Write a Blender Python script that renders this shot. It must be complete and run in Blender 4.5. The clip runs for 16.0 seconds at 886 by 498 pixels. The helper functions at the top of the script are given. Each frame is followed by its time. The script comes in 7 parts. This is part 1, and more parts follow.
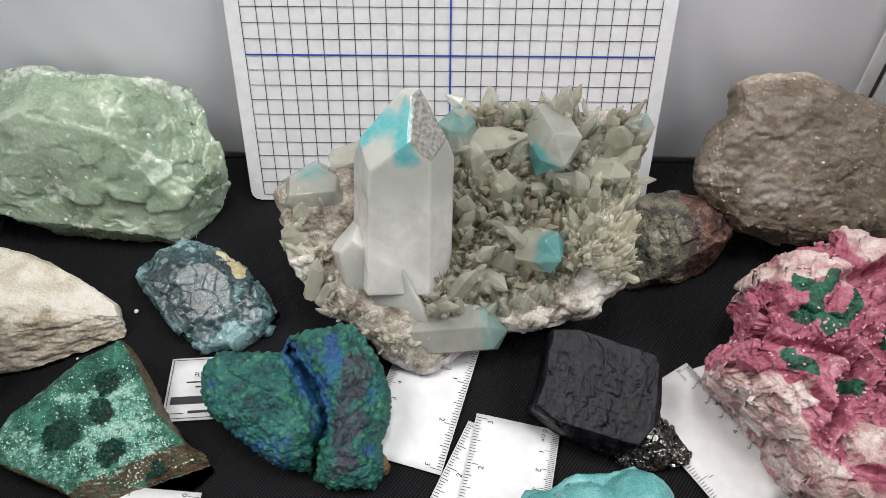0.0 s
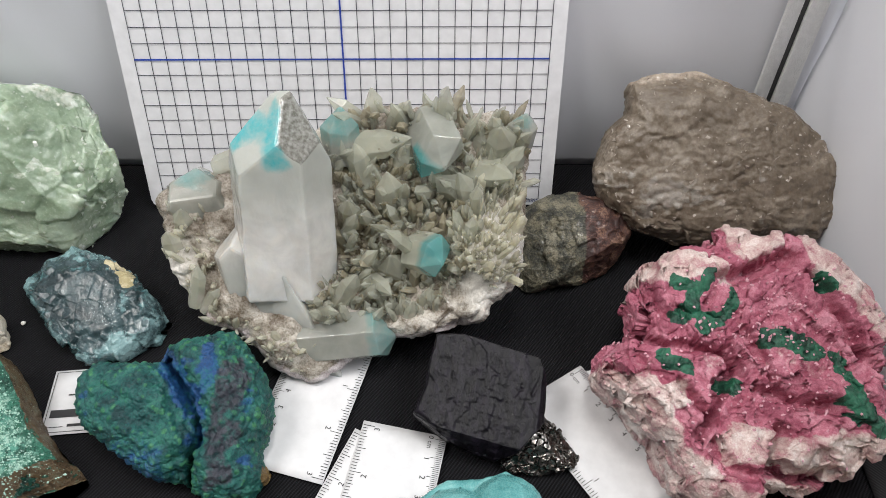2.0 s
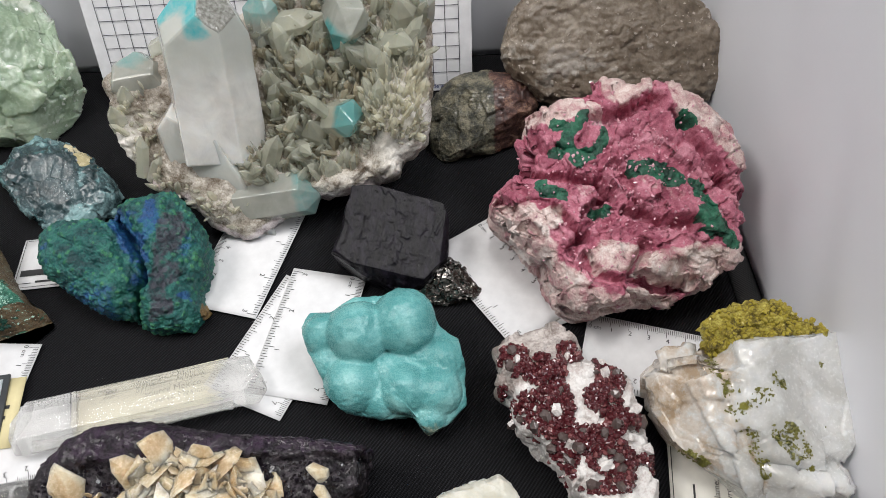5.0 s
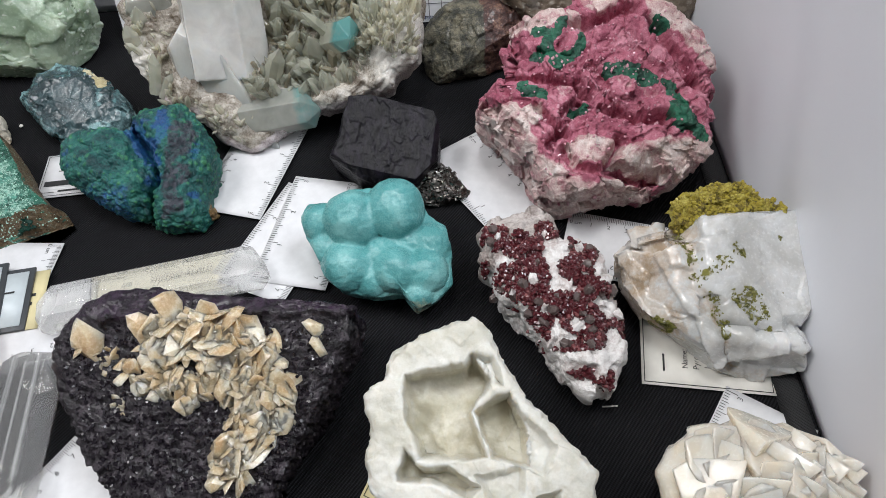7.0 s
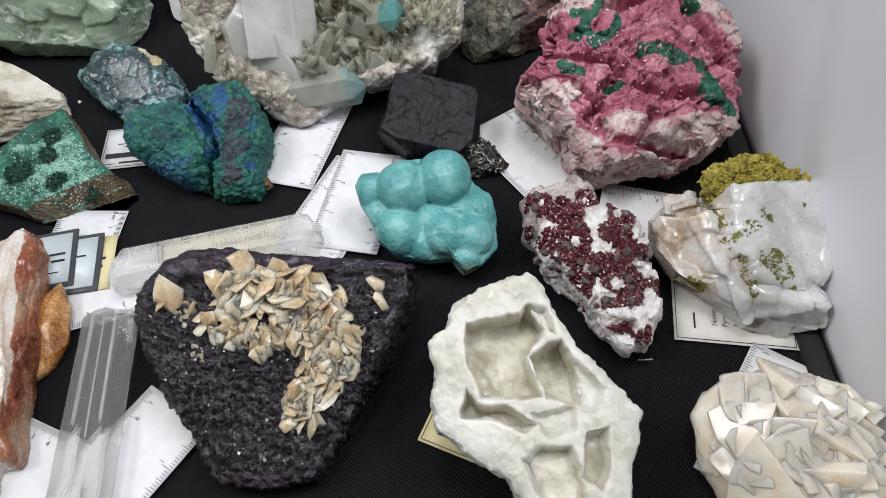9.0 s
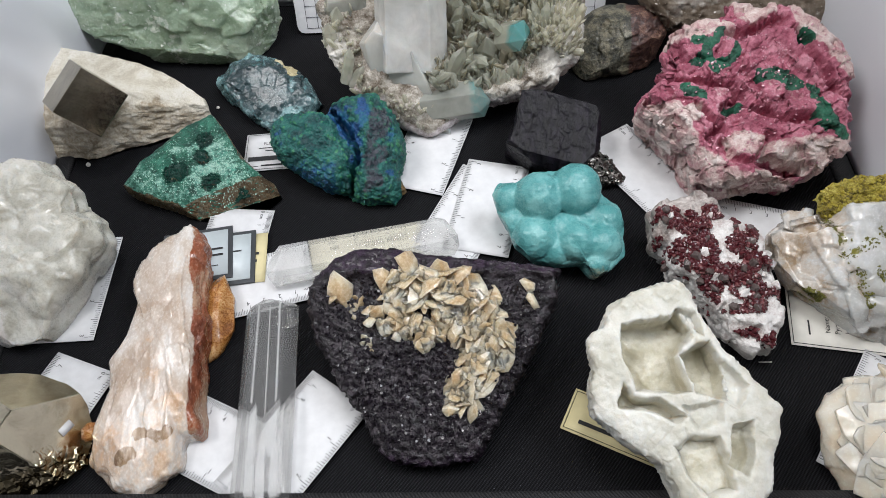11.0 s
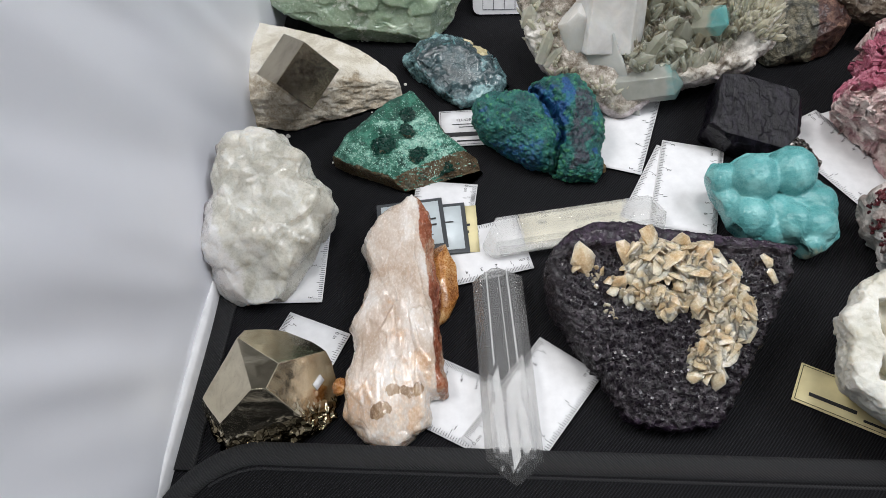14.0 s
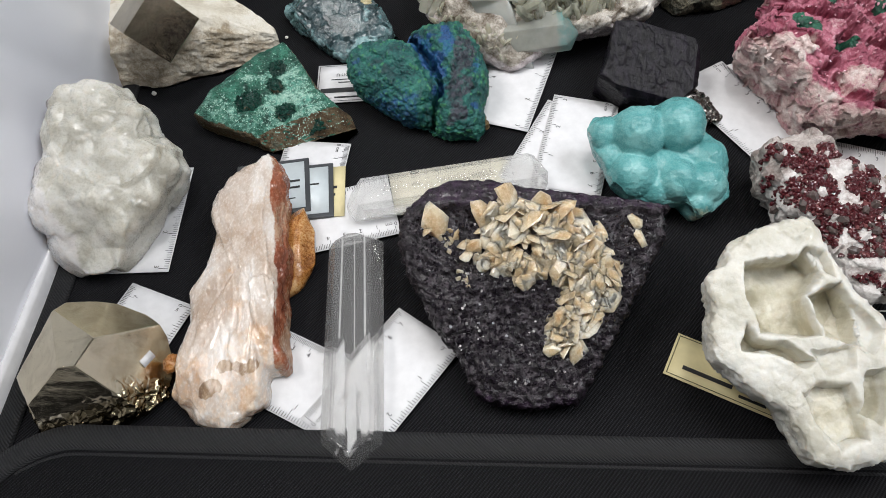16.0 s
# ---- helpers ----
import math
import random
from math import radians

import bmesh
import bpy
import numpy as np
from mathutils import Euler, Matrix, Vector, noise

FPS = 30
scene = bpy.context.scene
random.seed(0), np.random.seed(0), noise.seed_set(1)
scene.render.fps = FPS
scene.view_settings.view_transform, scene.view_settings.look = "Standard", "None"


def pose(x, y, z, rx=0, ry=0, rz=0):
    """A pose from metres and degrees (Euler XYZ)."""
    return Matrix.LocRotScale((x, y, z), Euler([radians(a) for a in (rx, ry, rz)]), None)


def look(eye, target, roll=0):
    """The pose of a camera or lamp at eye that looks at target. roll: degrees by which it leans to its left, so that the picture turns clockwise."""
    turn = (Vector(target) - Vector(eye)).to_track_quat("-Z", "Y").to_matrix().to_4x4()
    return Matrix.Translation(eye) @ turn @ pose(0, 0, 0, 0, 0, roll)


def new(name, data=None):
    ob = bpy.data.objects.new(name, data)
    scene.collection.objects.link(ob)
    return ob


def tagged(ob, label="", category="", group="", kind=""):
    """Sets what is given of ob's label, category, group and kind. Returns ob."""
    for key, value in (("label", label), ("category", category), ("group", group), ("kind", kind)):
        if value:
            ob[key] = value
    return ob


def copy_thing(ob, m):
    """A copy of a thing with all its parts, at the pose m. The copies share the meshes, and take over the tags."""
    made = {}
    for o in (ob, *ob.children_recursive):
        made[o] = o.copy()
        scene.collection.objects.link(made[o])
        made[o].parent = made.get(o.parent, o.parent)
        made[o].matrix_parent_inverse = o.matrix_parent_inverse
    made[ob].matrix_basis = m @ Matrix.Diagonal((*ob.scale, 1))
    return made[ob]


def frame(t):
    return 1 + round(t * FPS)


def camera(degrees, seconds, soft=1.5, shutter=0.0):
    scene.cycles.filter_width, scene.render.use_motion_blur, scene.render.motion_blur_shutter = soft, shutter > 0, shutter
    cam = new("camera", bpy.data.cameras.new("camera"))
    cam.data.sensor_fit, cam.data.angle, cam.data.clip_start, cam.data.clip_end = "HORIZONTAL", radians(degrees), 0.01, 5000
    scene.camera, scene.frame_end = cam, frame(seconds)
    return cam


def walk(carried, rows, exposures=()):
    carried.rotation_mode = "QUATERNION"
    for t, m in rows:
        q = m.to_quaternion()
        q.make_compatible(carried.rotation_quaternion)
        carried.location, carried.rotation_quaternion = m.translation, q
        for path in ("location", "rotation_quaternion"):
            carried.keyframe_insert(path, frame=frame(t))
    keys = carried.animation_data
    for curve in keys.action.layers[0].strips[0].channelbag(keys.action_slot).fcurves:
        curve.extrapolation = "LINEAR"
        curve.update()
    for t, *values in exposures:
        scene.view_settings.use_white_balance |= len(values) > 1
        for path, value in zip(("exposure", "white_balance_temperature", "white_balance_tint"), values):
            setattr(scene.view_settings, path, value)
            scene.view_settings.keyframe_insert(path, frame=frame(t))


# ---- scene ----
cam = camera(62.1, 16.0, soft=0.85)
PATH = [
    (0, (-0.0028, -0.363, 0.3532), (-0.0032, -0.1063, 0.0464), 0.60),
    (0.5, (0.009, -0.3617, 0.3523), (0.0122, -0.1032, 0.0471), 1.06),
    (1, (0.0238, -0.3601, 0.3494), (0.0294, -0.1006, 0.0451), 1.23),
    (1.5, (0.0368, -0.3573, 0.3487), (0.0441, -0.0973, 0.0449), 1.29),
    (2, (0.0494, -0.3611, 0.3484), (0.057, -0.1012, 0.0444), 1.06),
    (2.5, (0.0629, -0.3637, 0.3517), (0.071, -0.1044, 0.0472), 0.83),
    (3, (0.0727, -0.3694, 0.3472), (0.0805, -0.1107, 0.0422), 0.28),
    (3.5, (0.0809, -0.3876, 0.349), (0.0885, -0.1303, 0.0428), -0.18),
    (4, (0.0886, -0.4077, 0.348), (0.0937, -0.155, 0.0379), -1.10),
    (4.5, (0.0964, -0.4251, 0.3473), (0.0993, -0.1764, 0.0341), -1.87),
    (7, (0.1161, -0.5033, 0.3339), (0.1068, -0.2576, 0.0183), -4.64),
    (7.5, (0.1125, -0.5143, 0.336), (0.1028, -0.2702, 0.0192), -4.62),
    (8, (0.108, -0.5189, 0.3395), (0.0997, -0.2765, 0.0214), -4.37),
    (10.5, (0.0435, -0.5478, 0.3783), (0.0259, -0.3081, 0.0585), -4.99),
    (11, (0.0221, -0.5509, 0.3865), (0.0022, -0.3108, 0.0673), -4.77),
    (11.5, (-0.0015, -0.5539, 0.3869), (-0.0225, -0.3133, 0.068), -4.44),
    (12, (-0.0219, -0.5527, 0.3923), (-0.0462, -0.3141, 0.0722), -4.54),
    (12.5, (-0.0368, -0.5578, 0.396), (-0.0638, -0.3211, 0.0747), -4.53),
    (13, (-0.0542, -0.5677, 0.4), (-0.0819, -0.3313, 0.0785), -4.45),
    (13.5, (-0.0806, -0.5729, 0.4018), (-0.1114, -0.3372, 0.0801), -5.04),
    (14, (-0.1017, -0.5746, 0.4008), (-0.1333, -0.3395, 0.0787), -5.35),
    (14.5, (-0.1082, -0.5778, 0.3958), (-0.1415, -0.345, 0.0723), -6.06),
    (15, (-0.0824, -0.5733, 0.3813), (-0.115, -0.3424, 0.0564), -6.16),
    (15.5, (-0.0533, -0.5636, 0.3692), (-0.0844, -0.3358, 0.0418), -5.93),
    (16, (-0.0233, -0.5525, 0.3607), (-0.0518, -0.3285, 0.0305), -5.43),
]
WHITE = [(0.0, -0.14, 6560, 10), (4.5, -0.17, 6560, 10), (7.0, -0.24, 6260, 10), (12.5, -0.24, 6260, 10), (16.0, -0.20, 6420, 10)]
walk(cam, [(t, look(eye, target, roll)) for t, eye, target, roll in PATH], WHITE)

# ---- light ----
world = bpy.data.worlds.new("room_light")
scene.world = world
world.use_nodes = True
world.node_tree.nodes["Background"].inputs[0].default_value = (0.80, 0.86, 1.0, 1)
world.node_tree.nodes["Background"].inputs[1].default_value = 0.28


def lamp(name, eye, target, size, watts, colour):
    data = bpy.data.lights.new(name, "AREA")
    data.shape, data.size, data.size_y = "RECTANGLE", size[0], size[1]
    data.energy, data.color = watts, colour
    ob = new(name, data)
    ob.matrix_world = look(eye, target)
    return ob


lamp("ceiling_lamp", (-1.00, -0.35, 1.80), (0.05, -0.22, 0), (0.90, 0.60), 25.0, (1.0, 0.97, 0.94))
lamp("ceiling_lamp", (1.00, -0.45, 1.80), (-0.05, -0.22, 0), (0.90, 0.60), 25.0, (0.95, 0.97, 1.0))
lamp("ceiling_lamp", (0.05, -0.25, 2.30), (0.0, -0.22, 0), (0.60, 0.40), 24.0, (1.0, 0.98, 0.96))


# ---- numeric helpers ----
def _hash(ix, iy, iz, seed):
    h = (ix * 374761393 + iy * 668265263 + iz * 2147483647 + seed * 974634777) & 0xFFFFFFFF
    h = ((h ^ (h >> 13)) * 1274126177) & 0xFFFFFFFF
    h = ((h ^ (h >> 16)) * 2246822519) & 0xFFFFFFFF
    return ((h ^ (h >> 15)) & 0xFFFFFF) / float(0xFFFFFF)


def vnoise(p, seed=0):
    """Smooth value noise in -1..1."""
    i = np.floor(p).astype(np.int64)
    f = p - i
    f = f * f * (3 - 2 * f)
    out = 0
    for a in (0, 1):
        for b in (0, 1):
            for c in (0, 1):
                wgt = (f[:, 0] if a else 1 - f[:, 0]) * (f[:, 1] if b else 1 - f[:, 1]) * (f[:, 2] if c else 1 - f[:, 2])
                out = out + wgt * _hash(i[:, 0] + a, i[:, 1] + b, i[:, 2] + c, seed)
    return out * 2 - 1


def fbm(p, octaves=4, seed=0, gain=0.5):
    out, amp, total = 0, 1.0, 0.0
    for k in range(octaves):
        out = out + amp * vnoise(p * 2.03 ** k + 17.3 * k, seed + k)
        total += amp
        amp *= gain
    return out / total


def ridged(p, octaves=4, seed=0):
    out, amp, total = 0, 1.0, 0.0
    for k in range(octaves):
        out = out + amp * (1 - np.abs(vnoise(p * 2.1 ** k + 9.1 * k, seed + k)))
        total += amp
        amp *= 0.5
    return out / total


def worley(p, seed=0):
    """Nearest and second distance to scattered points, and the nearest cell's own value."""
    i = np.floor(p).astype(np.int64)
    f1, f2, cell = np.full(len(p), 9.0), np.full(len(p), 9.0), np.zeros(len(p))
    for a in (-1, 0, 1):
        for b in (-1, 0, 1):
            for c in (-1, 0, 1):
                q = i + (a, b, c)
                at = np.stack([q[:, n] + _hash(q[:, 0], q[:, 1], q[:, 2], seed + 7 * n + 1) for n in range(3)], -1)
                d = np.linalg.norm(at - p, axis=1)
                near = d < f1
                f2 = np.where(near, f1, np.minimum(f2, d))
                cell = np.where(near, _hash(q[:, 0], q[:, 1], q[:, 2], seed + 99), cell)
                f1 = np.where(near, d, f1)
    return f1, f2, cell


def facets(p, scale, seed=0, tilt=1.0):
    """Broken faces: each cell has its own height and slope. About -1..1, and the width to the cell's edge."""
    q = p * scale
    i = np.floor(q).astype(np.int64)
    f1, f2 = np.full(len(q), 9.0), np.full(len(q), 9.0)
    out = np.zeros(len(q))
    for a in (-1, 0, 1):
        for b in (-1, 0, 1):
            for c in (-1, 0, 1):
                k = i + (a, b, c)
                at = np.stack([k[:, n] + _hash(k[:, 0], k[:, 1], k[:, 2], seed + 7 * n + 1) for n in range(3)], -1)
                d = q - at
                far = np.linalg.norm(d, axis=1)
                slope = sum((_hash(k[:, 0], k[:, 1], k[:, 2], seed + 31 + n) * 2 - 1) * d[:, n] for n in range(3))
                value = _hash(k[:, 0], k[:, 1], k[:, 2], seed + 99) - 0.5 + tilt * slope
                near = far < f1
                f2 = np.where(near, f1, np.minimum(f2, far))
                out = np.where(near, value, out)
                f1 = np.where(near, far, f1)
    return out, f2 - f1


def smooth(a, b, x):
    t = np.clip((x - a) / (b - a), 0, 1)
    return t * t * (3 - 2 * t)


_balls = {}


def ball(level):
    """Directions and triangles of a finely divided ball."""
    if level not in _balls:
        bm = bmesh.new()
        bmesh.ops.create_icosphere(bm, subdivisions=level, radius=1)
        v = np.array([q.co for q in bm.verts])
        f = np.array([[q.index for q in t.verts] for t in bm.faces])
        bm.free()
        _balls[level] = (v / np.linalg.norm(v, axis=1)[:, None], f)
    return _balls[level]


def normals(v, f):
    n = np.zeros_like(v)
    face = np.cross(v[f[:, 1]] - v[f[:, 0]], v[f[:, 2]] - v[f[:, 0]])
    for k in range(3):
        np.add.at(n, f[:, k], face)
    return n / np.maximum(np.linalg.norm(n, axis=1), 1e-12)[:, None]


def near_line(p, line):
    """Distance of plan points to a bent line."""
    best = np.full(len(p), 9.0)
    for a, b in zip(line[:-1], line[1:]):
        a, b = np.array(a), np.array(b)
        t = np.clip(((p - a) @ (b - a)) / ((b - a) @ (b - a)), 0, 1)
        best = np.minimum(best, np.linalg.norm(p - a - t[:, None] * (b - a), axis=1))
    return best


def inside(p, poly):
    """Signed distance to a closed outline, positive inside."""
    poly = np.array(poly, float)
    d = near_line(p, list(poly) + [poly[0]])
    odd = np.zeros(len(p), bool)
    for a, b in zip(poly, np.roll(poly, -1, 0)):
        cross = (a[1] > p[:, 1]) != (b[1] > p[:, 1])
        x = a[0] + (p[:, 1] - a[1]) / (b[1] - a[1] + 1e-12) * (b[0] - a[0])
        odd ^= cross & (p[:, 0] < x)
    return np.where(odd, d, -d)


def mesh_of(name, v, f, material, flat=False, zones=None):
    me = bpy.data.meshes.new(name)
    v = np.asarray(v, float)
    if isinstance(f, np.ndarray) and f.ndim == 2 and f.shape[1] == 3:
        n = len(f)
        me.vertices.add(len(v))
        me.vertices.foreach_set("co", v.astype(np.float32).ravel())
        me.loops.add(3 * n)
        me.loops.foreach_set("vertex_index", f.astype(np.int32).ravel())
        me.polygons.add(n)
        me.polygons.foreach_set("loop_start", np.arange(0, 3 * n, 3, dtype=np.int32))
        me.update(calc_edges=True)
    else:
        me.from_pydata([tuple(q) for q in v], [], [tuple(int(k) for k in q) for q in f])
    me.polygons.foreach_set("use_smooth", np.full(len(me.polygons), not flat))
    for key, values in (zones or {}).items():
        me.attributes.new(key, "FLOAT", "POINT").data.foreach_set("value", np.asarray(values, np.float32))
    if material:
        me.materials.append(material)
    me.update()
    return me


def part(name, v, f, material, parent=None, label="", flat=False, zones=None, at=(0, 0, 0)):
    """One mesh object, under a thing or at top level."""
    ob = new(name, mesh_of(name, v, f, material, flat, zones))
    ob.location = at
    if parent:
        ob.parent = parent
    if label:
        ob["label"] = label
    return ob


def thing(name, at, label, category, group="", kind=""):
    ob = new(name)
    ob.location = at
    ob.empty_display_size = 0.01
    return tagged(ob, label, category, group, kind)


class Joined:
    """Gathers small pieces into one mesh."""

    def __init__(self):
        self.v, self.f, self.n = [], [], 0

    def add(self, v, f):
        self.v.append(np.asarray(v, float))
        self.f += [[int(k) + self.n for k in q] for q in f]
        self.n += len(v)

    def arrays(self):
        return np.concatenate(self.v), self.f


def box(size, centre=(0, 0, 0), bevel=0.0):
    bm = bmesh.new()
    bmesh.ops.create_cube(bm, size=1)
    for q in bm.verts:
        q.co = Vector([q.co[k] * size[k] + centre[k] for k in range(3)])
    if bevel:
        bmesh.ops.bevel(bm, geom=list(bm.edges), offset=bevel, segments=2, profile=0.6, affect="EDGES")
    bm.verts.index_update()
    v = np.array([q.co for q in bm.verts])
    f = [[q.index for q in t.verts] for t in bm.faces]
    bm.free()
    return v, f


def flake(seed, size, thin=0.28, points=13):
    """An angular broken chip."""
    g = random.Random(seed)
    bm = bmesh.new()
    for _ in range(points):
        d = Vector((g.gauss(0, 1), g.gauss(0, 1), g.gauss(0, 1))).normalized()
        bm.verts.new((d.x * size * g.uniform(0.7, 1.2), d.y * size * g.uniform(0.5, 0.95), d.z * size * thin))
    hull = bmesh.ops.convex_hull(bm, input=list(bm.verts))
    bmesh.ops.delete(bm, geom=[q for q in hull["geom_interior"] if isinstance(q, bmesh.types.BMVert)], context="VERTS")
    bm.verts.index_update()
    v = np.array([q.co for q in bm.verts])
    f = [[q.index for q in t.verts] for t in bm.faces]
    bm.free()
    return v, f


def turn_to(direction, roll=0.0):
    q = Vector(direction).to_track_quat("Z", "Y").to_matrix()
    return np.array(q @ Matrix.Rotation(roll, 3, "Z"))


def crystal(r, length, tip, sides=6, seed=0, flat=1.0, base=0.0, uneven=0.18, bevel=0.0):
    """A prism along +z that ends in an uneven pyramid."""
    rng = random.Random(seed)
    rad = [r * (1 + rng.uniform(-uneven, uneven)) for _ in range(sides)]
    ang = [2 * math.pi * k / sides for k in range(sides)]
    low = [(rad[k] * math.cos(ang[k]), rad[k] * math.sin(ang[k]) * flat, -base) for k in range(sides)]
    top = [(rad[k] * math.cos(ang[k]) * 0.94, rad[k] * math.sin(ang[k]) * flat * 0.94,
            length - tip * (1 + rng.uniform(-0.35, 0.25))) for k in range(sides)]
    off = (rng.uniform(-0.25, 0.25) * r, rng.uniform(-0.25, 0.25) * r * flat)
    cap = [(off[0] + 0.12 * r * math.cos(a), off[1] + 0.12 * r * flat * math.sin(a), length + rng.uniform(-0.06, 0.0) * tip) for a in ang]
    v = np.array(low + top + cap)
    n = sides
    f = [list(range(n))[::-1], [2 * n + k for k in range(n)]]
    for row in (0, 1):
        for k in range(n):
            f.append([row * n + k, row * n + (k + 1) % n, row * n + n + (k + 1) % n, row * n + n + k])
    if bevel:
        bm = bmesh.new()
        vs = [bm.verts.new(q) for q in v]
        for q in f:
            bm.faces.new([vs[k] for k in q])
        bmesh.ops.bevel(bm, geom=list(bm.edges), offset=bevel, segments=2, profile=0.6, affect="EDGES")
        bm.verts.index_update()
        v = np.array([q.co for q in bm.verts])
        f = [[q.index for q in t.verts] for t in bm.faces]
        bm.free()
    return v, f


class Stone:
    """A lump whose outline lies in a plane tilted back from the floor. All in metres; u to the right, v up the plane, w out of it."""

    def __init__(self, outline, centre, tilt, front, back, power=2.6, level=7, planes=(), grow=1.03):
        a = radians(tilt)
        self.frame = np.array([[1, 0, 0], [0, math.cos(a), math.sin(a)], [0, -math.sin(a), math.cos(a)]])
        self.centre = np.array(centre, float)
        poly = np.array(outline, float) * 0.01 * grow
        half = np.abs(poly).max(0)
        d, self.f = ball(level)
        plan = d[:, :2] * half
        ang = np.arctan2(plan[:, 1], plan[:, 0])
        table = np.linspace(-math.pi, math.pi, 721)
        reach = np.zeros(len(table))
        for p, q in zip(poly, np.roll(poly, -1, 0)):
            ray = np.stack([np.cos(table), np.sin(table)], -1)
            e = q - p
            den = ray[:, 0] * e[1] - ray[:, 1] * e[0]
            den = np.where(np.abs(den) < 1e-12, 1e-12, den)
            t = (p[0] * e[1] - p[1] * e[0]) / den
            s = (p[0] * ray[:, 1] - p[1] * ray[:, 0]) / den
            reach = np.where((t > 0) & (s >= -1e-9) & (s <= 1 + 1e-9), np.maximum(reach, t), reach)
        kernel = np.array([1, 2, 3, 2, 1]) / 9
        reach = np.convolve(np.r_[reach[-3:-1], reach, reach[1:3]], kernel, "valid")
        rho, dz = np.linalg.norm(d[:, :2], axis=1), np.abs(d[:, 2])
        t = (rho ** power + dz ** power) ** (-1 / power)
        r = np.interp(ang, table, reach) * rho * t
        w = np.where(d[:, 2] > 0, front, back) * d[:, 2] * t
        self.v = np.stack([r * np.cos(ang), r * np.sin(ang), w], -1)
        self.rim = rho * t
        self.zones = {}
        for n, lim in planes:
            self.cut(n, lim)

    def cut(self, n, lim):
        n = np.array(n, float)
        n /= np.linalg.norm(n)
        over = np.maximum(self.v @ n - lim, 0)
        self.v -= over[:, None] * n

    def chips(self, count, seed, low=0.78, high=0.95, front=True):
        rng = np.random.RandomState(seed)
        for _ in range(count):
            n = rng.normal(size=3)
            n[2] = abs(n[2]) + 1.0 if front else n[2]
            n /= np.linalg.norm(n)
            self.cut(n, (self.v @ n).max() * rng.uniform(low, high))
        return self

    def push(self, amount):
        self.v = self.v + normals(self.v, self.f) * np.asarray(amount)[:, None]
        return self

    def world(self, p):
        return np.asarray(p) @ self.frame + self.centre

    def place(self, p):
        """Local to the thing's own origin on the floor."""
        return self.world(p) - (self.centre[0], self.centre[1], 0)

    def mesh(self, clamp=0.0006):
        v = self.place(self.v)
        v[:, 2] = np.maximum(v[:, 2], clamp)
        return v, self.f

    def at(self):
        return (self.centre[0], self.centre[1], 0)

    def surface(self, u, v):
        """The front surface's point and normal nearest to a plan place, in centimetres."""
        if not hasattr(self, "n"):
            self.n = normals(self.v, self.f)
            self.near = np.where(self.v[:, 2] >= -0.2 * abs(self.v[:, 2]).max())[0]
            self.plan = self.v[self.near, :2].copy()
        d = (self.plan[:, 0] - u * 0.01) ** 2 + (self.plan[:, 1] - v * 0.01) ** 2
        k = int(self.near[int(np.argmin(d))])
        return self.v[k], self.n[k]


    def scatter_glints(self, name, count, look_name, colour, size, seed):
        """Small pale chips lying on the front of the stone; their colour stands for glints."""
        rng, j = random.Random(seed), Joined()
        facing = normals(self.v, self.f)
        front = np.where(facing[:, 2] > 0.2)[0]
        for _ in range(count):
            k = front[rng.randrange(len(front))]
            v, f = flake(rng.random(), size * rng.uniform(0.4, 1.2), 0.22, 8)
            d = facing[k] + np.array([rng.gauss(0, 0.35), rng.gauss(0, 0.35), 0])
            j.add(self.place(v @ turn_to(d, rng.uniform(0, 6)).T + self.v[k]), f)
        self.extra = part(name, *j.arrays(), plain(look_name, colour, 0.12, coat=0.5), None, "small bright cleavage chips", flat=True)
        self.extra["kind"] = "stuff"

    def root(self, body, name):
        """One thing that holds the stone's body and its chips."""
        ob = thing(name, self.at(), "", "")
        body.parent = self.extra.parent = ob
        return ob


# ---- materials ----
def nodes_of(name):
    m = bpy.data.materials.new(name)
    m.use_nodes = True
    nt = m.node_tree
    return m, nt, nt.nodes["Principled BSDF"]


def link(nt, a, b):
    nt.links.new(a, b)


def coords(nt, scale=(1, 1, 1), turn=(0, 0, 0)):
    tc = nt.nodes.new("ShaderNodeTexCoord")
    mp = nt.nodes.new("ShaderNodeMapping")
    mp.inputs["Scale"].default_value = scale
    mp.inputs["Rotation"].default_value = [radians(a) for a in turn]
    link(nt, tc.outputs["Object"], mp.inputs["Vector"])
    return mp.outputs["Vector"]


def noise_tex(nt, vec, scale, detail=4, rough=0.55, distort=0.0):
    n = nt.nodes.new("ShaderNodeTexNoise")
    n.inputs["Scale"].default_value, n.inputs["Detail"].default_value = scale, detail
    n.inputs["Roughness"].default_value, n.inputs["Distortion"].default_value = rough, distort
    link(nt, vec, n.inputs["Vector"])
    return n.outputs["Fac"]


def cells(nt, vec, scale, feature="F1", out="Distance"):
    n = nt.nodes.new("ShaderNodeTexVoronoi")
    n.feature = feature
    n.inputs["Scale"].default_value = scale
    link(nt, vec, n.inputs["Vector"])
    return n.outputs[out]


def ramp(nt, fac, stops):
    n = nt.nodes.new("ShaderNodeValToRGB")
    e = n.color_ramp.elements
    while len(e) < len(stops):
        e.new(0.5)
    for k, (at, colour) in enumerate(stops):
        e[k].position = at
        e[k].color = (*colour, 1) if len(colour) == 3 else colour
    link(nt, fac, n.inputs["Fac"])
    return n.outputs["Color"]


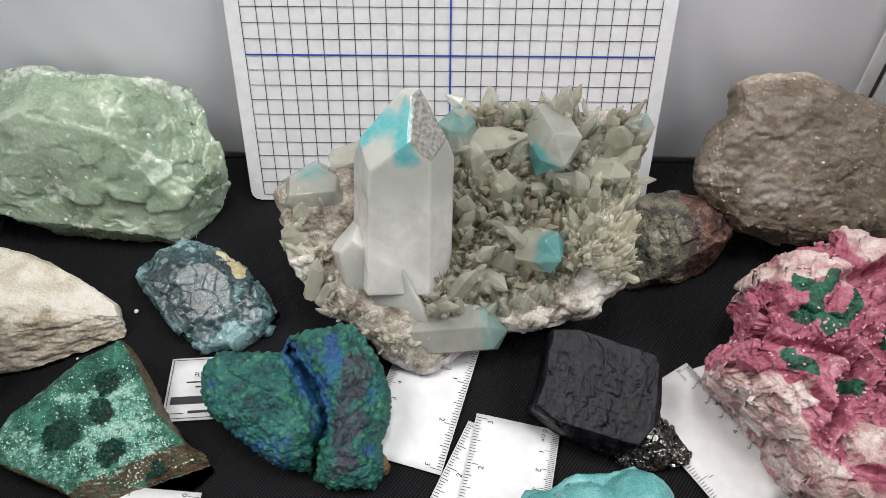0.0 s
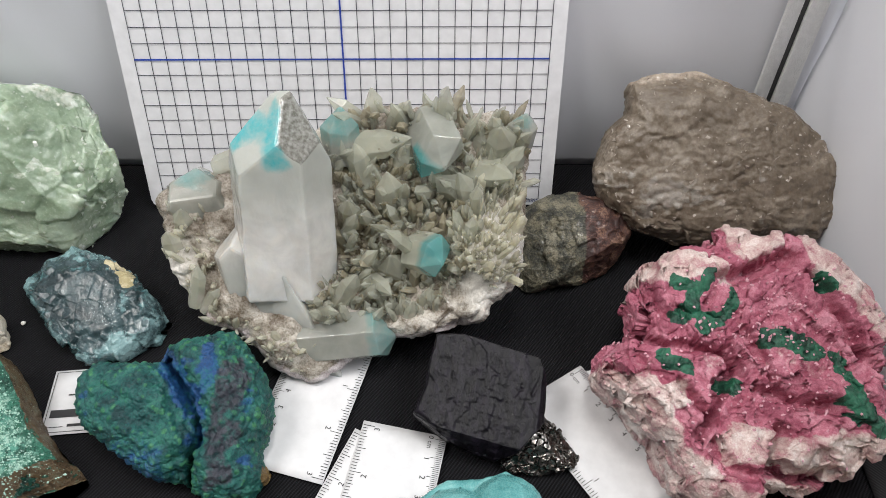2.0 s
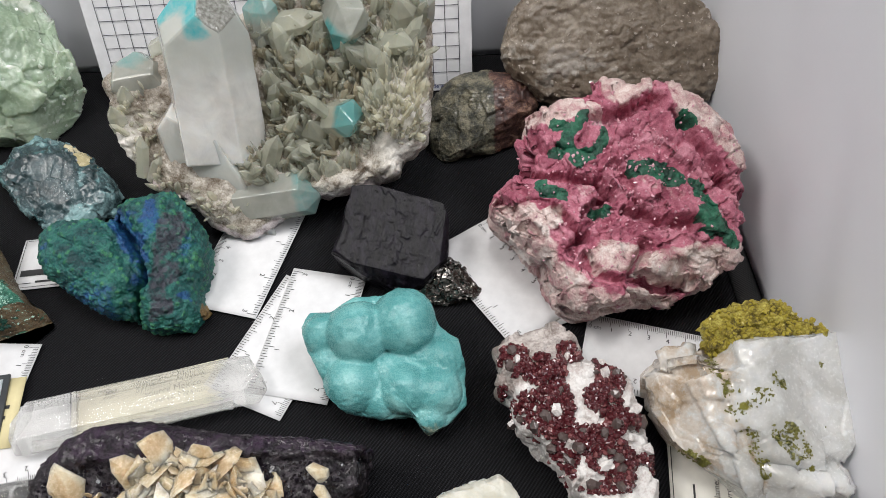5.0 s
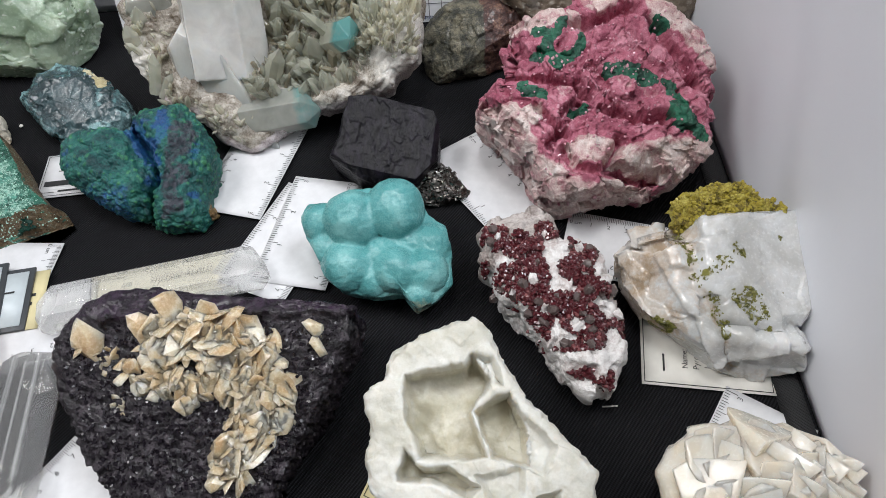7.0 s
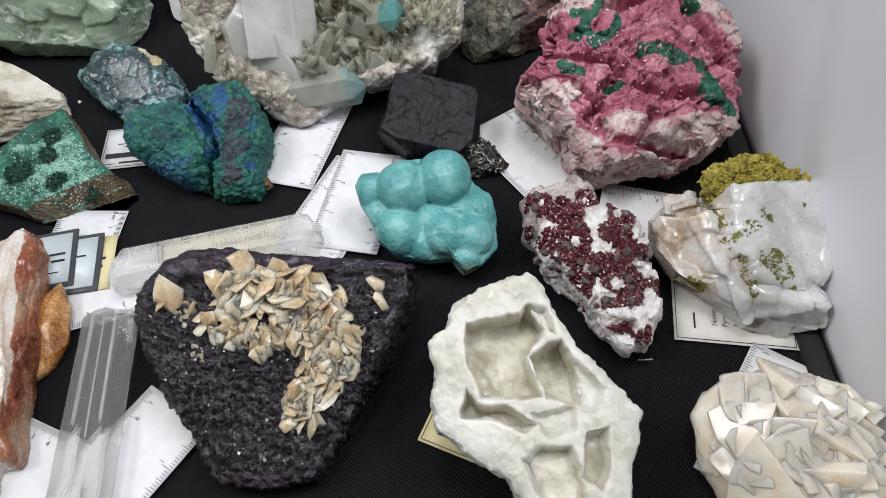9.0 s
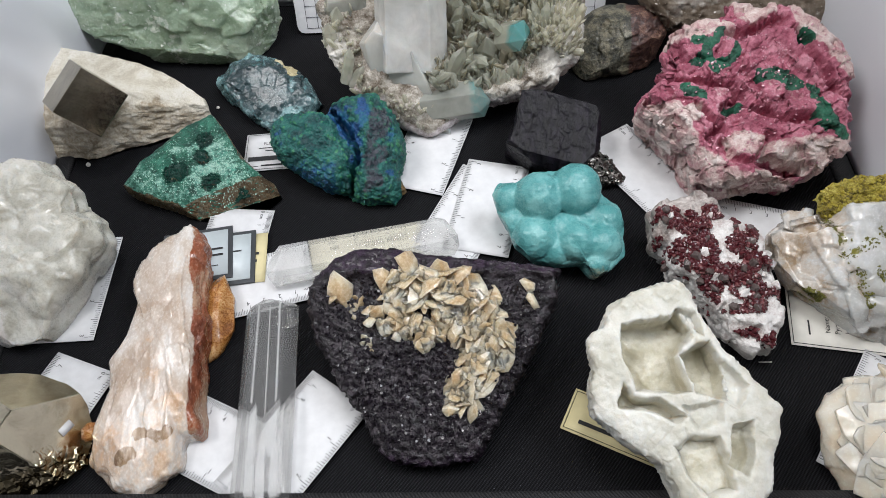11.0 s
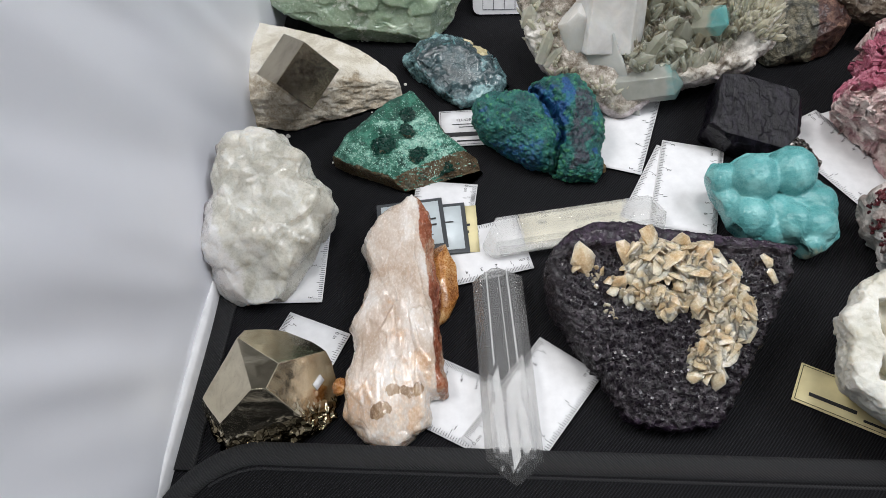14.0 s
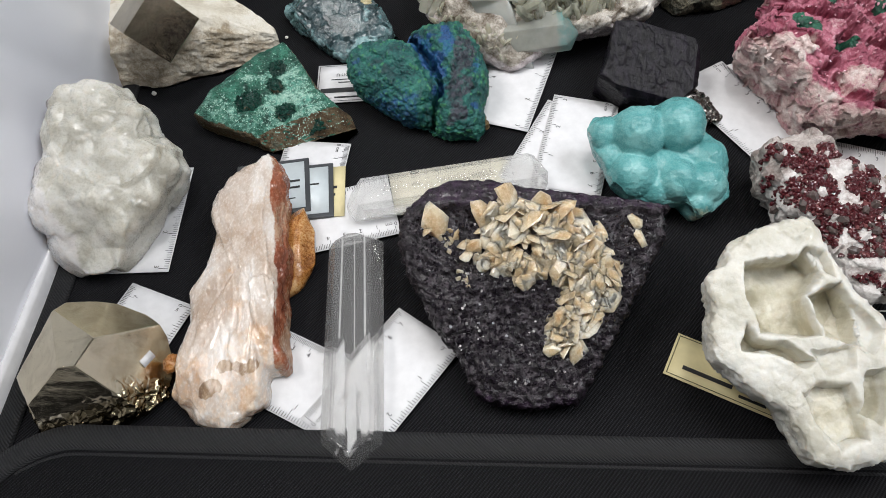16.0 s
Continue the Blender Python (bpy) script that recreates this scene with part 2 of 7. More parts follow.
def grey(nt, fac, a, b, low=0.0, high=1.0):
    n = nt.nodes.new("ShaderNodeMapRange")
    n.inputs["From Min"].default_value, n.inputs["From Max"].default_value = a, b
    n.inputs["To Min"].default_value, n.inputs["To Max"].default_value = low, high
    link(nt, fac, n.inputs["Value"])
    return n.outputs["Result"]


def mix(nt, fac, a, b, kind="MIX"):
    n = nt.nodes.new("ShaderNodeMix")
    n.data_type, n.blend_type = "RGBA", kind
    for value, slot in ((fac, 0), (a, 6), (b, 7)):
        if isinstance(value, (int, float)):
            n.inputs[slot].default_value = value
        elif isinstance(value, tuple):
            n.inputs[slot].default_value = (*value, 1)
        else:
            link(nt, value, n.inputs[slot])
    return n.outputs[2]


def maths(nt, op, a, b):
    n = nt.nodes.new("ShaderNodeMath")
    n.operation = op
    for k, value in enumerate((a, b)):
        if isinstance(value, (int, float)):
            n.inputs[k].default_value = value
        else:
            link(nt, value, n.inputs[k])
    return n.outputs[0]


def zone(nt, name):
    n = nt.nodes.new("ShaderNodeAttribute")
    n.attribute_name = name
    return n.outputs["Fac"]


def bump(nt, bsdf, height, strength, depth):
    n = nt.nodes.new("ShaderNodeBump")
    n.inputs["Strength"].default_value, n.inputs["Distance"].default_value = strength, depth
    link(nt, height, n.inputs["Height"])
    link(nt, n.outputs["Normal"], bsdf.inputs["Normal"])


def finish(bsdf, rough=0.5, metal=0.0, through_light=0.0, ior=1.5, under=0.0, radius=0.006, coat=0.0, alpha=1.0):
    bsdf.inputs["Roughness"].default_value = rough
    bsdf.inputs["Metallic"].default_value = metal
    bsdf.inputs["Transmission Weight"].default_value = through_light
    bsdf.inputs["IOR"].default_value = ior
    bsdf.inputs["Subsurface Weight"].default_value = under
    bsdf.inputs["Subsurface Radius"].default_value = (1, 0.9, 0.8)
    bsdf.inputs["Subsurface Scale"].default_value = radius
    bsdf.inputs["Coat Weight"].default_value = coat
    bsdf.inputs["Coat Roughness"].default_value = 0.08


def mineral(name, stops, scale=60, grain=900, rough=0.45, specks=None, zones=(), bumps=(900, 0.35, 0.0006), stretch=(1, 1, 1), turn=(0, 0, 0), mottle=0.38, **surface):
    """Colour over two scales of noise, specks, zones of other colours, fine relief."""
    m, nt, b = nodes_of(name)
    vec = coords(nt, stretch, turn)
    big, fine = noise_tex(nt, vec, scale, 6, 0.6, 0.4), noise_tex(nt, vec, grain, 3)
    both = grey(nt, maths(nt, "ADD", maths(nt, "MULTIPLY", big, 1 - mottle), maths(nt, "MULTIPLY", fine, mottle)), 0.36, 0.64, 0.12, 0.88)
    col = ramp(nt, both, stops)
    for key, stops_z, width in zones:
        zc = ramp(nt, both, stops_z)
        edge = maths(nt, "ADD", zone(nt, key), maths(nt, "MULTIPLY", maths(nt, "SUBTRACT", noise_tex(nt, vec, 260, 5, 0.7), 0.5), width * 1.6))
        col = mix(nt, grey(nt, edge, 0.46 - 0.14 * width, 0.54 + 0.14 * width), col, zc)
    if specks:
        s_scale, s_size, s_col = specks
        col = mix(nt, grey(nt, maths(nt, "ADD", cells(nt, vec, s_scale), maths(nt, "MULTIPLY", noise_tex(nt, vec, s_scale * 2), 0.25)), s_size, s_size + 0.06, 1, 0), col, s_col)
    link(nt, col, b.inputs["Base Color"])
    finish(b, rough, **surface)
    link(nt, grey(nt, fine, 0.3, 0.7, max(rough - 0.13, 0.02), min(rough + 0.13, 1)), b.inputs["Roughness"])
    height = maths(nt, "ADD", noise_tex(nt, vec, bumps[0], 5, 0.65), maths(nt, "MULTIPLY", cells(nt, vec, bumps[0] * 0.45), 0.6))
    bump(nt, b, height, bumps[1], bumps[2])
    return m


def plain(name, colour, rough=0.6, **surface):
    m, nt, b = nodes_of(name)
    vec = coords(nt)
    n = noise_tex(nt, vec, 120, 4)
    lo = tuple(c * 0.93 for c in colour)
    hi = tuple(min(c * 1.06, 1) for c in colour)
    link(nt, ramp(nt, n, [(0.3, lo), (0.7, hi)]), b.inputs["Base Color"])
    finish(b, rough, **surface)
    return m


def cloth_material():
    m, nt, b = nodes_of("black_cloth")
    vec = coords(nt)
    waves = []
    for turn in (38, -52):
        mp = nt.nodes.new("ShaderNodeMapping")
        mp.inputs["Rotation"].default_value = (0, 0, radians(turn))
        link(nt, vec, mp.inputs["Vector"])
        w = nt.nodes.new("ShaderNodeTexWave")
        w.inputs["Scale"].default_value, w.inputs["Distortion"].default_value = 210 if turn > 0 else 330, 0.6
        link(nt, mp.outputs["Vector"], w.inputs["Vector"])
        waves.append(w.outputs["Fac"])
    weave = maths(nt, "ADD", waves[0], maths(nt, "MULTIPLY", waves[1], 0.6))
    dust = noise_tex(nt, vec, 22, 6, 0.6)
    col = mix(nt, grey(nt, weave, 0.5, 1.5), (0.0010, 0.0010, 0.0014), (0.020, 0.020, 0.024))
    col = mix(nt, grey(nt, dust, 0.35, 0.75, 0.0, 0.35), col, (0.008, 0.008, 0.010))
    lint = grey(nt, cells(nt, vec, 330), 0.05, 0.09, 0.5, 0.0)
    lint = maths(nt, "MULTIPLY", lint, grey(nt, noise_tex(nt, vec, 90), 0.62, 0.7))
    col = mix(nt, lint, col, (0.25, 0.25, 0.26))
    link(nt, col, b.inputs["Base Color"])
    finish(b, 0.82)
    b.inputs["Specular IOR Level"].default_value = 0.2
    bump(nt, b, maths(nt, "ADD", weave, maths(nt, "MULTIPLY", noise_tex(nt, vec, 14, 3), 6.0)), 0.8, 0.0007)
    return m


def tape_material():
    m, nt, b = nodes_of("ribbed_tape")
    vec = coords(nt)
    w = nt.nodes.new("ShaderNodeTexWave")
    w.bands_direction = "DIAGONAL"
    w.inputs["Scale"].default_value, w.inputs["Distortion"].default_value = 330, 0.4
    link(nt, vec, w.inputs["Vector"])
    link(nt, mix(nt, w.outputs["Fac"], (0.004, 0.004, 0.005), (0.015, 0.015, 0.017)), b.inputs["Base Color"])
    finish(b, 0.7)
    bump(nt, b, w.outputs["Fac"], 0.7, 0.0008)
    return m


def wall_material():
    m, nt, b = nodes_of("white_nylon")
    vec = coords(nt)
    col = ramp(nt, noise_tex(nt, vec, 7, 4), [(0.3, (0.80, 0.81, 0.86)), (0.7, (0.85, 0.86, 0.90))])
    link(nt, col, b.inputs["Base Color"])
    finish(b, 0.42)
    bump(nt, b, noise_tex(nt, vec, 1400, 2), 0.12, 0.0003)
    glow = nt.nodes.new("ShaderNodeBsdfTranslucent")
    glow.inputs["Color"].default_value = (0.88, 0.89, 0.93, 1)
    both = nt.nodes.new("ShaderNodeMixShader")
    both.inputs[0].default_value = 0.06
    link(nt, b.outputs[0], both.inputs[1])
    link(nt, glow.outputs[0], both.inputs[2])
    link(nt, both.outputs[0], nt.nodes["Material Output"].inputs["Surface"])
    return m


CLOTH, TAPE, NYLON = cloth_material(), tape_material(), wall_material()
PAPER = plain("white_card", (0.70, 0.70, 0.71), 0.55)
INK = plain("black_ink", (0.02, 0.02, 0.022), 0.5)


# ---- setting ----
def sheet(x0, x1, y0, y1, z, nx, ny, wave=0.0, seed=0, scale=12):
    xs, ys = np.linspace(x0, x1, nx), np.linspace(y0, y1, ny)
    gx, gy = np.meshgrid(xs, ys)
    p = np.stack([gx.ravel(), gy.ravel(), np.full(gx.size, z)], -1)
    if wave:
        p[:, 2] += wave * fbm(np.stack([p[:, 0] * scale, p[:, 1] * scale, p[:, 2]], -1), 3, seed)
    f = [[j * nx + i, j * nx + i + 1, (j + 1) * nx + i + 1, (j + 1) * nx + i] for j in range(ny - 1) for i in range(nx - 1)]
    return p, f


def solid_sheet(p, f, off):
    """Gives a sheet thickness along off."""
    n = len(p)
    edges = {}
    for q in f:
        for a, b in zip(q, q[1:] + q[:1]):
            edges[(a, b)] = 1
    rim = [(a, b) for a, b in edges if (b, a) not in edges]
    return np.concatenate([p, p + np.array(off)]), f + [[k + n for k in q[::-1]] for q in f] + [[b, a, a + n, b + n] for a, b in rim]


p, f = sheet(-0.30, 0.30, -0.60, 0.03, 0.0, 120, 120, 0.0009, 3, 14)
p[:, 2] -= 0.0012
p, f = solid_sheet(p, f, (0, 0, -0.02))
tagged(part("floor", p, f, CLOTH), "black woven fabric lining of the display box", "floor", kind="structure")

TABLE = plain("grey_table", (0.35, 0.35, 0.36), 0.7)
p, f = box((3.0, 2.4, 0.04), (0, -0.3, -0.042))
tagged(part("ground", p, f, TABLE), "grey table top under the display box", "table top", kind="structure")

# unseen room shell, added to close the place and bounce the lamps' light
ROOM = plain("room_paint", (0.75, 0.75, 0.75), 0.9)
for name, size, centre in (("wall_north", (6, 0.1, 3.2), (0, 3.0, 0.8)), ("wall_south", (6, 0.1, 3.2), (0, -3.2, 0.8)),
                           ("wall_west", (0.1, 6.1, 3.2), (-3.0, -0.1, 0.8)), ("wall_east", (0.1, 6.1, 3.2), (3.0, -0.1, 0.8)),
                           ("ceiling", (6.1, 6.3, 0.1), (0, -0.1, 2.45)), ("room_floor", (6.1, 6.3, 0.1), (0, -0.1, -0.85))):
    p, f = box(size, centre)
    tagged(part(name, p, f, ROOM), "plain grey unseen room surface added to bounce light", name.split("_")[0], kind="structure")


def nylon_side(name, a, b, height, lean, label, seed, fold=0.006):
    """A taut fabric side from floor point a to b, leaning out, with soft folds."""
    a, b, lean = np.array(a), np.array(b), np.array(lean)
    nx, nz = 110, 60
    pts = []
    for k in range(nz):
        z = height * k / (nz - 1)
        for i in range(nx):
            pts.append((*(a + (b - a) * i / (nx - 1) + lean * z), z))
    pts = np.array(pts)
    along = np.linalg.norm(pts[:, :2] - a, axis=1)
    q = np.stack([along * 9 + pts[:, 2] * 5, pts[:, 2] * 3.5, along * 0 + seed], -1)
    swell = (fbm(q, 3, seed) + 0.5 * fbm(q * (3.1, 1.2, 1), 2, seed + 5)) * fold * np.minimum(pts[:, 2] / 0.05, 1)
    out = np.array([b[1] - a[1], a[0] - b[0]]) / np.linalg.norm(b - a)
    pts[:, :2] += swell[:, None] * out
    f = [[j * nx + i, j * nx + i + 1, (j + 1) * nx + i + 1, (j + 1) * nx + i] for j in range(nz - 1) for i in range(nx - 1)]
    pts, f = solid_sheet(pts, f, (out[0] * 0.002, out[1] * 0.002, 0))
    return tagged(part(name, pts, f, NYLON), label, "box wall", kind="structure")


nylon_side("wall_1", (-0.283, -0.60), (-0.299, 0.014), 0.34, (-0.10, 0), "white nylon side of the display box with soft folds", 4, 0.011)
nylon_side("wall_2", (0.283, 0.014), (0.282, -0.60), 0.34, (0.06, 0), "white nylon side of the display box with faint folds", 11, 0.003)
nylon_side("wall_3", (-0.305, 0.016), (0.292, 0.016), 0.34, (0, 0.05), "grey-white nylon back of the display box", 23, 0.003)


def tape(name, line, width, thick, material, label, lift=0.0):
    """A flat tape along a bent line on the floor."""
    line = [np.array(q, float) for q in line]
    v, f = [], []
    for k, q in enumerate(line):
        d = line[min(k + 1, len(line) - 1)] - line[max(k - 1, 0)]
        d /= np.linalg.norm(d)
        n = np.array([-d[1], d[0]])
        for s, z in ((-1, 0), (-0.92, 0.8), (-0.5, 1.0), (0.5, 1.0), (0.92, 0.8), (1, 0)):
            v.append((*(q + n * s * width / 2), lift + z * thick))
    for k in range(len(line) - 1):
        for i in range(5):
            f.append([k * 6 + i, k * 6 + i + 1, k * 6 + i + 7, k * 6 + i + 6])
    f += [[0, 1, 2, 3, 4, 5], [6 * (len(line) - 1) + k for k in range(5, -1, -1)]]
    return tagged(part(name, np.array(v), f, material), label, "trim", kind="structure")


tape("trim_1", [(-0.279, -0.44), (-0.2795, -0.3), (-0.287, -0.15), (-0.292, 0.0)], 0.013, 0.0022, TAPE, "black ribbed binding tape along the side wall")
tape("trim_2", [(0.273, 0.0), (0.273, -0.15), (0.272, -0.30), (0.272, -0.45)], 0.013, 0.0022, TAPE, "black ribbed binding tape along the side wall")
PIPING = plain("clear_piping", (0.72, 0.72, 0.73), 0.25)
tape("trim_3", [(-0.2865, -0.58), (-0.2875, -0.35), (-0.291, -0.25)], 0.006, 0.012, PIPING, "glossy white piping along the foot of the side wall")

# front flap with a taped edge and a rounded corner
corner = [(-0.262 + 0.03 * (1 - math.cos(a)) - 0.014 * (1 - math.sin(a)), -0.462 + 0.030 * math.sin(a)) for a in np.linspace(0, math.pi / 2, 9)]
edge = [(-0.290, -0.60), (-0.284, -0.52)] + corner + [(-0.10, -0.4315), (0.10, -0.430), (0.272, -0.430)]
v = [(x, y, 0.0105) for x, y in edge] + [(0.272, -0.60, 0.0105)]
n = len(v)
v = np.array(v + [(x, y, 0.0004) for x, y, _ in v])
f = [list(range(n))[::-1], list(range(n, 2 * n))] + [[k, (k + 1) % n, (k + 1) % n + n, k + n] for k in range(n)]
flap = part("floor_flap", v, f, CLOTH)
tagged(flap, "black fabric front flap with a sewn edge", "floor", kind="structure")
hem_line = []
for a, b in zip(edge[1:-1], edge[2:]):
    steps = max(2, int(math.dist(a, b) / 0.01))
    hem_line += [(a[0] + (b[0] - a[0]) * k / steps, a[1] + (b[1] - a[1]) * k / steps) for k in range(steps)]
tape("trim_4", hem_line, 0.0135, 0.0042, TAPE, "black ribbed tape sewn round the front flap", 0.0088)
inner = [(x + 0.002, y - 0.0085) for x, y in hem_line[12:]]
tape("trim_5", inner, 0.0016, 0.0008, TAPE, "line of black stitching on the front flap", 0.0103)

FUZZ = mineral("white_fuzz", [(0.3, (0.86, 0.86, 0.86)), (0.7, (0.93, 0.93, 0.93))], 300, 2500, 0.9, bumps=(2200, 0.9, 0.001))
GAP = plain("zip_gap", (0.06, 0.06, 0.06), 0.8)
for name, x, w, mat_, y in (("trim_6", 0.2580, 0.0085, FUZZ, 0.0070), ("trim_7", 0.2640, 0.0035, GAP, 0.0082), ("trim_8", 0.2712, 0.0109, FUZZ, 0.0060)):
    p, f = box((w, 0.003, 0.30), (x, y, 0.152), 0.0008)
    p[:, 1] += 0.05 * p[:, 2]
    tagged(part(name, p, f, mat_), "white velcro edge with a dark gap at the box corner", "trim", kind="structure")


# ---- grid board ----
def text_mesh(words, size):
    data = bpy.data.curves.new("letters", "FONT")
    data.body, data.size, data.align_x, data.align_y = words, size, "CENTER", "CENTER"
    ob = bpy.data.objects.new("letters", data)
    scene.collection.objects.link(ob)
    bpy.context.view_layer.update()
    me = bpy.data.meshes.new_from_object(ob.evaluated_get(bpy.context.evaluated_depsgraph_get()))
    v = np.array([q.co for q in me.vertices]) if len(me.vertices) else np.zeros((0, 3))
    f = [list(q.vertices) for q in me.polygons]
    bpy.data.objects.remove(ob)
    bpy.data.meshes.remove(me)
    return v, f


_glyphs = {}


def put_text(joined, words, size, at, turn=0.0, z=0.0):
    if (words, size) not in _glyphs:
        _glyphs[words, size] = text_mesh(words, size)
    v, f = _glyphs[words, size]
    if not len(v):
        return
    c, s = math.cos(radians(turn)), math.sin(radians(turn))
    joined.add(np.stack([at[0] + c * v[:, 0] - s * v[:, 1], at[1] + s * v[:, 0] + c * v[:, 1], np.full(len(v), z)], -1), f)


def bar(joined, x0, y0, x1, y1, z):
    joined.add([(x0, y0, z), (x1, y0, z), (x1, y1, z), (x0, y1, z)], [[0, 1, 2, 3]])


def grid_board():
    cell, half_n, below = 0.00929, 13, 10
    lean = math.degrees(math.atan2(0.030, 0.0925))
    root = thing("grid_board", (0, -0.0265, 0.0007), "white board with black grid and blue axes leaning back", "grid board")
    root.rotation_euler = (radians(90 - lean), 0, radians(0.4))
    w, h, r = 0.259, 0.30, 0.006
    pts = []
    for cx, cy, a0 in ((w / 2 - r, h - r, 0), (-w / 2 + r, h - r, 90), (-w / 2 + r, r, 180), (w / 2 - r, r, 270)):
        pts += [(cx + r * math.cos(radians(a0 + a)), cy + r * math.sin(radians(a0 + a))) for a in (0, 30, 60, 90)]
    n = len(pts)
    v = np.array([(x, y, 0.0) for x, y in pts] + [(x, y, -0.003) for x, y in pts])
    f = [list(range(n)), [2 * n - 1 - k for k in range(n)]] + [[k, k + n, (k + 1) % n + n, (k + 1) % n] for k in range(n)]
    part("panel", v, f, plain("board_white", (0.80, 0.80, 0.82), 0.3), root, flat=True)
    axis = 0.0972
    z, ink = 0.0004, plain("grid_ink", (0.05, 0.05, 0.07), 0.5)
    low, high = axis - below * cell, axis + 20 * cell
    for k in range(-half_n, half_n + 1):
        if k:
            j = Joined()
            bar(j, k * cell - 0.00022, low, k * cell + 0.00022, high, z)
            part("grid_line", *j.arrays(), ink, root, flat=True)
    for k in range(-below, 21):
        if k:
            j = Joined()
            bar(j, -half_n * cell, axis + k * cell - 0.00022, half_n * cell, axis + k * cell + 0.00022, z + 0.00005)
            part("grid_line", *j.arrays(), ink, root, flat=True)
    blue = Joined()
    bar(blue, -half_n * cell, axis - 0.0005, half_n * cell, axis + 0.0005, z + 0.0002)
    bar(blue, -0.0005, low, 0.0005, high, z + 0.0003)
    part("axes", *blue.arrays(), plain("blue_ink", (0.02, 0.06, 0.38), 0.5), root, "bold blue axes", flat=True)
    small = Joined()
    put_text(small, "Made in China", 0.0042, (0.1085, 0.0033), 0, z)
    part("print", *small.arrays(), plain("navy_ink", (0.04, 0.06, 0.2), 0.5), root, "small dark blue printed words", flat=True)


grid_board()


# ---- scale cards and labels ----
def scale_card():
    root = thing("scale_card", (0, 0, 0), "white paper scale card with printed centimetre and inch rulers", "ruler card", "scale cards under the minerals")
    w, h = 0.0440, 0.0810
    p, f = sheet(-w / 2, w / 2, -h / 2, h / 2, 0.0, 9, 15)
    p, f = solid_sheet(p, f, (0, 0, -0.0004))
    part("paper", p, f, PAPER, root)
    ticks, z = Joined(), 0.00025
    for k in range(0, 77):
        y = h / 2 - 0.0025 - k * 0.001
        long = 0.0055 if k % 10 == 0 else (0.0042 if k % 5 == 0 else 0.0030)
        bar(ticks, w / 2 - 0.0006 - long, y - 0.00013, w / 2 - 0.0006, y + 0.00013, z)
    for k in range(0, 49):
        y = -h / 2 + 0.0025 + k * 0.0254 / 16
        long = 0.0058 if k % 16 == 0 else (0.0046 if k % 8 == 0 else (0.0036 if k % 4 == 0 else 0.0026))
        bar(ticks, -w / 2 + 0.0006, y - 0.00016, -w / 2 + 0.0006 + long, y + 0.00016, z)
    part("ruler_scale", *ticks.arrays(), INK, root, "fine black tick marks", flat=True)["kind"] = "stuff"
    numerals = Joined()
    put_text(numerals, "0 cm", 0.0036, (w / 2 - 0.0080, h / 2 - 0.0046), -90, z)
    for k in range(1, 8):
        put_text(numerals, str(k), 0.0040, (w / 2 - 0.0080, h / 2 - 0.0035 - k * 0.01), -90, z)
    put_text(numerals, "0 in", 0.0036, (-w / 2 + 0.0082, -h / 2 + 0.0046), 90, z)
    for k in range(1, 4):
        put_text(numerals, str(k), 0.0040, (-w / 2 + 0.0082, -h / 2 + 0.0012 + k * 0.0254), 90, z)
    part("numerals", *numerals.arrays(), INK, root, "black printed numerals", flat=True)["kind"] = "stuff"
    return root


card = scale_card()
CARDS = [(0.0280, -0.2255, 0.0022, -12.8), (0.0140, -0.2310, 0.0012, -25), (-0.0129, -0.1700, 0.0016, 164), (0.1353, -0.1950, 0.0020, 32.5),
         (0.1500, -0.1900, 0.0012, 20), (0.2144, -0.2537, 0.0012, 73), (-0.1250, -0.2880, 0.0020, -73.7), (-0.1440, -0.2640, 0.0012, -4),
         (-0.2410, -0.2875, 0.0012, 183), (-0.0820, -0.3950, 0.0020, 145.5), (-0.1330, -0.3910, 0.0012, 65), (-0.2296, -0.3804, 0.0012, 160), (0.2380, -0.3840, 0.0012, -35)]
for k, (x, y, z, a) in enumerate(CARDS):
    if k:
        copy_thing(card, pose(x, y, z, 0, 0, a))
card.matrix_basis = pose(*CARDS[0][:3], 0, 0, CARDS[0][3])


def paper_label(at, turn, size, material, rim, label, words=(), bars=(), frame_ink=None, inset=0.0012):
    root = thing("paper_label", at, label, "label", "labels among the minerals")
    root.rotation_euler = (0, 0, radians(turn))
    w, h = size
    p, f = solid_sheet(*sheet(-w / 2, w / 2, -h / 2, h / 2, 0, 7, 5), (0, 0, -0.0004))
    part("paper", p, f, material, root)
    z = 0.0003
    if rim:
        j = Joined()
        a, b, t = w / 2 - inset, h / 2 - inset, rim
        for x0, y0, x1, y1 in ((-a, -b, a, -b + t), (-a, b - t, a, b), (-a, -b + t, -a + t, b - t), (a - t, -b + t, a, b - t)):
            bar(j, x0, y0, x1, y1, z)
        part("border", *j.arrays(), frame_ink or INK, root, "printed border line", flat=True)
    j = Joined()
    for text, size_, x, y, tw in words:
        put_text(j, text, size_, (x, y), tw, z)
    for x0, y0, x1, y1 in bars:
        bar(j, x0, y0, x1, y1, z)
    if j.n:
        part("print", *j.arrays(), INK, root, "dark printed lines", flat=True)
    return root


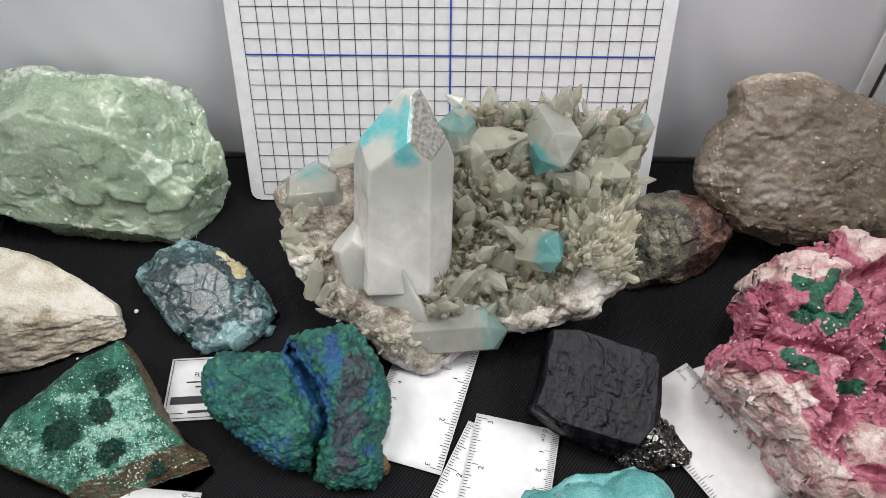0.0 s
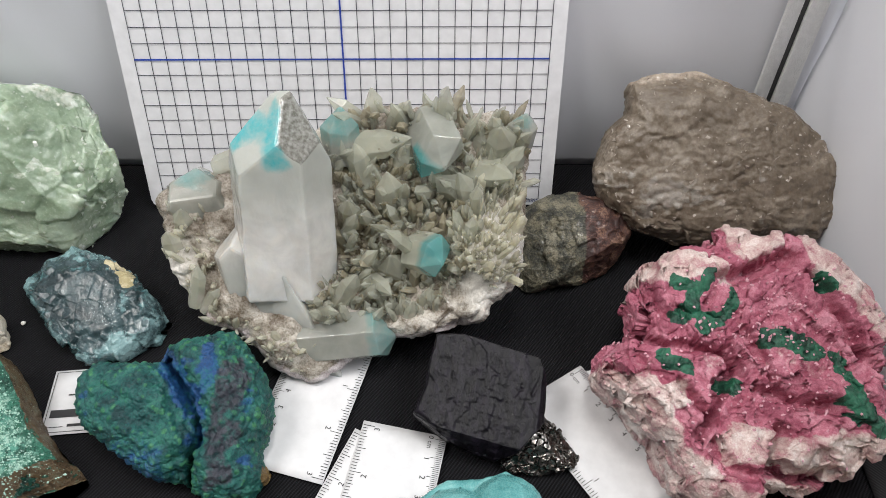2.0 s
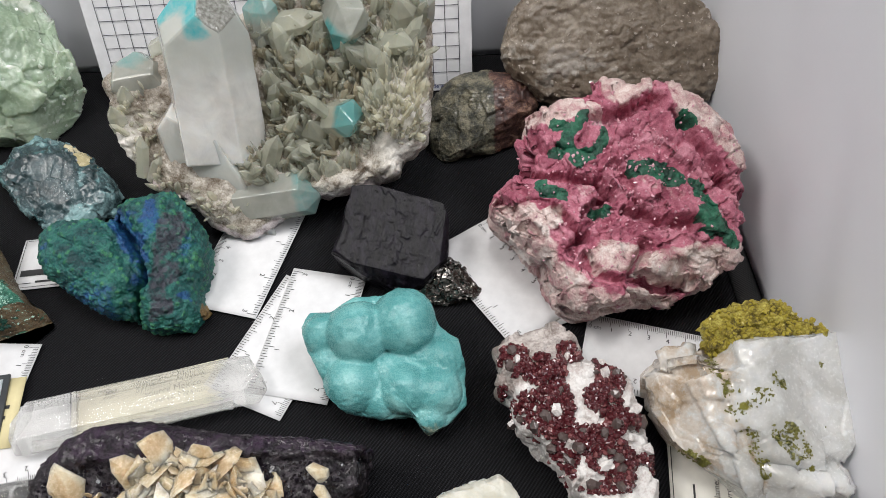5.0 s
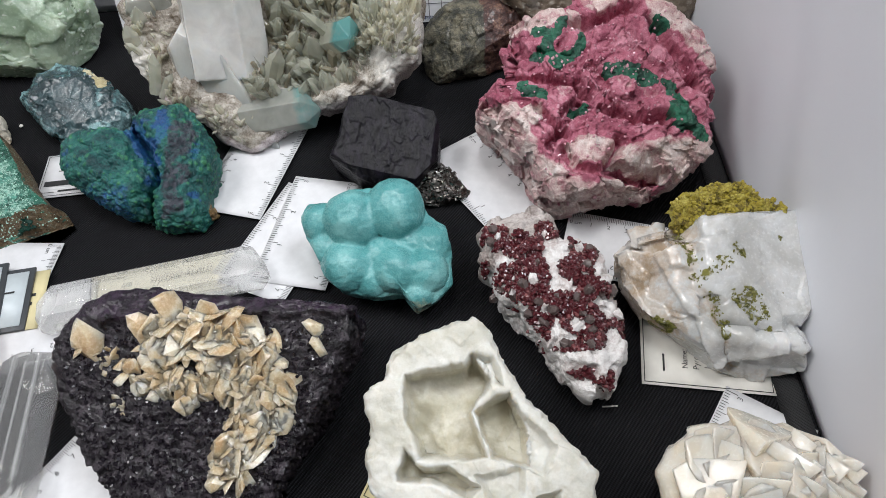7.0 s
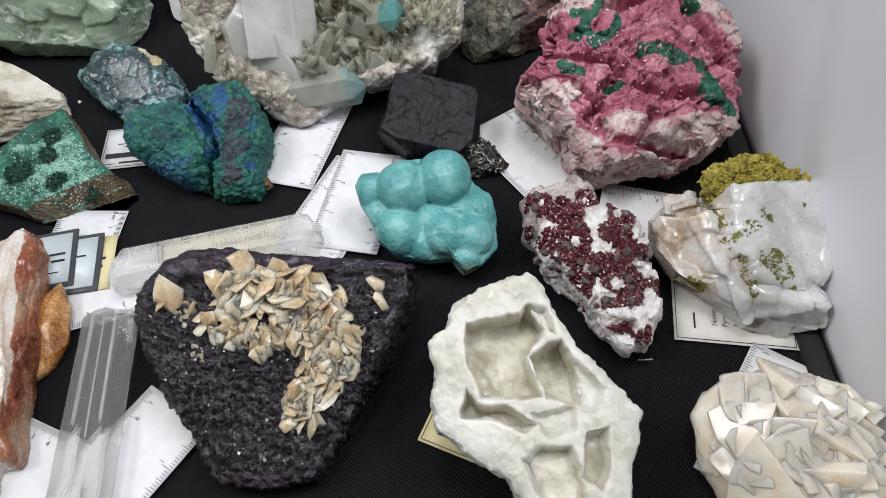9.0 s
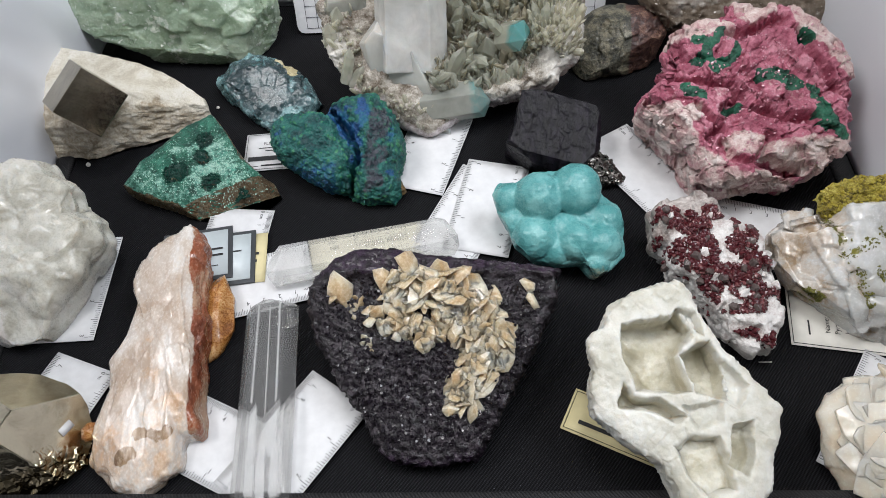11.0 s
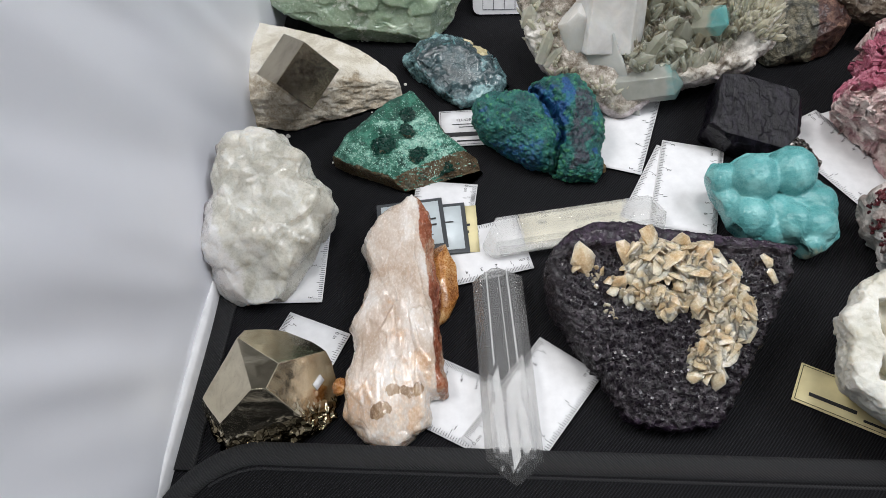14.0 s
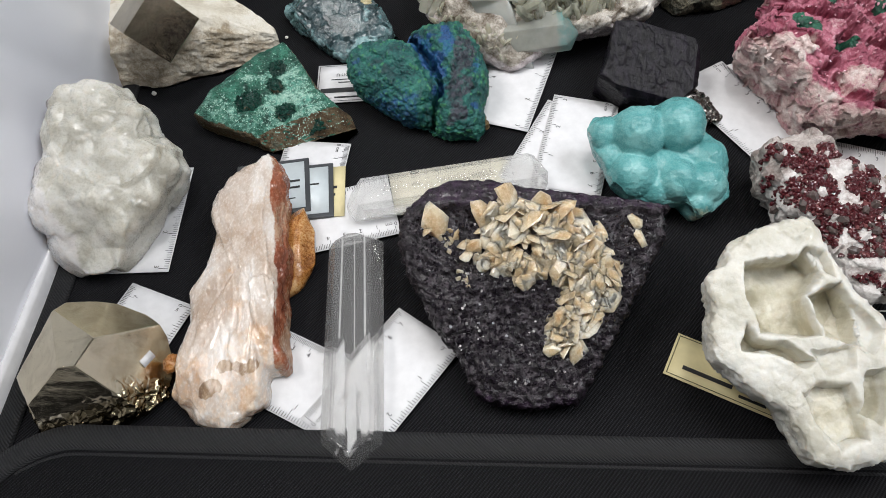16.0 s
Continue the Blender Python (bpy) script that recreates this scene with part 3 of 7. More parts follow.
CREAM = plain("cream_paper", (0.72, 0.68, 0.55), 0.6)
YELLOW = plain("yellow_paper", (0.68, 0.60, 0.34), 0.6)
PALE = plain("pale_blue_paper", (0.62, 0.68, 0.70), 0.35)
SLATE = plain("slate_plastic", (0.05, 0.055, 0.06), 0.3)
paper_label((-0.1195, -0.1665, 0.0010), 4.5, (0.062, 0.038), PAPER, 0.0003, "white printed label half under a blue-green stone",
            [("FLUORAPATITE", 0.0038, -0.0045, 0.0080, 0)],
            [(-0.021, 0.0032, 0.007, 0.0040), (-0.016, 0.0002, 0.004, 0.0010), (-0.028, -0.0095, 0.004, -0.0050), (-0.018, -0.0150, 0.004, -0.0135), (-0.028, -0.0150, -0.020, -0.0146)])
paper_label((0.0990, -0.3870, 0.0010), -25, (0.064, 0.0262), YELLOW, 0.0004, "yellowed label with a dark border under the white stone", (),
            [(-0.024, -0.0066, 0.002, -0.0042), (0.006, -0.0094, 0.020, -0.0078)], plain("olive_ink", (0.06, 0.06, 0.03), 0.6))
paper_label((0.2376, -0.3180, 0.0010), -9, (0.064, 0.044), plain("ivory_paper", (0.76, 0.74, 0.68), 0.6), 0.0004, "ivory collection label with a double black border under white quartz",
            [("Name: quartz", 0.0042, -0.0105, 0.000, 90), ("Pyromorph", 0.0042, -0.0050, -0.002, 90), ("Localit", 0.0042, 0.0005, -0.005, 90), ("ville,", 0.0042, 0.0060, -0.006, 90)],
            [(-0.0215, -0.014, -0.0205, -0.004)])
paper_label((-0.0500, -0.2600, 0.0010), 13, (0.078, 0.026), CREAM, 0.0, "cream typed label under a clear crystal",
            [("Synthetic Quartz", 0.0052, 0.008, 0.006, 0), ("source Mexico.", 0.0048, 0.012, -0.002, 0)], [(-0.026, 0.005, -0.020, 0.0065)])
paper_label((-0.1290, -0.2670, 0.0030), 6, (0.022, 0.040), YELLOW, 0.0, "small yellow paper label", (), [(-0.004, 0.002, 0.006, 0.004), (-0.004, -0.004, 0.005, -0.002)])


def sleeve(at, turn, size, label, bars):
    root = thing("label_sleeve", at, label, "label", "plastic label sleeves")
    root.rotation_euler = (radians(2), 0, radians(turn))
    w, h = size
    p, f = box((w, h, 0.0016), (0, 0, 0), 0.0004)
    part("backing", p, f, SLATE, root)
    p, f = box((w - 0.006, h - 0.006, 0.0006), (0, 0, 0.0010))
    part("insert", p, f, PALE, root, "pale grey-blue paper insert")
    j = Joined()
    for q in bars:
        bar(j, *q, 0.0016)
    part("print", *j.arrays(), INK, root, "dark printed bars", flat=True)


sleeve((-0.1400, -0.2680, 0.0038), 8, (0.030, 0.042), "dark plastic sleeve lying on the cards", [(-0.008, 0.004, 0.006, 0.0052)])
sleeve((-0.1630, -0.2670, 0.0056), 10, (0.046, 0.042), "dark plastic sleeve with a printed pale insert", [(-0.015, 0.008, -0.003, 0.0092), (0.007, 0.002, 0.017, 0.0036), (0.009, -0.003, 0.017, -0.0014), (0.007, -0.011, 0.014, -0.0102)])


# ---- minerals ----
def carved(planes, size=0.4, bevel=0.0, step=None):
    """A convex crystal: what is left of a block inside all the planes (normal, distance in centimetres)."""
    bm = bmesh.new()
    bmesh.ops.create_cube(bm, size=size)
    for n, d in planes:
        n = Vector(n).normalized()
        cut = bmesh.ops.bisect_plane(bm, geom=list(bm.verts) + list(bm.edges) + list(bm.faces), plane_co=n * (d * 0.01), plane_no=n, clear_outer=True)
        rim = [q for q in cut["geom_cut"] if isinstance(q, bmesh.types.BMEdge)]
        if rim:
            bmesh.ops.holes_fill(bm, edges=rim)
    if bevel:
        bmesh.ops.bevel(bm, geom=list(bm.edges), offset=bevel, segments=2, profile=0.6, affect="EDGES", clamp_overlap=True)
    bmesh.ops.triangulate(bm, faces=list(bm.faces))
    for _ in range(5 if step else 0):
        long_edges = [e for e in bm.edges if e.calc_length() > step]
        if not long_edges:
            break
        bmesh.ops.subdivide_edges(bm, edges=long_edges, cuts=1)
        bmesh.ops.triangulate(bm, faces=[q for q in bm.faces if len(q.verts) > 3])
    bmesh.ops.recalc_face_normals(bm, faces=list(bm.faces))
    bm.verts.index_update()
    v = np.array([q.co for q in bm.verts])
    f = np.array([[q.index for q in t.verts] for t in bm.faces])
    bm.free()
    return v, f


def patch(p, poly, edge=0.0012, wobble=0.0):
    """1 within an outline given in centimetres, with an uneven edge."""
    return smooth(-edge, edge, inside(p[:, :2], np.array(poly) * 0.01) + wobble)


def green_fluorite():
    s = Stone([(-7.5, 1.6), (-5.8, 4.6), (-3.1, 5.4), (0.5, 4.7), (3.2, 4.5), (6.2, 4.4), (6.9, 3.3), (7.0, 1.8), (7.7, -0.3), (8.3, -2.2), (7.8, -3.4), (6.3, -4.7),
               (4.7, -5.4), (2.5, -5.4), (-0.6, -5.1), (-3.9, -3.3), (-5.6, -2.7), (-7.5, -1.9), (-8.3, -0.5)], (-0.221, -0.0365, 0.0440), 55, 0.026, 0.03, 3.4, grow=1.05)
    s.chips(16, 5, 0.72, 0.95)
    p = s.v
    s.push(0.0045 * fbm(p * 28, 3, 1) + 0.0026 * facets(p + 0.003 * fbm(p * 60, 2, 3)[:, None], 34, 5)[0])
    s.push(0.0010 * facets(s.v, 105, 9, 1.4)[0] * smooth(-0.3, 0.2, fbm(s.v * 40, 2, 12)) + 0.0005 * fbm(s.v * 420, 2, 2))
    s.zones["pale"] = 0.8 * smooth(0.97, 1.02, s.rim) * smooth(0.02, 0.04, s.v[:, 1]) + 0.50 * smooth(0.34, 0.40, fbm(s.v * 75, 3, 8))
    m = mineral("green_fluorite", [(0.2, (0.25, 0.33, 0.23)), (0.5, (0.33, 0.42, 0.30)), (0.8, (0.43, 0.51, 0.39))], 28, 500, 0.2, mottle=0.2, specks=(130, 0.13, (0.62, 0.66, 0.58)),
                zones=[("pale", [(0.3, (0.62, 0.66, 0.58)), (0.7, (0.80, 0.80, 0.74))], 0.5)], bumps=(300, 0.5, 0.0014), under=0.9, radius=0.012, coat=0.5)
    # pale flakes: frosted spots, and glints put into their colour
    s.scatter_glints("frosted_spot", 240, "green_glint", (0.56, 0.61, 0.53), 0.0019, 7)
    tagged(s.root(part("lump", *s.mesh(), m, zones=s.zones), "green_fluorite"), "large pale green fluorite lump with waxy broken faces", "mineral")


def brown_calcite():
    s = Stone([(-8.1, -0.4), (-7.5, 1.7), (-6.3, 3.0), (-6.1, 4.9), (-4.6, 5.4), (-2.1, 5.5), (0.7, 4.3), (3.5, 3.4), (5.7, 1.3), (6.9, -0.9), (6.8, -3.0), (5.8, -4.6), (0.5, -4.6), (-3.0, -5.0), (-5.2, -4.2), (-7.0, -2.6), (-7.8, -1.8)],
              (0.2235, -0.0455, 0.0545), 50, 0.018, 0.032, 3.2, grow=0.95)
    s.chips(6, 15, 0.9, 0.98)
    p = s.v
    a = radians(4)
    q = np.stack([p[:, 0] * math.cos(a) + p[:, 1] * math.sin(a), p[:, 1] * math.cos(a) - p[:, 0] * math.sin(a), p[:, 2]], -1)
    zero = np.zeros(len(q), np.int64)
    block = _hash(*(np.floor(q[:, k] * sc + 0.35 * vnoise(q * 40, 4)).astype(np.int64) for k, sc in ((0, 85), (1, 110))), zero, 3)
    fine = _hash(*(np.floor(q[:, k] * sc + 0.3 * vnoise(q * 120, 6)).astype(np.int64) for k, sc in ((0, 260), (1, 330))), zero, 8)
    lower = smooth(0.012, -0.006, p[:, 1] + 0.008 * fbm(p * 30, 2, 9))
    s.push(0.0016 * fbm(p * 25, 3, 21) + 0.0012 * facets(p, 42, 22)[0] + 0.0007 * facets(p, 190, 23, 1.3)[0] + (0.3 + 0.7 * lower) * (0.0012 * (block - 0.5) + 0.0007 * (fine - 0.5)) + 0.0008 * fbm(p * 300, 3, 7))
    s.zones["crust"] = smooth(0.038, 0.052, s.v[:, 1]) * 0.42 + 0.22 * smooth(0.95, 1.0, s.rim)
    s.zones["clear"] = smooth(0.020, 0.004, np.linalg.norm((s.v[:, :2] - (-0.040, -0.016)) * (0.7, 1.0), axis=1)) * 0.55 + 0.30 * (block > 0.80) * lower + 0.25 * (fine > 0.85)
    m = mineral("brown_calcite", [(0.2, (0.115, 0.088, 0.062)), (0.5, (0.17, 0.135, 0.100)), (0.8, (0.25, 0.21, 0.165))], 45, 600, 0.42,
                zones=[("crust", [(0.3, (0.26, 0.20, 0.15)), (0.7, (0.44, 0.37, 0.30))], 0.8), ("clear", [(0.3, (0.21, 0.19, 0.16)), (0.7, (0.33, 0.30, 0.265))], 0.6)],
                specks=(210, 0.11, (0.52, 0.48, 0.43)), bumps=(700, 0.5, 0.0008), mottle=0.3, under=0.25, radius=0.004, coat=0.06)
    # the pale specks above and these chips are cleavage glints put into colour
    s.scatter_glints("glint", 420, m.name + "_glint", (0.42, 0.37, 0.32), 0.0014, 6)
    tagged(s.root(part("slab", *s.mesh(), m, zones=s.zones), "brown_calcite"), "smoky brown calcite slab with cleavage steps leaning on the back wall", "mineral")


def quartz_cluster():
    outline = [(-10.0, 2.3), (-8.5, 3.5), (-5.4, 4.2), (-0.5, 6.4), (0.6, 7.1), (2.2, 7.3), (4.2, 7.0), (6.0, 6.7), (8.0, 6.8), (9.9, 6.5), (10.0, 5.8), (9.7, 3.2), (9.4, 0.0), (9.2, -2.2), (7.4, -4.2), (5.6, -4.9), (4.0, -5.1), (2.2, -5.4), (0.0, -6.6),
               (-2.0, -7.7), (-3.9, -6.5), (-5.3, -4.6), (-7.0, -4.5), (-8.6, -2.5), (-9.3, -1.6), (-9.6, 0.9)]
    s = Stone(outline, (0.0042, -0.101, 0.0512), 42, 0.013, 0.045, 3.2, level=8, grow=0.99)
    p = s.v
    up = (p[:, 2] > -0.002).astype(float)
    f1, f2, cell = worley(p * 60, 31)
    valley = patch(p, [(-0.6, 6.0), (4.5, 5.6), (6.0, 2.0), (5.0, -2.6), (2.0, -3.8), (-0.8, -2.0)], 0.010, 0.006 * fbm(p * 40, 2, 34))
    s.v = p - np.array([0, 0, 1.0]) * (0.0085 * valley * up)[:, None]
    s.push(0.005 * fbm(p * 22, 3, 30) + 0.004 * (cell - 0.5) * smooth(0, 0.2, f2 - f1) + 0.0016 * fbm(p * 200, 3, 33))
    milk = np.zeros(len(p))
    for u, w, a, b, lift in ((7.8, -1.4, 2.0, 3.4, 0.013), (4.2, -4.5, 1.9, 1.0, 0.008), (6.6, -3.9, 1.6, 1.1, 0.006), (-8.6, -1.4, 1.1, 1.8, 0.004), (-3.4, -5.8, 1.6, 1.0, 0.003)):
        d = np.linalg.norm((p[:, :2] - (u * 0.01, w * 0.01)) / (a * 0.01, b * 0.01), axis=1) + 0.12 * fbm(p * 70, 2, 35)
        s.v = s.v + np.array([0, 0, 1.0]) * (lift * smooth(1.2, 0.2, d) * up)[:, None]
        milk = np.maximum(milk, smooth(1.25, 0.8, d) * (0.65 if w > -3 else 0.45))
    s.zones["rose"] = smooth(0.90, 0.99, s.rim) * smooth(0.015, -0.015, s.v[:, 1]) * 0.8
    s.zones["milk"] = milk
    # the valley's brown is deepened: shade between the crystals put into the colour
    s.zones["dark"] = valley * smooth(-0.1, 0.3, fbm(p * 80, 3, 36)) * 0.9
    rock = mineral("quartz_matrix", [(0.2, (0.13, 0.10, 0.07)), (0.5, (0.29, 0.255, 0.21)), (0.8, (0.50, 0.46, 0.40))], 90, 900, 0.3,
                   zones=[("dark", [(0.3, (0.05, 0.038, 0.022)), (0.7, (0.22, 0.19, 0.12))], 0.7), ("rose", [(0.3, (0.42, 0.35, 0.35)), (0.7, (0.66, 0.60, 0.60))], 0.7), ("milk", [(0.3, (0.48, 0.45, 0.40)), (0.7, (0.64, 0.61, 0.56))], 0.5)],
                   specks=(160, 0.12, (0.16, 0.10, 0.07)), mottle=0.2, bumps=(500, 0.7, 0.0012), under=0.25, radius=0.004, coat=0.2)
    root = thing("quartz_cluster", s.at(), "large milky quartz crystal cluster with turquoise inclusions before the board", "mineral")
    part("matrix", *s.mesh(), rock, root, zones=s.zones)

    def quartz(name, tint, teal=None, milky=0.5, rough=0.12, glass=0.55, see=0.3, fade=False):
        m, nt, b = nodes_of(name)
        vec = coords(nt)
        n = noise_tex(nt, vec, 55, 5, 0.6, 0.5)
        col = ramp(nt, n, [(0.3, tuple(c * 0.80 for c in tint)), (0.65, tuple(min(1, c * 1.08) for c in tint))])
        if fade:
            col = mix(nt, grey(nt, zone(nt, "fade"), 0.0, 1.0, 0.0, 0.75), col, (tint[0] * 0.56, tint[1] * 0.60, tint[2] * 0.57))
            col = mix(nt, grey(nt, maths(nt, "ADD", zone(nt, "crust"), maths(nt, "MULTIPLY", noise_tex(nt, vec, 300, 5), 0.4)), 0.6, 0.8), col, ramp(nt, noise_tex(nt, vec, 500, 4), [(0.35, (0.20, 0.195, 0.17)), (0.65, (0.44, 0.44, 0.41))]))
        if teal:
            edge = maths(nt, "ADD", zone(nt, "teal"), maths(nt, "MULTIPLY", maths(nt, "SUBTRACT", noise_tex(nt, vec, 120, 5, 0.65), 0.5), 0.9))
            col = mix(nt, grey(nt, edge, 0.32, 0.95), col, teal)
        link(nt, col, b.inputs["Base Color"])
        finish(b, rough, through_light=glass, ior=1.5, under=milky, radius=0.008)
        bump(nt, b, noise_tex(nt, coords(nt, (1, 1, 0.25)), 260, 4), 0.3, 0.0010)
        clear = nt.nodes.new("ShaderNodeBsdfTransparent")
        both = nt.nodes.new("ShaderNodeMixShader")
        both.inputs[0].default_value = 1 - see
        link(nt, clear.outputs[0], both.inputs[1])
        link(nt, b.outputs[0], both.inputs[2])
        link(nt, both.outputs[0], nt.nodes["Material Output"].inputs["Surface"])
        return m

    big = quartz("milky_quartz", (0.85, 0.835, 0.80), (0.07, 0.50, 0.54), 0.8, 0.10, 0.12, 0.08, True)
    grey_q = quartz("grey_quartz", (0.52, 0.54, 0.49), (0.12, 0.46, 0.46), 0.5, 0.10, 0.3)
    ghost = quartz("pale_quartz", (0.68, 0.69, 0.57), (0.18, 0.55, 0.55), 0.45, 0.05, 0.38, 0.40)

    def stand(name, base, direction, r, length, tip, material, seed, flat=1.0, teal=None, roll=0.0, label="", uneven=0.12):
        v, f = crystal(r, length, tip, 6, seed, flat, 0.0, uneven, bevel=r * 0.05)
        bm = bmesh.new()
        vs = [bm.verts.new(q) for q in v]
        for q in f:
            bm.faces.new([vs[k] for k in q])
        bmesh.ops.triangulate(bm, faces=list(bm.faces))
        for _ in range(4):
            long_edges = [e for e in bm.edges if e.calc_length() > r * 0.28]
            if not long_edges:
                break
            bmesh.ops.subdivide_edges(bm, edges=long_edges, cuts=1)
            bmesh.ops.triangulate(bm, faces=[q for q in bm.faces if len(q.verts) > 3])
        bm.verts.index_update()
        v = np.array([q.co for q in bm.verts])
        f = np.array([[q.index for q in t.verts] for t in bm.faces])
        bm.free()
        q = v / np.array([r, r, length])
        zones = {"teal": teal(q) if teal else np.zeros(len(v)), "fade": smooth(0.30, 0.75, q[:, 2] + 0.10 * fbm(q * 3, 2, seed)), "crust": np.zeros(len(v))}
        v = v @ turn_to(direction, roll).T + np.array(base) * 0.01
        return part(name, s.place(v), f, material, root, label, flat=True, zones=zones)

    def block(base, axis, planes, material, teal, crust, fade, label):
        """A stout crystal carved by planes: x to the right, y away from the viewer, z along the axis, in centimetres."""
        axis = Vector(axis).normalized()
        away = Vector((0, 0, -1)) if axis.z < 0.9 else Vector((0, 1, 0))
        back = (away - axis * axis.dot(away)).normalized()
        right = back.cross(axis)
        v, f = carved(planes, 0.24, 0.0014, 0.0035)
        q = v * 100
        zones = {"teal": teal(q), "crust": crust(q), "fade": fade(q)}
        v = v + 0.0004 * fbm(v * 120, 2, 5)[:, None]
        v = v @ np.array([right, back, axis]) + np.array(base) * 0.01
        part("crystal", s.place(v), f, material, root, label, flat=True, zones=zones)

    def blob(q, x, z, rx, rz, seed):
        return smooth(1.3, 0.5, np.hypot((q[:, 0] - x) / rx, (q[:, 2] - z) / rz) + 0.45 * fbm(q * 1.1, 3, seed))

    nothing = lambda q: np.zeros(len(q))
    tall_faces = [((-0.45, -0.62, 0.643), 6.32), ((0.55, -0.60, 0.581), 6.08), ((0.1, 0.8, 0.592), 6.55), ((-0.75, 0.45, 0.485), 5.25), ((0.85, 0.3, 0.433), 5.15), ((-0.12, -0.22, 0.968), 9.7)]
    crust_n = np.array(Vector(tall_faces[1][0]).normalized())
    block((-2.9, -2.0, 0.3), (0.03, 0.87, 0.50), [((0.1, -1, 0.02), 1.9), ((0.86, -0.5, 0.03), 2.2), ((0.86, 0.5, 0), 2.3), ((0, 1, 0), 1.9), ((-0.86, 0.5, 0), 2.35), ((-0.90, -0.42, 0.03), 2.4), ((0, 0, -1), 0.2)] + tall_faces, big,
          lambda q: np.clip(blob(q, -1.2, 8.8, 1.4, 1.0, 3) + blob(q, 0.2, 7.7, 0.8, 0.7, 4) + 0.8 * blob(q, -2.0, 7.9, 0.35, 0.8, 6) + 0.9 * blob(q, 0.1, 8.9, 0.35, 1.0, 7), 0, 1) * 0.78 * (q[:, 2] > 6.6),
          lambda q: smooth(0.12, 0.03, np.abs(q @ crust_n - tall_faces[1][1]) + 0.0), lambda q: smooth(3.2, 6.6, q[:, 2] + 0.6 * fbm(q * 0.8, 2, 3)), "tall milky quartz prism with a turquoise tip")
    block((-4.5, -0.9, 0.6), (0.0, 0.0, 1.0), [((-0.22, -0.50, 0.84), 1.75), ((0.30, 0.42, 0.86), 1.95), ((0.92, 0.28, 0.28), 2.0), ((-0.86, -0.32, 0.40), 2.0), ((-0.45, 0.85, 0.25), 2.1), ((0.25, 0.93, 0.28), 2.6), ((-0.75, 0.5, 0.4), 1.9), ((0, 0, -1), 0.8)], big,
          lambda q: 0.75 * blob(q, 0.6, 0.4, 1.2, 0.9, 8) * (q[:, 1] > 1.2), nothing, lambda q: 0.25 + 0.4 * smooth(0.5, -1.0, q[:, 1]), "stout milky crystal with a faint blue tip")
    block((-7.6, 2.2, 0.3), (0.0, 0.0, 1.0), [((0.05, -0.55, 0.83), 1.25), ((-0.05, 0.42, 0.90), 1.30), ((0.86, 0.25, 0.42), 1.75), ((-0.90, 0.1, 0.40), 1.6), ((-0.5, -0.8, 0.3), 1.5), ((0.5, -0.85, 0.2), 1.5), ((0.45, 0.88, 0.1), 1.5), ((-0.5, 0.85, 0.2), 1.5), ((0, 0, -1), 0.8)], grey_q,
          lambda q: 0.62 * blob(np.stack([q[:, 0], q[:, 1], q[:, 1]], -1), 0.2, 1.0, 1.2, 0.7, 9), nothing, nothing, "short grey crystal with a blue-green face")
    stand("crystal", (-2.2, -5.3, 0.2), (0.97, 0.10, 0.12), 0.0138, 0.050, 0.008, grey_q, 20, 0.85, lambda q: smooth(0.62, 0.80, q[:, 2]) * 0.62, roll=0.4, label="lying crystal with a white and turquoise end")
    stand("crystal", (4.4, 6.0, 0.4), (0.30, -0.70, 0.75), 0.0155, 0.038, 0.012, grey_q, 24, 0.8, lambda q: smooth(0.3, 0.5, q[:, 2]) * smooth(0.2, -0.4, q[:, 0]), roll=0.6, label="grey crystal with a turquoise side")
    stand("crystal", (3.8, -0.6, 0.6), (0.55, -0.1, 0.7), 0.0120, 0.026, 0.008, ghost, 27, 0.8, lambda q: smooth(0.3, 0.7, q[:, 2]), label="small turquoise crystal")
    stand("crystal", (0.2, 4.9, 0.6), (0.95, 0.05, 0.30), 0.0085, 0.036, 0.016, ghost, 29, 0.5, None)
    stand("crystal", (0.0, 4.2, 0.2), (-0.05, 0.80, 0.5), 0.0105, 0.030, 0.010, grey_q, 30, 0.8, lambda q: 0.7 * smooth(0.2, 0.6, q[:, 2]))
    stand("crystal", (9.2, 5.0, 0.6), (0.1, 0.55, 0.8), 0.0085, 0.024, 0.008, grey_q, 33, 0.8, lambda q: 0.6 * smooth(0.5, 0.9, q[:, 2]))
    stand("crystal", (8.4, 4.4, 0.6), (-0.1, 0.45, 0.9), 0.0085, 0.028, 0.010, ghost, 35, 0.8, None)
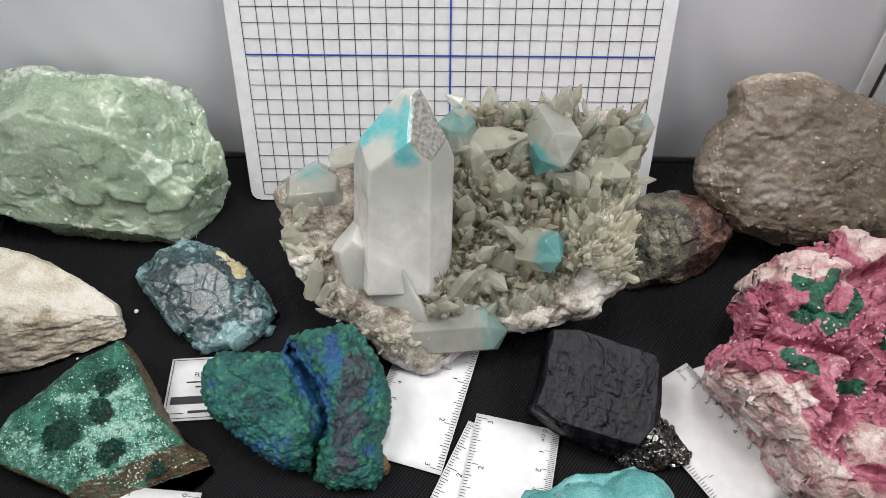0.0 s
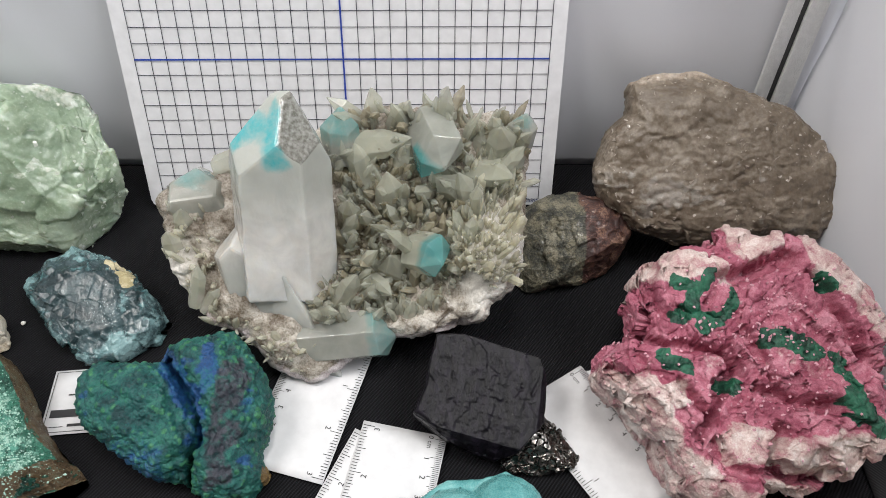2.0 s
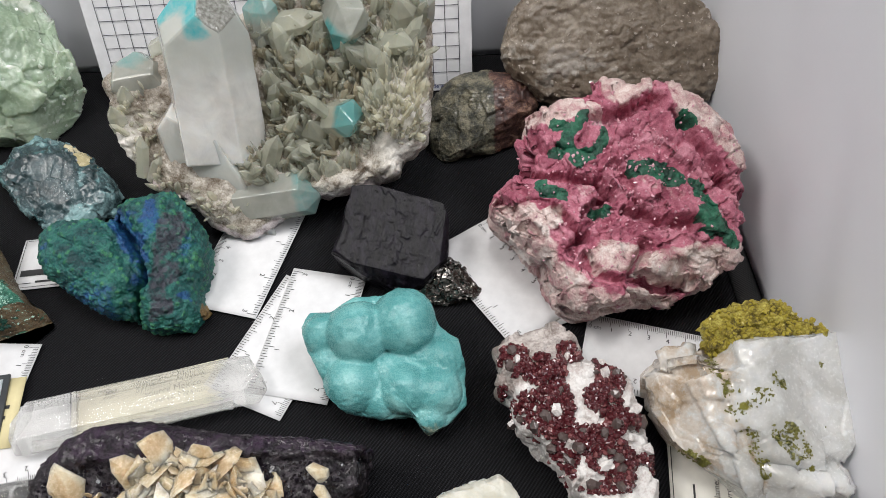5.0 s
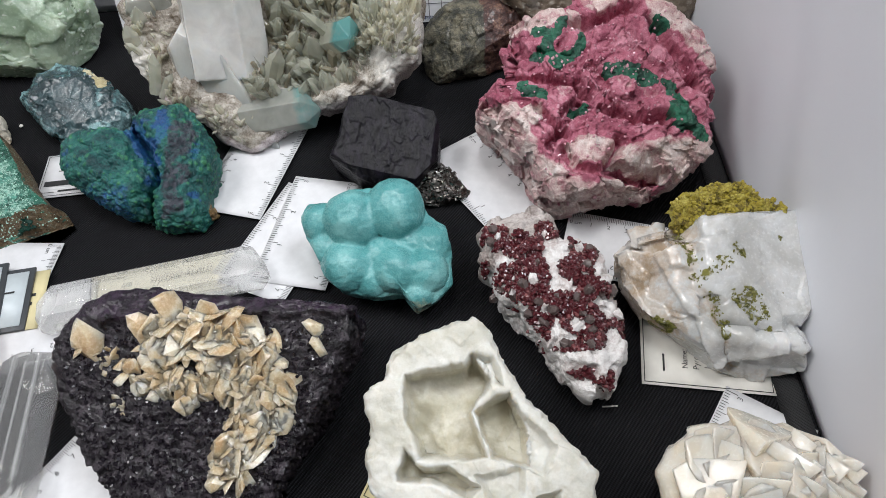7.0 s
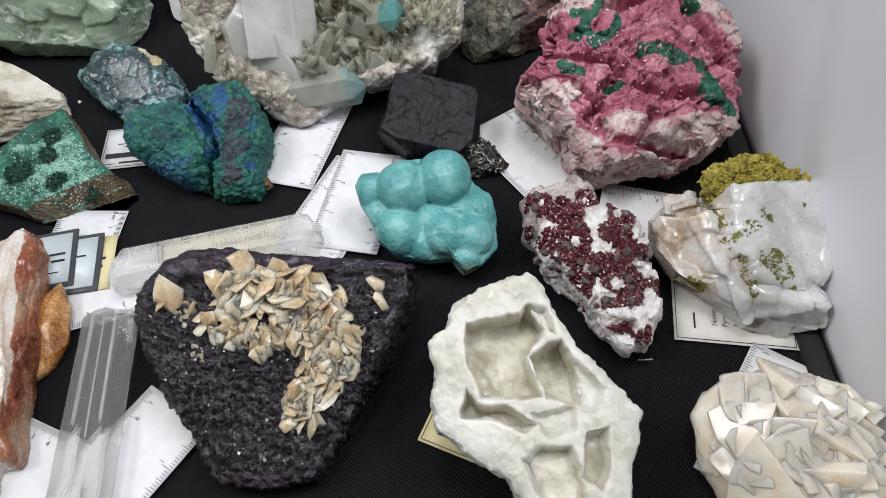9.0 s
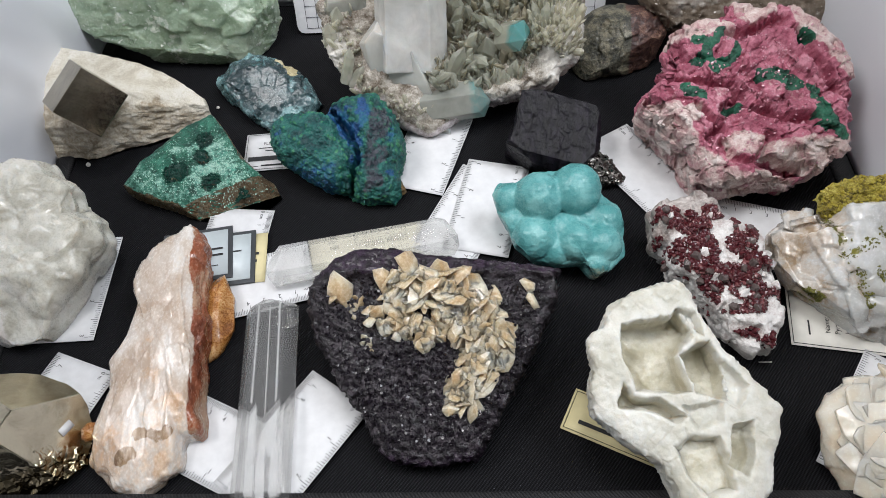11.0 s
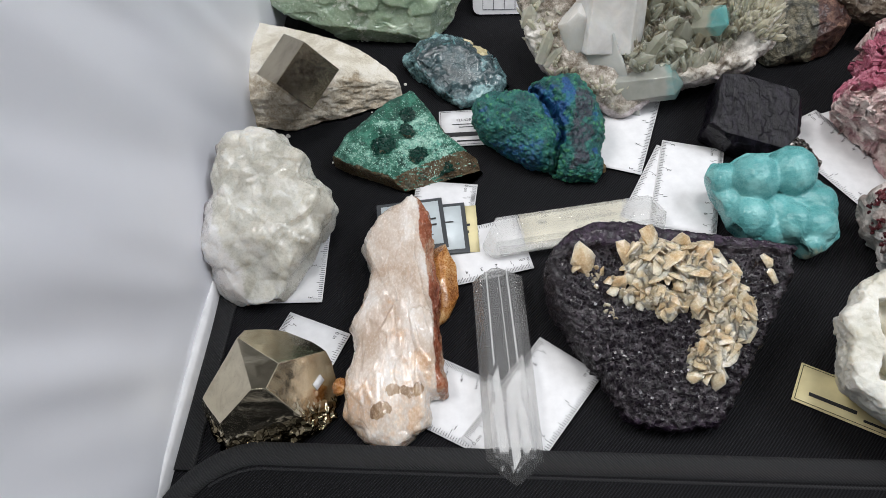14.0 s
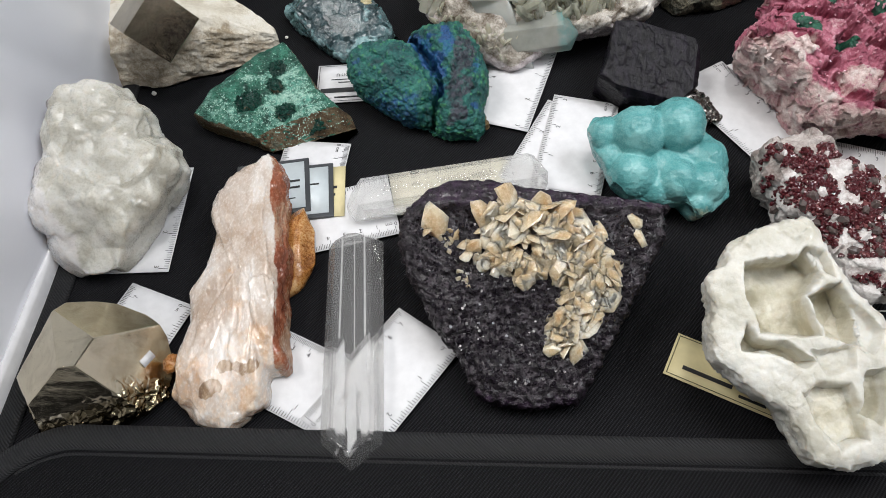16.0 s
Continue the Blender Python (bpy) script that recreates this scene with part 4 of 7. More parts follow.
    for u, w, d, r, l, k in ((-7.9, -3.4, (0.25, 0.75, 0.55), 0.0042, 0.028, 41), (-7.4, -3.7, (0.50, 0.65, 0.55), 0.0036, 0.020, 42), (-8.9, -0.6, (0.10, 0.5, 0.8), 0.0062, 0.022, 43), (6.0, 3.8, (0.75, -0.15, 0.6), 0.0080, 0.036, 44), (2.4, 1.6, (0.05, 0.7, 0.7), 0.0070, 0.026, 46),
                             (1.2, 3.0, (-0.2, 0.85, 0.5), 0.0068, 0.024, 47), (3.0, 3.4, (0.2, 0.8, 0.5), 0.0070, 0.024, 48), (6.4, 2.2, (-0.5, 0.4, 0.7), 0.0075, 0.028, 49), (6.8, 1.2, (-0.2, 0.75, 0.6), 0.0066, 0.030, 50), (5.2, -0.2, (0.8, 0.1, 0.5), 0.0070, 0.030, 51), (2.6, -1.6, (0.0, 0.4, 0.9), 0.0080, 0.018, 52),
                             (8.6, 3.0, (0.2, 0.8, 0.6), 0.0062, 0.028, 53), (7.6, 3.4, (-0.1, 0.9, 0.5), 0.0058, 0.030, 54), (-8.3, 0.6, (0.1, 0.5, 0.8), 0.0060, 0.020, 55), (-6.6, 3.8, (0.8, 0.25, 0.4), 0.0070, 0.030, 56), (1.6, 6.2, (0.0, 0.8, 0.5), 0.0056, 0.020, 57)):
        stand("crystal", (u, w, 0.3), d, r, l, r * 1.5, ghost, k, 0.8, None)

    rng = random.Random(77)
    basin = [(-0.9, 5.2), (0.5, 6.9), (4.0, 6.8), (9.6, 6.3), (9.4, 3.0), (7.0, 1.0), (6.2, -2.0), (5.0, -3.6), (2.6, -4.2), (-0.6, -4.6), (-2.4, -3.4), (-0.6, -1.6), (0.0, 2.0)]
    dome = [(6.2, 3.0), (8.8, 5.6), (9.3, 2.0), (9.2, -1.6), (7.8, -2.4), (6.2, -1.2), (5.6, 0.6)]
    fringe = [(-9.6, 2.2), (-6.4, 1.6), (-6.6, -3.6), (-3.4, -4.6), (-1.2, -5.8), (-2.0, -7.2), (-4.2, -6.0), (-7.6, -4.0), (-9.2, -1.0)]
    cream = quartz("cream_quartz", (0.78, 0.75, 0.58), None, 0.6, 0.08, 0.25, 0.3)
    smoky = quartz("smoky_quartz", (0.46, 0.42, 0.31), None, 0.4, 0.12, 0.3)
    beds = [("crystal_druse", ghost, 620, basin, 0.0024, 0.0090), ("crystal_thicket", ghost, 130, basin, 0.0040, 0.0150), ("crystal_spray", cream, 420, dome, 0.0019, 0.0075), ("smoky_druse", smoky, 420, basin, 0.0027, 0.0085), ("fringe_druse", cream, 110, fringe, 0.0018, 0.0060)]
    for name, material, count, area, r0, l0 in beds:
        j = Joined()
        while count:
            u, w = rng.uniform(-10, 10), rng.uniform(-8, 7.2)
            if inside(np.array([[u, w]]), area)[0] < 0 or (name != "fringe_druse" and -3.4 < u < 2.8 and -6.4 < w < -4.2):
                continue
            q, n = s.surface(u, w)
            d = n * 0.7 + np.array([rng.uniform(-0.6, 0.6), rng.uniform(-0.1, 0.9), 0.3])
            if name == "crystal_spray":
                d = np.array([0.22 * (u - 7.0), 0.26 * (w + 2.0), 0.9]) + np.array([rng.uniform(-0.3, 0.3), rng.uniform(-0.3, 0.3), 0])
            k = rng.uniform(0.35, 1.0) if rng.random() < 0.8 else rng.uniform(1.0, 1.6)
            v, f = crystal(r0 * k * rng.uniform(0.5, 1.1), l0 * k * rng.uniform(0.6, 1.4), r0 * k * 1.5, 6, rng.random(), rng.uniform(0.6, 1), 0.003, 0.15)
            j.add(s.place(v @ turn_to(d, rng.uniform(0, 6)).T + q), f)
            count -= 1
        ob = part(name, *j.arrays(), material, root, "many small upright quartz crystals", flat=True)
        ob["kind"] = "stuff"


def garnet_rock():
    s = Stone([(-3.5, -0.6), (-3.3, 1.0), (-2.6, 2.1), (-1.0, 2.7), (1.0, 2.8), (2.6, 2.5), (3.3, 1.4), (3.5, 0.5), (3.0, -0.9), (2.0, -2.1), (0.4, -2.5), (-1.3, -2.5), (-2.6, -2.8), (-3.2, -2.1)],
              (0.1329, -0.0726, 0.0156), 35, 0.018, 0.03, 2.8, 7)
    s.chips(8, 41, 0.75, 0.93)
    s.push(0.0024 * fbm(s.v * 60, 3, 40) + 0.0016 * facets(s.v, 90, 43)[0] + 0.0009 * ridged(s.v * 220, 3, 42))
    s.zones["red"] = smooth(0.004, 0.010, s.v[:, 0] + 0.003 * fbm(s.v * 80, 2, 3))
    m = mineral("garnet_rock", [(0.25, (0.03, 0.032, 0.025)), (0.5, (0.11, 0.105, 0.075)), (0.78, (0.26, 0.235, 0.16))], 130, 1100, 0.5,
                zones=[("red", [(0.3, (0.035, 0.016, 0.014)), (0.55, (0.10, 0.045, 0.036)), (0.8, (0.26, 0.15, 0.10))], 0.5)], bumps=(800, 0.8, 0.0012), coat=0.2)
    tagged(part("garnet_rock", *s.mesh(), m, zones=s.zones, at=s.at()), "rounded dark garnet crystal half coated in grey-green rock", "mineral")


def pink_calcite():
    s = Stone([(-7.3, 0.4), (-6.5, 1.0), (-5.4, 1.6), (-4.8, 4.0), (-4.4, 5.3), (-3.4, 5.5), (-2.2, 6.7), (-0.9, 6.9), (0.8, 7.2), (2.6, 7.1), (3.6, 6.7), (5.0, 6.5), (6.5, 5.4), (7.2, 4.1), (7.6, 2.0), (7.5, 1.0), (7.0, -1.3),
               (7.0, -3.0), (5.8, -4.5), (3.3, -5.8), (0.1, -6.1), (-2.8, -6.5), (-3.5, -5.6), (-3.9, -4.2), (-4.7, -3.1), (-6.0, -1.7), (-7.1, -0.5)], (0.1960, -0.1790, 0.0465), 22, 0.023, 0.056, 3.4, level=8, grow=0.885)
    s.chips(9, 52, 0.86, 0.97)
    p = s.v
    up = (p[:, 2] > -0.004).astype(float)
    warp = p + 0.004 * np.stack([fbm(p * 55, 2, 2), fbm(p * 55, 2, 3), fbm(p * 55, 2, 4)], -1)
    wob = 0.0022 * fbm(p * 140, 3, 6)
    blocks = [[(-4.6, 4.3), (-3.0, 5.5), (-1.7, 5.4), (-0.6, 4.6), (-0.1, 3.8), (-1.0, 3.9), (-3.3, 3.7)], [(0.1, 7.0), (2.6, 6.8), (2.2, 5.5), (0.2, 4.8), (-0.3, 5.6)],
              [(2.7, 6.9), (4.6, 6.6), (6.6, 5.4), (7.8, 1.6), (6.1, 0.9), (5.0, 2.5), (3.4, 4.2)], [(-2.2, -3.2), (-1.2, -2.6), (0.9, -3.0), (0.2, -4.2), (-1.7, -4.4)], [(0.3, -4.4), (1.1, -3.3), (3.4, -3.2), (7.2, -2.6), (5.8, -4.6), (2.0, -4.8)],
              [(-7.6, 0.6), (-5.8, -0.2), (-4.4, -0.5), (-3.9, -1.8), (-3.2, -3.5), (-2.0, -4.8), (-2.7, -6.7), (-3.9, -5.6), (-5.2, -3.2)], [(-2.2, -5.1), (0.2, -5.1), (3.4, -5.1), (4.4, -5.4), (2.7, -6.4), (-0.3, -6.5), (-2.6, -6.4)], [(-4.3, -0.9), (-3.2, -0.8), (-2.9, -1.7), (-3.7, -2.0)]]
    slab = np.zeros(len(p))
    for b in blocks:
        slab = np.maximum(slab, patch(p, b, 0.0010, wob))
    s.push(0.0034 * fbm(p * 26, 3, 50) + 0.0050 * facets(warp, 48, 51, 0.9)[0] * (1 - 0.2 * slab) + 0.0022 * facets(warp, 110, 54, 0.9)[0] + 0.0022 * slab)
    f1, f2, _ = worley(warp * 95, 59)
    s.push((1 - slab) * (0.0034 * (0.6 - f1)))
    q = s.v
    bowl = smooth(0.050, 0.018, np.linalg.norm((q[:, :2] - (0.012, 0.004)) * (0.85, 1.0), axis=1) + 0.010 * fbm(q * 60, 2, 9))
    cut = 0.006 * bowl
    for line, r, d in (([(-0.8, 4.0), (0.9, 4.4), (2.4, 5.0)], 0.0042, 0.011), ([(3.3, 4.0), (4.2, 2.6), (5.3, 0.6)], 0.0032, 0.010), ([(-0.9, 0.5), (-0.6, -0.2)], 0.0038, 0.017), ([(0.3, -1.1), (1.6, -1.6), (3.6, -2.0)], 0.0032, 0.012),
                       ([(-5.2, 2.4), (-4.9, 1.5), (-3.6, 0.9), (-1.2, 0.6)], 0.0026, 0.009), ([(-2.2, -2.4), (-1.6, -1.2), (-0.9, -0.3)], 0.0028, 0.010), ([(-3.4, -0.9), (-2.4, -2.3), (-2.9, -3.2)], 0.0024, 0.008), ([(1.0, -3.0), (0.2, -4.4), (1.6, -4.9), (3.4, -4.9)], 0.0028, 0.010),
                       ([(-2.1, -3.6), (-1.6, -4.6), (-0.6, -4.9)], 0.0024, 0.008), ([(-6.2, 0.0), (-5.4, -0.6)], 0.0018, 0.006), ([(-5.2, -1.6), (-4.4, -2.0)], 0.0018, 0.006), ([(-4.0, 4.9), (-4.3, 3.2), (-3.7, 2.4)], 0.0024, 0.007), ([(5.4, 0.6), (6.6, -0.6)], 0.0026, 0.008), ([(-0.2, 1.6), (0.6, 0.4), (0.7, -0.7)], 0.0020, 0.006)):
        cut = cut + d * smooth(r * 1.6, r * 0.3, near_line(q[:, :2], np.array(line) * 0.01) + 0.0030 * fbm(q * 150, 3, 4))
    s.v = s.v - np.array([0, 0, 1.0]) * (cut * up)[:, None]
    f1, f2, cell = worley(s.v * 330, 58)
    g1, _, _ = worley(s.v * 640, 68)
    s.push(0.0012 * fbm(s.v * 110, 3, 55) + (1 - slab) * (0.0013 * (0.5 - f1) + 0.0007 * (0.5 - g1)) + slab * (0.0009 * facets(s.v, 120, 57, 1.2)[0] + 0.0004 * fbm(s.v * 500, 2, 56)))
    q = s.v
    s.zones["pale"] = np.clip(0.84 * slab + 0.38 * smooth(0.05, 0.5, fbm(q * 60, 4, 60)), 0, 1)
    green = np.zeros(len(q))
    for line, r in (([(-3.0, 3.8), (-2.2, 3.5), (-2.7, 2.6), (-3.1, 2.2)], 0.0034), ([(-2.5, 2.4), (-2.0, 1.7), (-1.0, 2.3), (-0.6, 3.0)], 0.0036), ([(-1.6, 4.1), (-1.9, 3.6)], 0.0026), ([(-3.7, 0.0), (-3.0, -0.1)], 0.0036), ([(-4.1, 0.4), (-4.0, 0.4)], 0.0024), ([(1.0, 1.2), (1.9, 0.9), (2.9, 0.6)], 0.0046),
                    ([(4.0, 0.3), (4.4, -0.7), (4.7, -1.4)], 0.0024), ([(4.3, -1.5), (4.5, -2.2)], 0.0050), ([(4.8, -2.3), (5.5, -3.3)], 0.0026), ([(3.6, 3.9), (4.1, 3.6)], 0.0028), ([(-1.1, -0.8), (-0.9, -1.0)], 0.0034)):
        green = np.maximum(green, smooth(r * 1.4, r * 0.8, near_line(q[:, :2], np.array(line) * 0.01) + 0.0040 * fbm(q * 200, 4, 61)))
    s.zones["green"] = green * (q[:, 2] > -0.005)
    m = mineral("pink_calcite", [(0.2, (0.28, 0.058, 0.10)), (0.5, (0.44, 0.13, 0.19)), (0.8, (0.60, 0.25, 0.32))], 90, 1300, 0.40,
                zones=[("pale", [(0.2, (0.44, 0.20, 0.23)), (0.4, (0.54, 0.36, 0.35)), (0.6, (0.66, 0.52, 0.49)), (0.8, (0.78, 0.69, 0.66))], 0.9), ("green", [(0.3, (0.006, 0.042, 0.026)), (0.7, (0.022, 0.14, 0.08))], 0.4)],
                bumps=(900, 0.7, 0.0010), mottle=0.3, under=0.05, radius=0.002)
    root = thing("pink_calcite", s.at(), "bright pink cobalt calcite lump with green malachite patches and pale rims", "mineral")
    part("body", *s.mesh(), m, root, zones=s.zones)
    rng, j = random.Random(5), Joined()
    for _ in range(420):
        u, w = rng.gauss(0.8, 2.6), rng.gauss(0.6, 2.6)
        q, n = s.surface(u, w)
        k = rng.uniform(0.5, 1.2)
        v, f = crystal(0.0007 * k, 0.0016 * k, 0.0009 * k, 4, rng.random(), 1, 0.0004)
        j.add(s.place(v @ turn_to(n + np.array([rng.uniform(-.7, .7), rng.uniform(-.7, .7), 0.1]), rng.uniform(0, 6)).T + q), f)
    part("glitter", *j.arrays(), plain("pink_sparkle", (0.72, 0.40, 0.47), 0.05, coat=1.0), root, "tiny glittering pink crystal faces", flat=True)["kind"] = "stuff"


def pyrite_metal(name, colour, rough, dark):
    m, nt, b = nodes_of(name)
    vec = coords(nt)
    n = noise_tex(nt, vec, 70, 6, 0.65, 0.6)
    link(nt, ramp(nt, n, [(0.30, dark), (0.50, colour), (0.8, tuple(min(1, c * 1.15) for c in colour))]), b.inputs["Base Color"])
    finish(b, rough, metal=1.0)
    link(nt, grey(nt, noise_tex(nt, vec, 300, 4), 0.3, 0.7, rough * 0.6, rough * 1.5), b.inputs["Roughness"])
    bump(nt, b, noise_tex(nt, coords(nt, (1, 6, 1)), 260, 4), 0.12, 0.0006)
    return m


def cube_in_rock():
    s = Stone([(-8.5, 0.3), (-8.5, 3.1), (-7.6, 4.5), (-4.6, 4.6), (-0.4, 3.8), (2.4, 3.0), (5.1, 1.8), (6.9, 0.6), (7.5, -0.8), (7.3, -1.5), (5.8, -2.3), (3.3, -3.2), (0.3, -3.9),
               (-2.7, -4.0), (-4.9, -4.0), (-6.8, -3.2), (-8.0, -1.8)], (-0.2605, -0.1310, 0.0172), 25, 0.022, 0.03, 2.9, grow=1.07)
    s.chips(10, 61, 0.76, 0.94)
    p = s.v
    s.push(0.003 * fbm(p * 40, 3, 60) + 0.0022 * fbm(p * (60, 260, 200), 3, 63) * smooth(0.012, -0.01, p[:, 1]) + 0.0007 * fbm(p * 330, 3, 64))
    s.zones["tan"] = smooth(0.004, -0.012, s.v[:, 1] + 0.006 * fbm(s.v * 70, 3, 65)) * 0.55 + 0.4 * smooth(0.25, 0.5, fbm(s.v * 60, 3, 66))
    m = mineral("cream_rock", [(0.25, (0.54, 0.48, 0.38)), (0.5, (0.70, 0.65, 0.54)), (0.75, (0.80, 0.76, 0.68))], 60, 1200, 0.8,
                zones=[("tan", [(0.3, (0.34, 0.27, 0.18)), (0.7, (0.58, 0.50, 0.38))], 0.9)], bumps=(900, 0.6, 0.0012))
    root = thing("pyrite_specimen", s.at(), "cream rock with a smooth metallic pyrite cube set in it", "mineral")
    part("matrix", *s.mesh(), m, root, zones=s.zones)
    e1, e2, e3 = (np.array(q) / np.linalg.norm(q) for q in ((0.01876, 0.00536, -0.02881), (-0.0196, -0.0247, -0.0168), (-0.02164, 0.02456, -0.01181)))
    v, f = box((0.0352, 0.0352, 0.0352), (0, 0, 0), 0.0005)
    v = v @ np.stack([e1, e2, e3]) + (-0.2505, -0.1632, 0.0529) - (s.centre[0], s.centre[1], 0)
    part("pyrite_cube", v, [q[::-1] for q in f] if np.linalg.det(np.stack([e1, e2, e3])) < 0 else f, pyrite_metal("cube_pyrite", (0.42, 0.37, 0.28), 0.16, (0.30, 0.26, 0.19)), root, "sharp bronze-grey pyrite cube", flat=True)


def blue_fluorite():
    s = Stone([(-4.4, 1.8), (-3.8, 2.6), (-1.8, 3.4), (0.1, 3.2), (2.0, 1.9), (3.2, 0.6), (4.1, -0.7), (3.9, -1.8), (2.3, -2.8), (0.6, -3.2), (-1.3, -1.7), (-2.6, -0.2)],
              (-0.1409, -0.1147, 0.0086), 15, 0.016, 0.02, 3.2, grow=1.02)
    s.chips(9, 71, 0.78, 0.95)
    s.cut((-0.10, -0.18, 1), 0.0108)
    p = s.v
    face = patch(p, [(-1.6, 1.6), (0.8, 1.9), (2.2, 0.2), (2.0, -1.4), (0.6, -1.8), (-0.9, -0.4)], 0.002, 0.002 * fbm(p * 90, 2, 75))
    s.push((1 - 0.9 * face) * (0.0018 * fbm(p * 80, 3, 71) + 0.0034 * facets(p, 75, 70, 0.8)[0] + 0.0009 * facets(p, 210, 74, 1.3)[0]) + face * 0.0005 * facets(p, 60, 76)[0])
    s.zones["pale"] = (1 - face) * (0.45 * smooth(0.75, 0.98, s.rim) + 0.65 * smooth(0.0, 0.45, fbm(s.v * 120, 3, 73)))
    s.zones["tan"] = smooth(0.004, 0.0015, near_line(s.v[:, :2], [(0.010, 0.026), (0.023, 0.012)]) + 0.005 * fbm(s.v * 200, 2, 3)) * 0.9
    m = mineral("blue_fluorite", [(0.25, (0.022, 0.040, 0.044)), (0.5, (0.040, 0.070, 0.077)), (0.78, (0.075, 0.125, 0.135))], 45, 400, 0.22, mottle=0.1,
                zones=[("pale", [(0.3, (0.07, 0.17, 0.18)), (0.7, (0.24, 0.39, 0.40))], 0.9), ("tan", [(0.3, (0.42, 0.36, 0.20)), (0.7, (0.62, 0.55, 0.36))], 0.4)],
                bumps=(320, 0.35, 0.0008), under=0.1, radius=0.004, coat=0.15, through_light=0.1)
    root = thing("blue_fluorite", s.at(), "dark teal-blue glassy fluorite with broken faces on the black cloth", "mineral")
    part("lump", *s.mesh(), m, root, zones=s.zones)
    # pale chips on the lower face: its fine sparkle put into their colour
    rng, j = random.Random(17), Joined()
    for _ in range(150):
        u, w = rng.gauss(1.3, 0.7), rng.gauss(-0.6, 0.6)
        q, n = s.surface(u, w)
        v, f = flake(rng.random(), rng.uniform(0.0002, 0.0006), 0.3, 7)
        j.add(s.place(v @ turn_to(n + np.array([rng.gauss(0, 0.4), rng.gauss(0, 0.4), 0])).T + q), f)
    part("sparkle", *j.arrays(), plain("blue_sparkle", (0.45, 0.55, 0.56), 0.15, coat=0.5), root, "tiny pale glinting chips", flat=True)["kind"] = "stuff"


def malachite():
    s = Stone([(-5.3, -1.0), (-4.6, 0.6), (-3.0, 2.3), (-1.6, 3.7), (-0.2, 4.6), (0.8, 3.4), (2.5, 0.9), (4.4, -1.0), (5.1, -1.7), (5.3, -4.1), (4.4, -4.6), (2.8, -4.5), (0.7, -3.6), (-1.9, -2.4), (-4.0, -1.7)],
              (-0.1690, -0.2000, 0.0095), 12, 0.012, 0.02, 7.0, grow=1.06)
    s.cut((0.05, 0.10, 1), 0.0125)
    s.cut((0.34, -0.72, 0.50), 0.0245)
    p = s.v
    for u, w, r in ((-0.3, 2.6, 0.007), (-0.2, 1.0, 0.006), (-1.9, -0.2, 0.009), (0.7, -0.9, 0.0075), (2.9, -1.9, 0.006)):
        d = np.linalg.norm(p[:, :2] - (u * 0.01, w * 0.01), axis=1) + 0.0035 * fbm(p * 160, 3, 82)
        s.v = s.v + np.array([0, 0, 1.0]) * ((smooth(r, r * 0.4, d) * 0.0030 - smooth(r * 1.5, r, d) * 0.0015) * (p[:, 2] > 0))[:, None]
        s.zones["dark"] = np.maximum(s.zones.get("dark", 0), smooth(r * 1.25, r * 0.6, d))
    f1, f2, cell = worley(s.v * 420, 81)
    s.push(0.0009 * (0.5 - f1) + 0.0012 * fbm(s.v * 90, 3, 80))
    up = normals(s.v, s.f)
    side = smooth(0.75, 0.45, up @ np.array([0.05, 0.10, 1]) + 0.1 * fbm(s.v * 120, 2, 83))
    s.zones["side"] = side
    s.zones["frost"] = np.clip(0.5 * smooth(0.08, 0.5, fbm(s.v * 55, 3, 84)) + 0.5 * smooth(0.020, 0.004, near_line(s.v[:, :2], [(0.004, 0.018), (0.022, -0.008)])) + 0.35 * smooth(-0.005, -0.018, s.v[:, 1] + 0.4 * s.v[:, 0]), 0, 1) * (1 - s.zones["dark"])
    m = mineral("malachite", [(0.25, (0.006, 0.045, 0.030)), (0.5, (0.018, 0.115, 0.075)), (0.78, (0.06, 0.25, 0.17))], 120, 1600, 0.36,
                zones=[("frost", [(0.3, (0.10, 0.36, 0.27)), (0.55, (0.30, 0.58, 0.47)), (0.8, (0.62, 0.80, 0.70))], 1.1), ("dark", [(0.3, (0.003, 0.018, 0.014)), (0.7, (0.012, 0.06, 0.045))], 0.5),
                       ("side", [(0.3, (0.07, 0.045, 0.022)), (0.55, (0.17, 0.11, 0.055)), (0.8, (0.16, 0.17, 0.12))], 0.4)], specks=(560, 0.24, (0.50, 0.70, 0.60)), bumps=(900, 1.0, 0.0014))
    root = thing("malachite", s.at(), "triangular green malachite slab frosted with sparkling crystals", "mineral")
    part("slab", *s.mesh(), m, root, zones=s.zones)
    rng, mint, deep = random.Random(8), Joined(), Joined()
    while mint.n < 12000:
        u, w = rng.uniform(-5, 5.2), rng.uniform(-4.4, 4.4)
        if inside(np.array([[u, w]]), [(-5.2, -1.0), (-3.0, 2.2), (-0.2, 4.5), (2.5, 0.9), (5.0, -1.8), (4.6, -3.4), (-2.0, -2.0)])[0] < 0.05:
            continue
        k = int(np.argmin(np.linalg.norm(s.v[:, :2] - (u * 0.01, w * 0.01), axis=1) + np.where(s.v[:, 2] < 0, 1, 0)))
        frost = s.zones["frost"][k] + 0.25 * rng.random()
        dark = s.zones["dark"][k] > 0.4
        if not dark and frost < 0.50 and rng.random() > 0.16:
            continue
        size = rng.uniform(0.00016, 0.00046) * (2.0 if dark else 1)
        v, f = crystal(size, size * 2.2, size, 4, rng.random(), 1, size)
        n = np.array([rng.uniform(-1, 1), rng.uniform(-1, 1), 0.7])
        (deep if dark else mint).add(s.place(v @ turn_to(n).T + s.v[k]), f)
    part("frost", *mint.arrays(), plain("mint_frost", (0.50, 0.72, 0.62), 0.25), root, "tiny pale mint crystals", flat=True)["kind"] = "stuff"
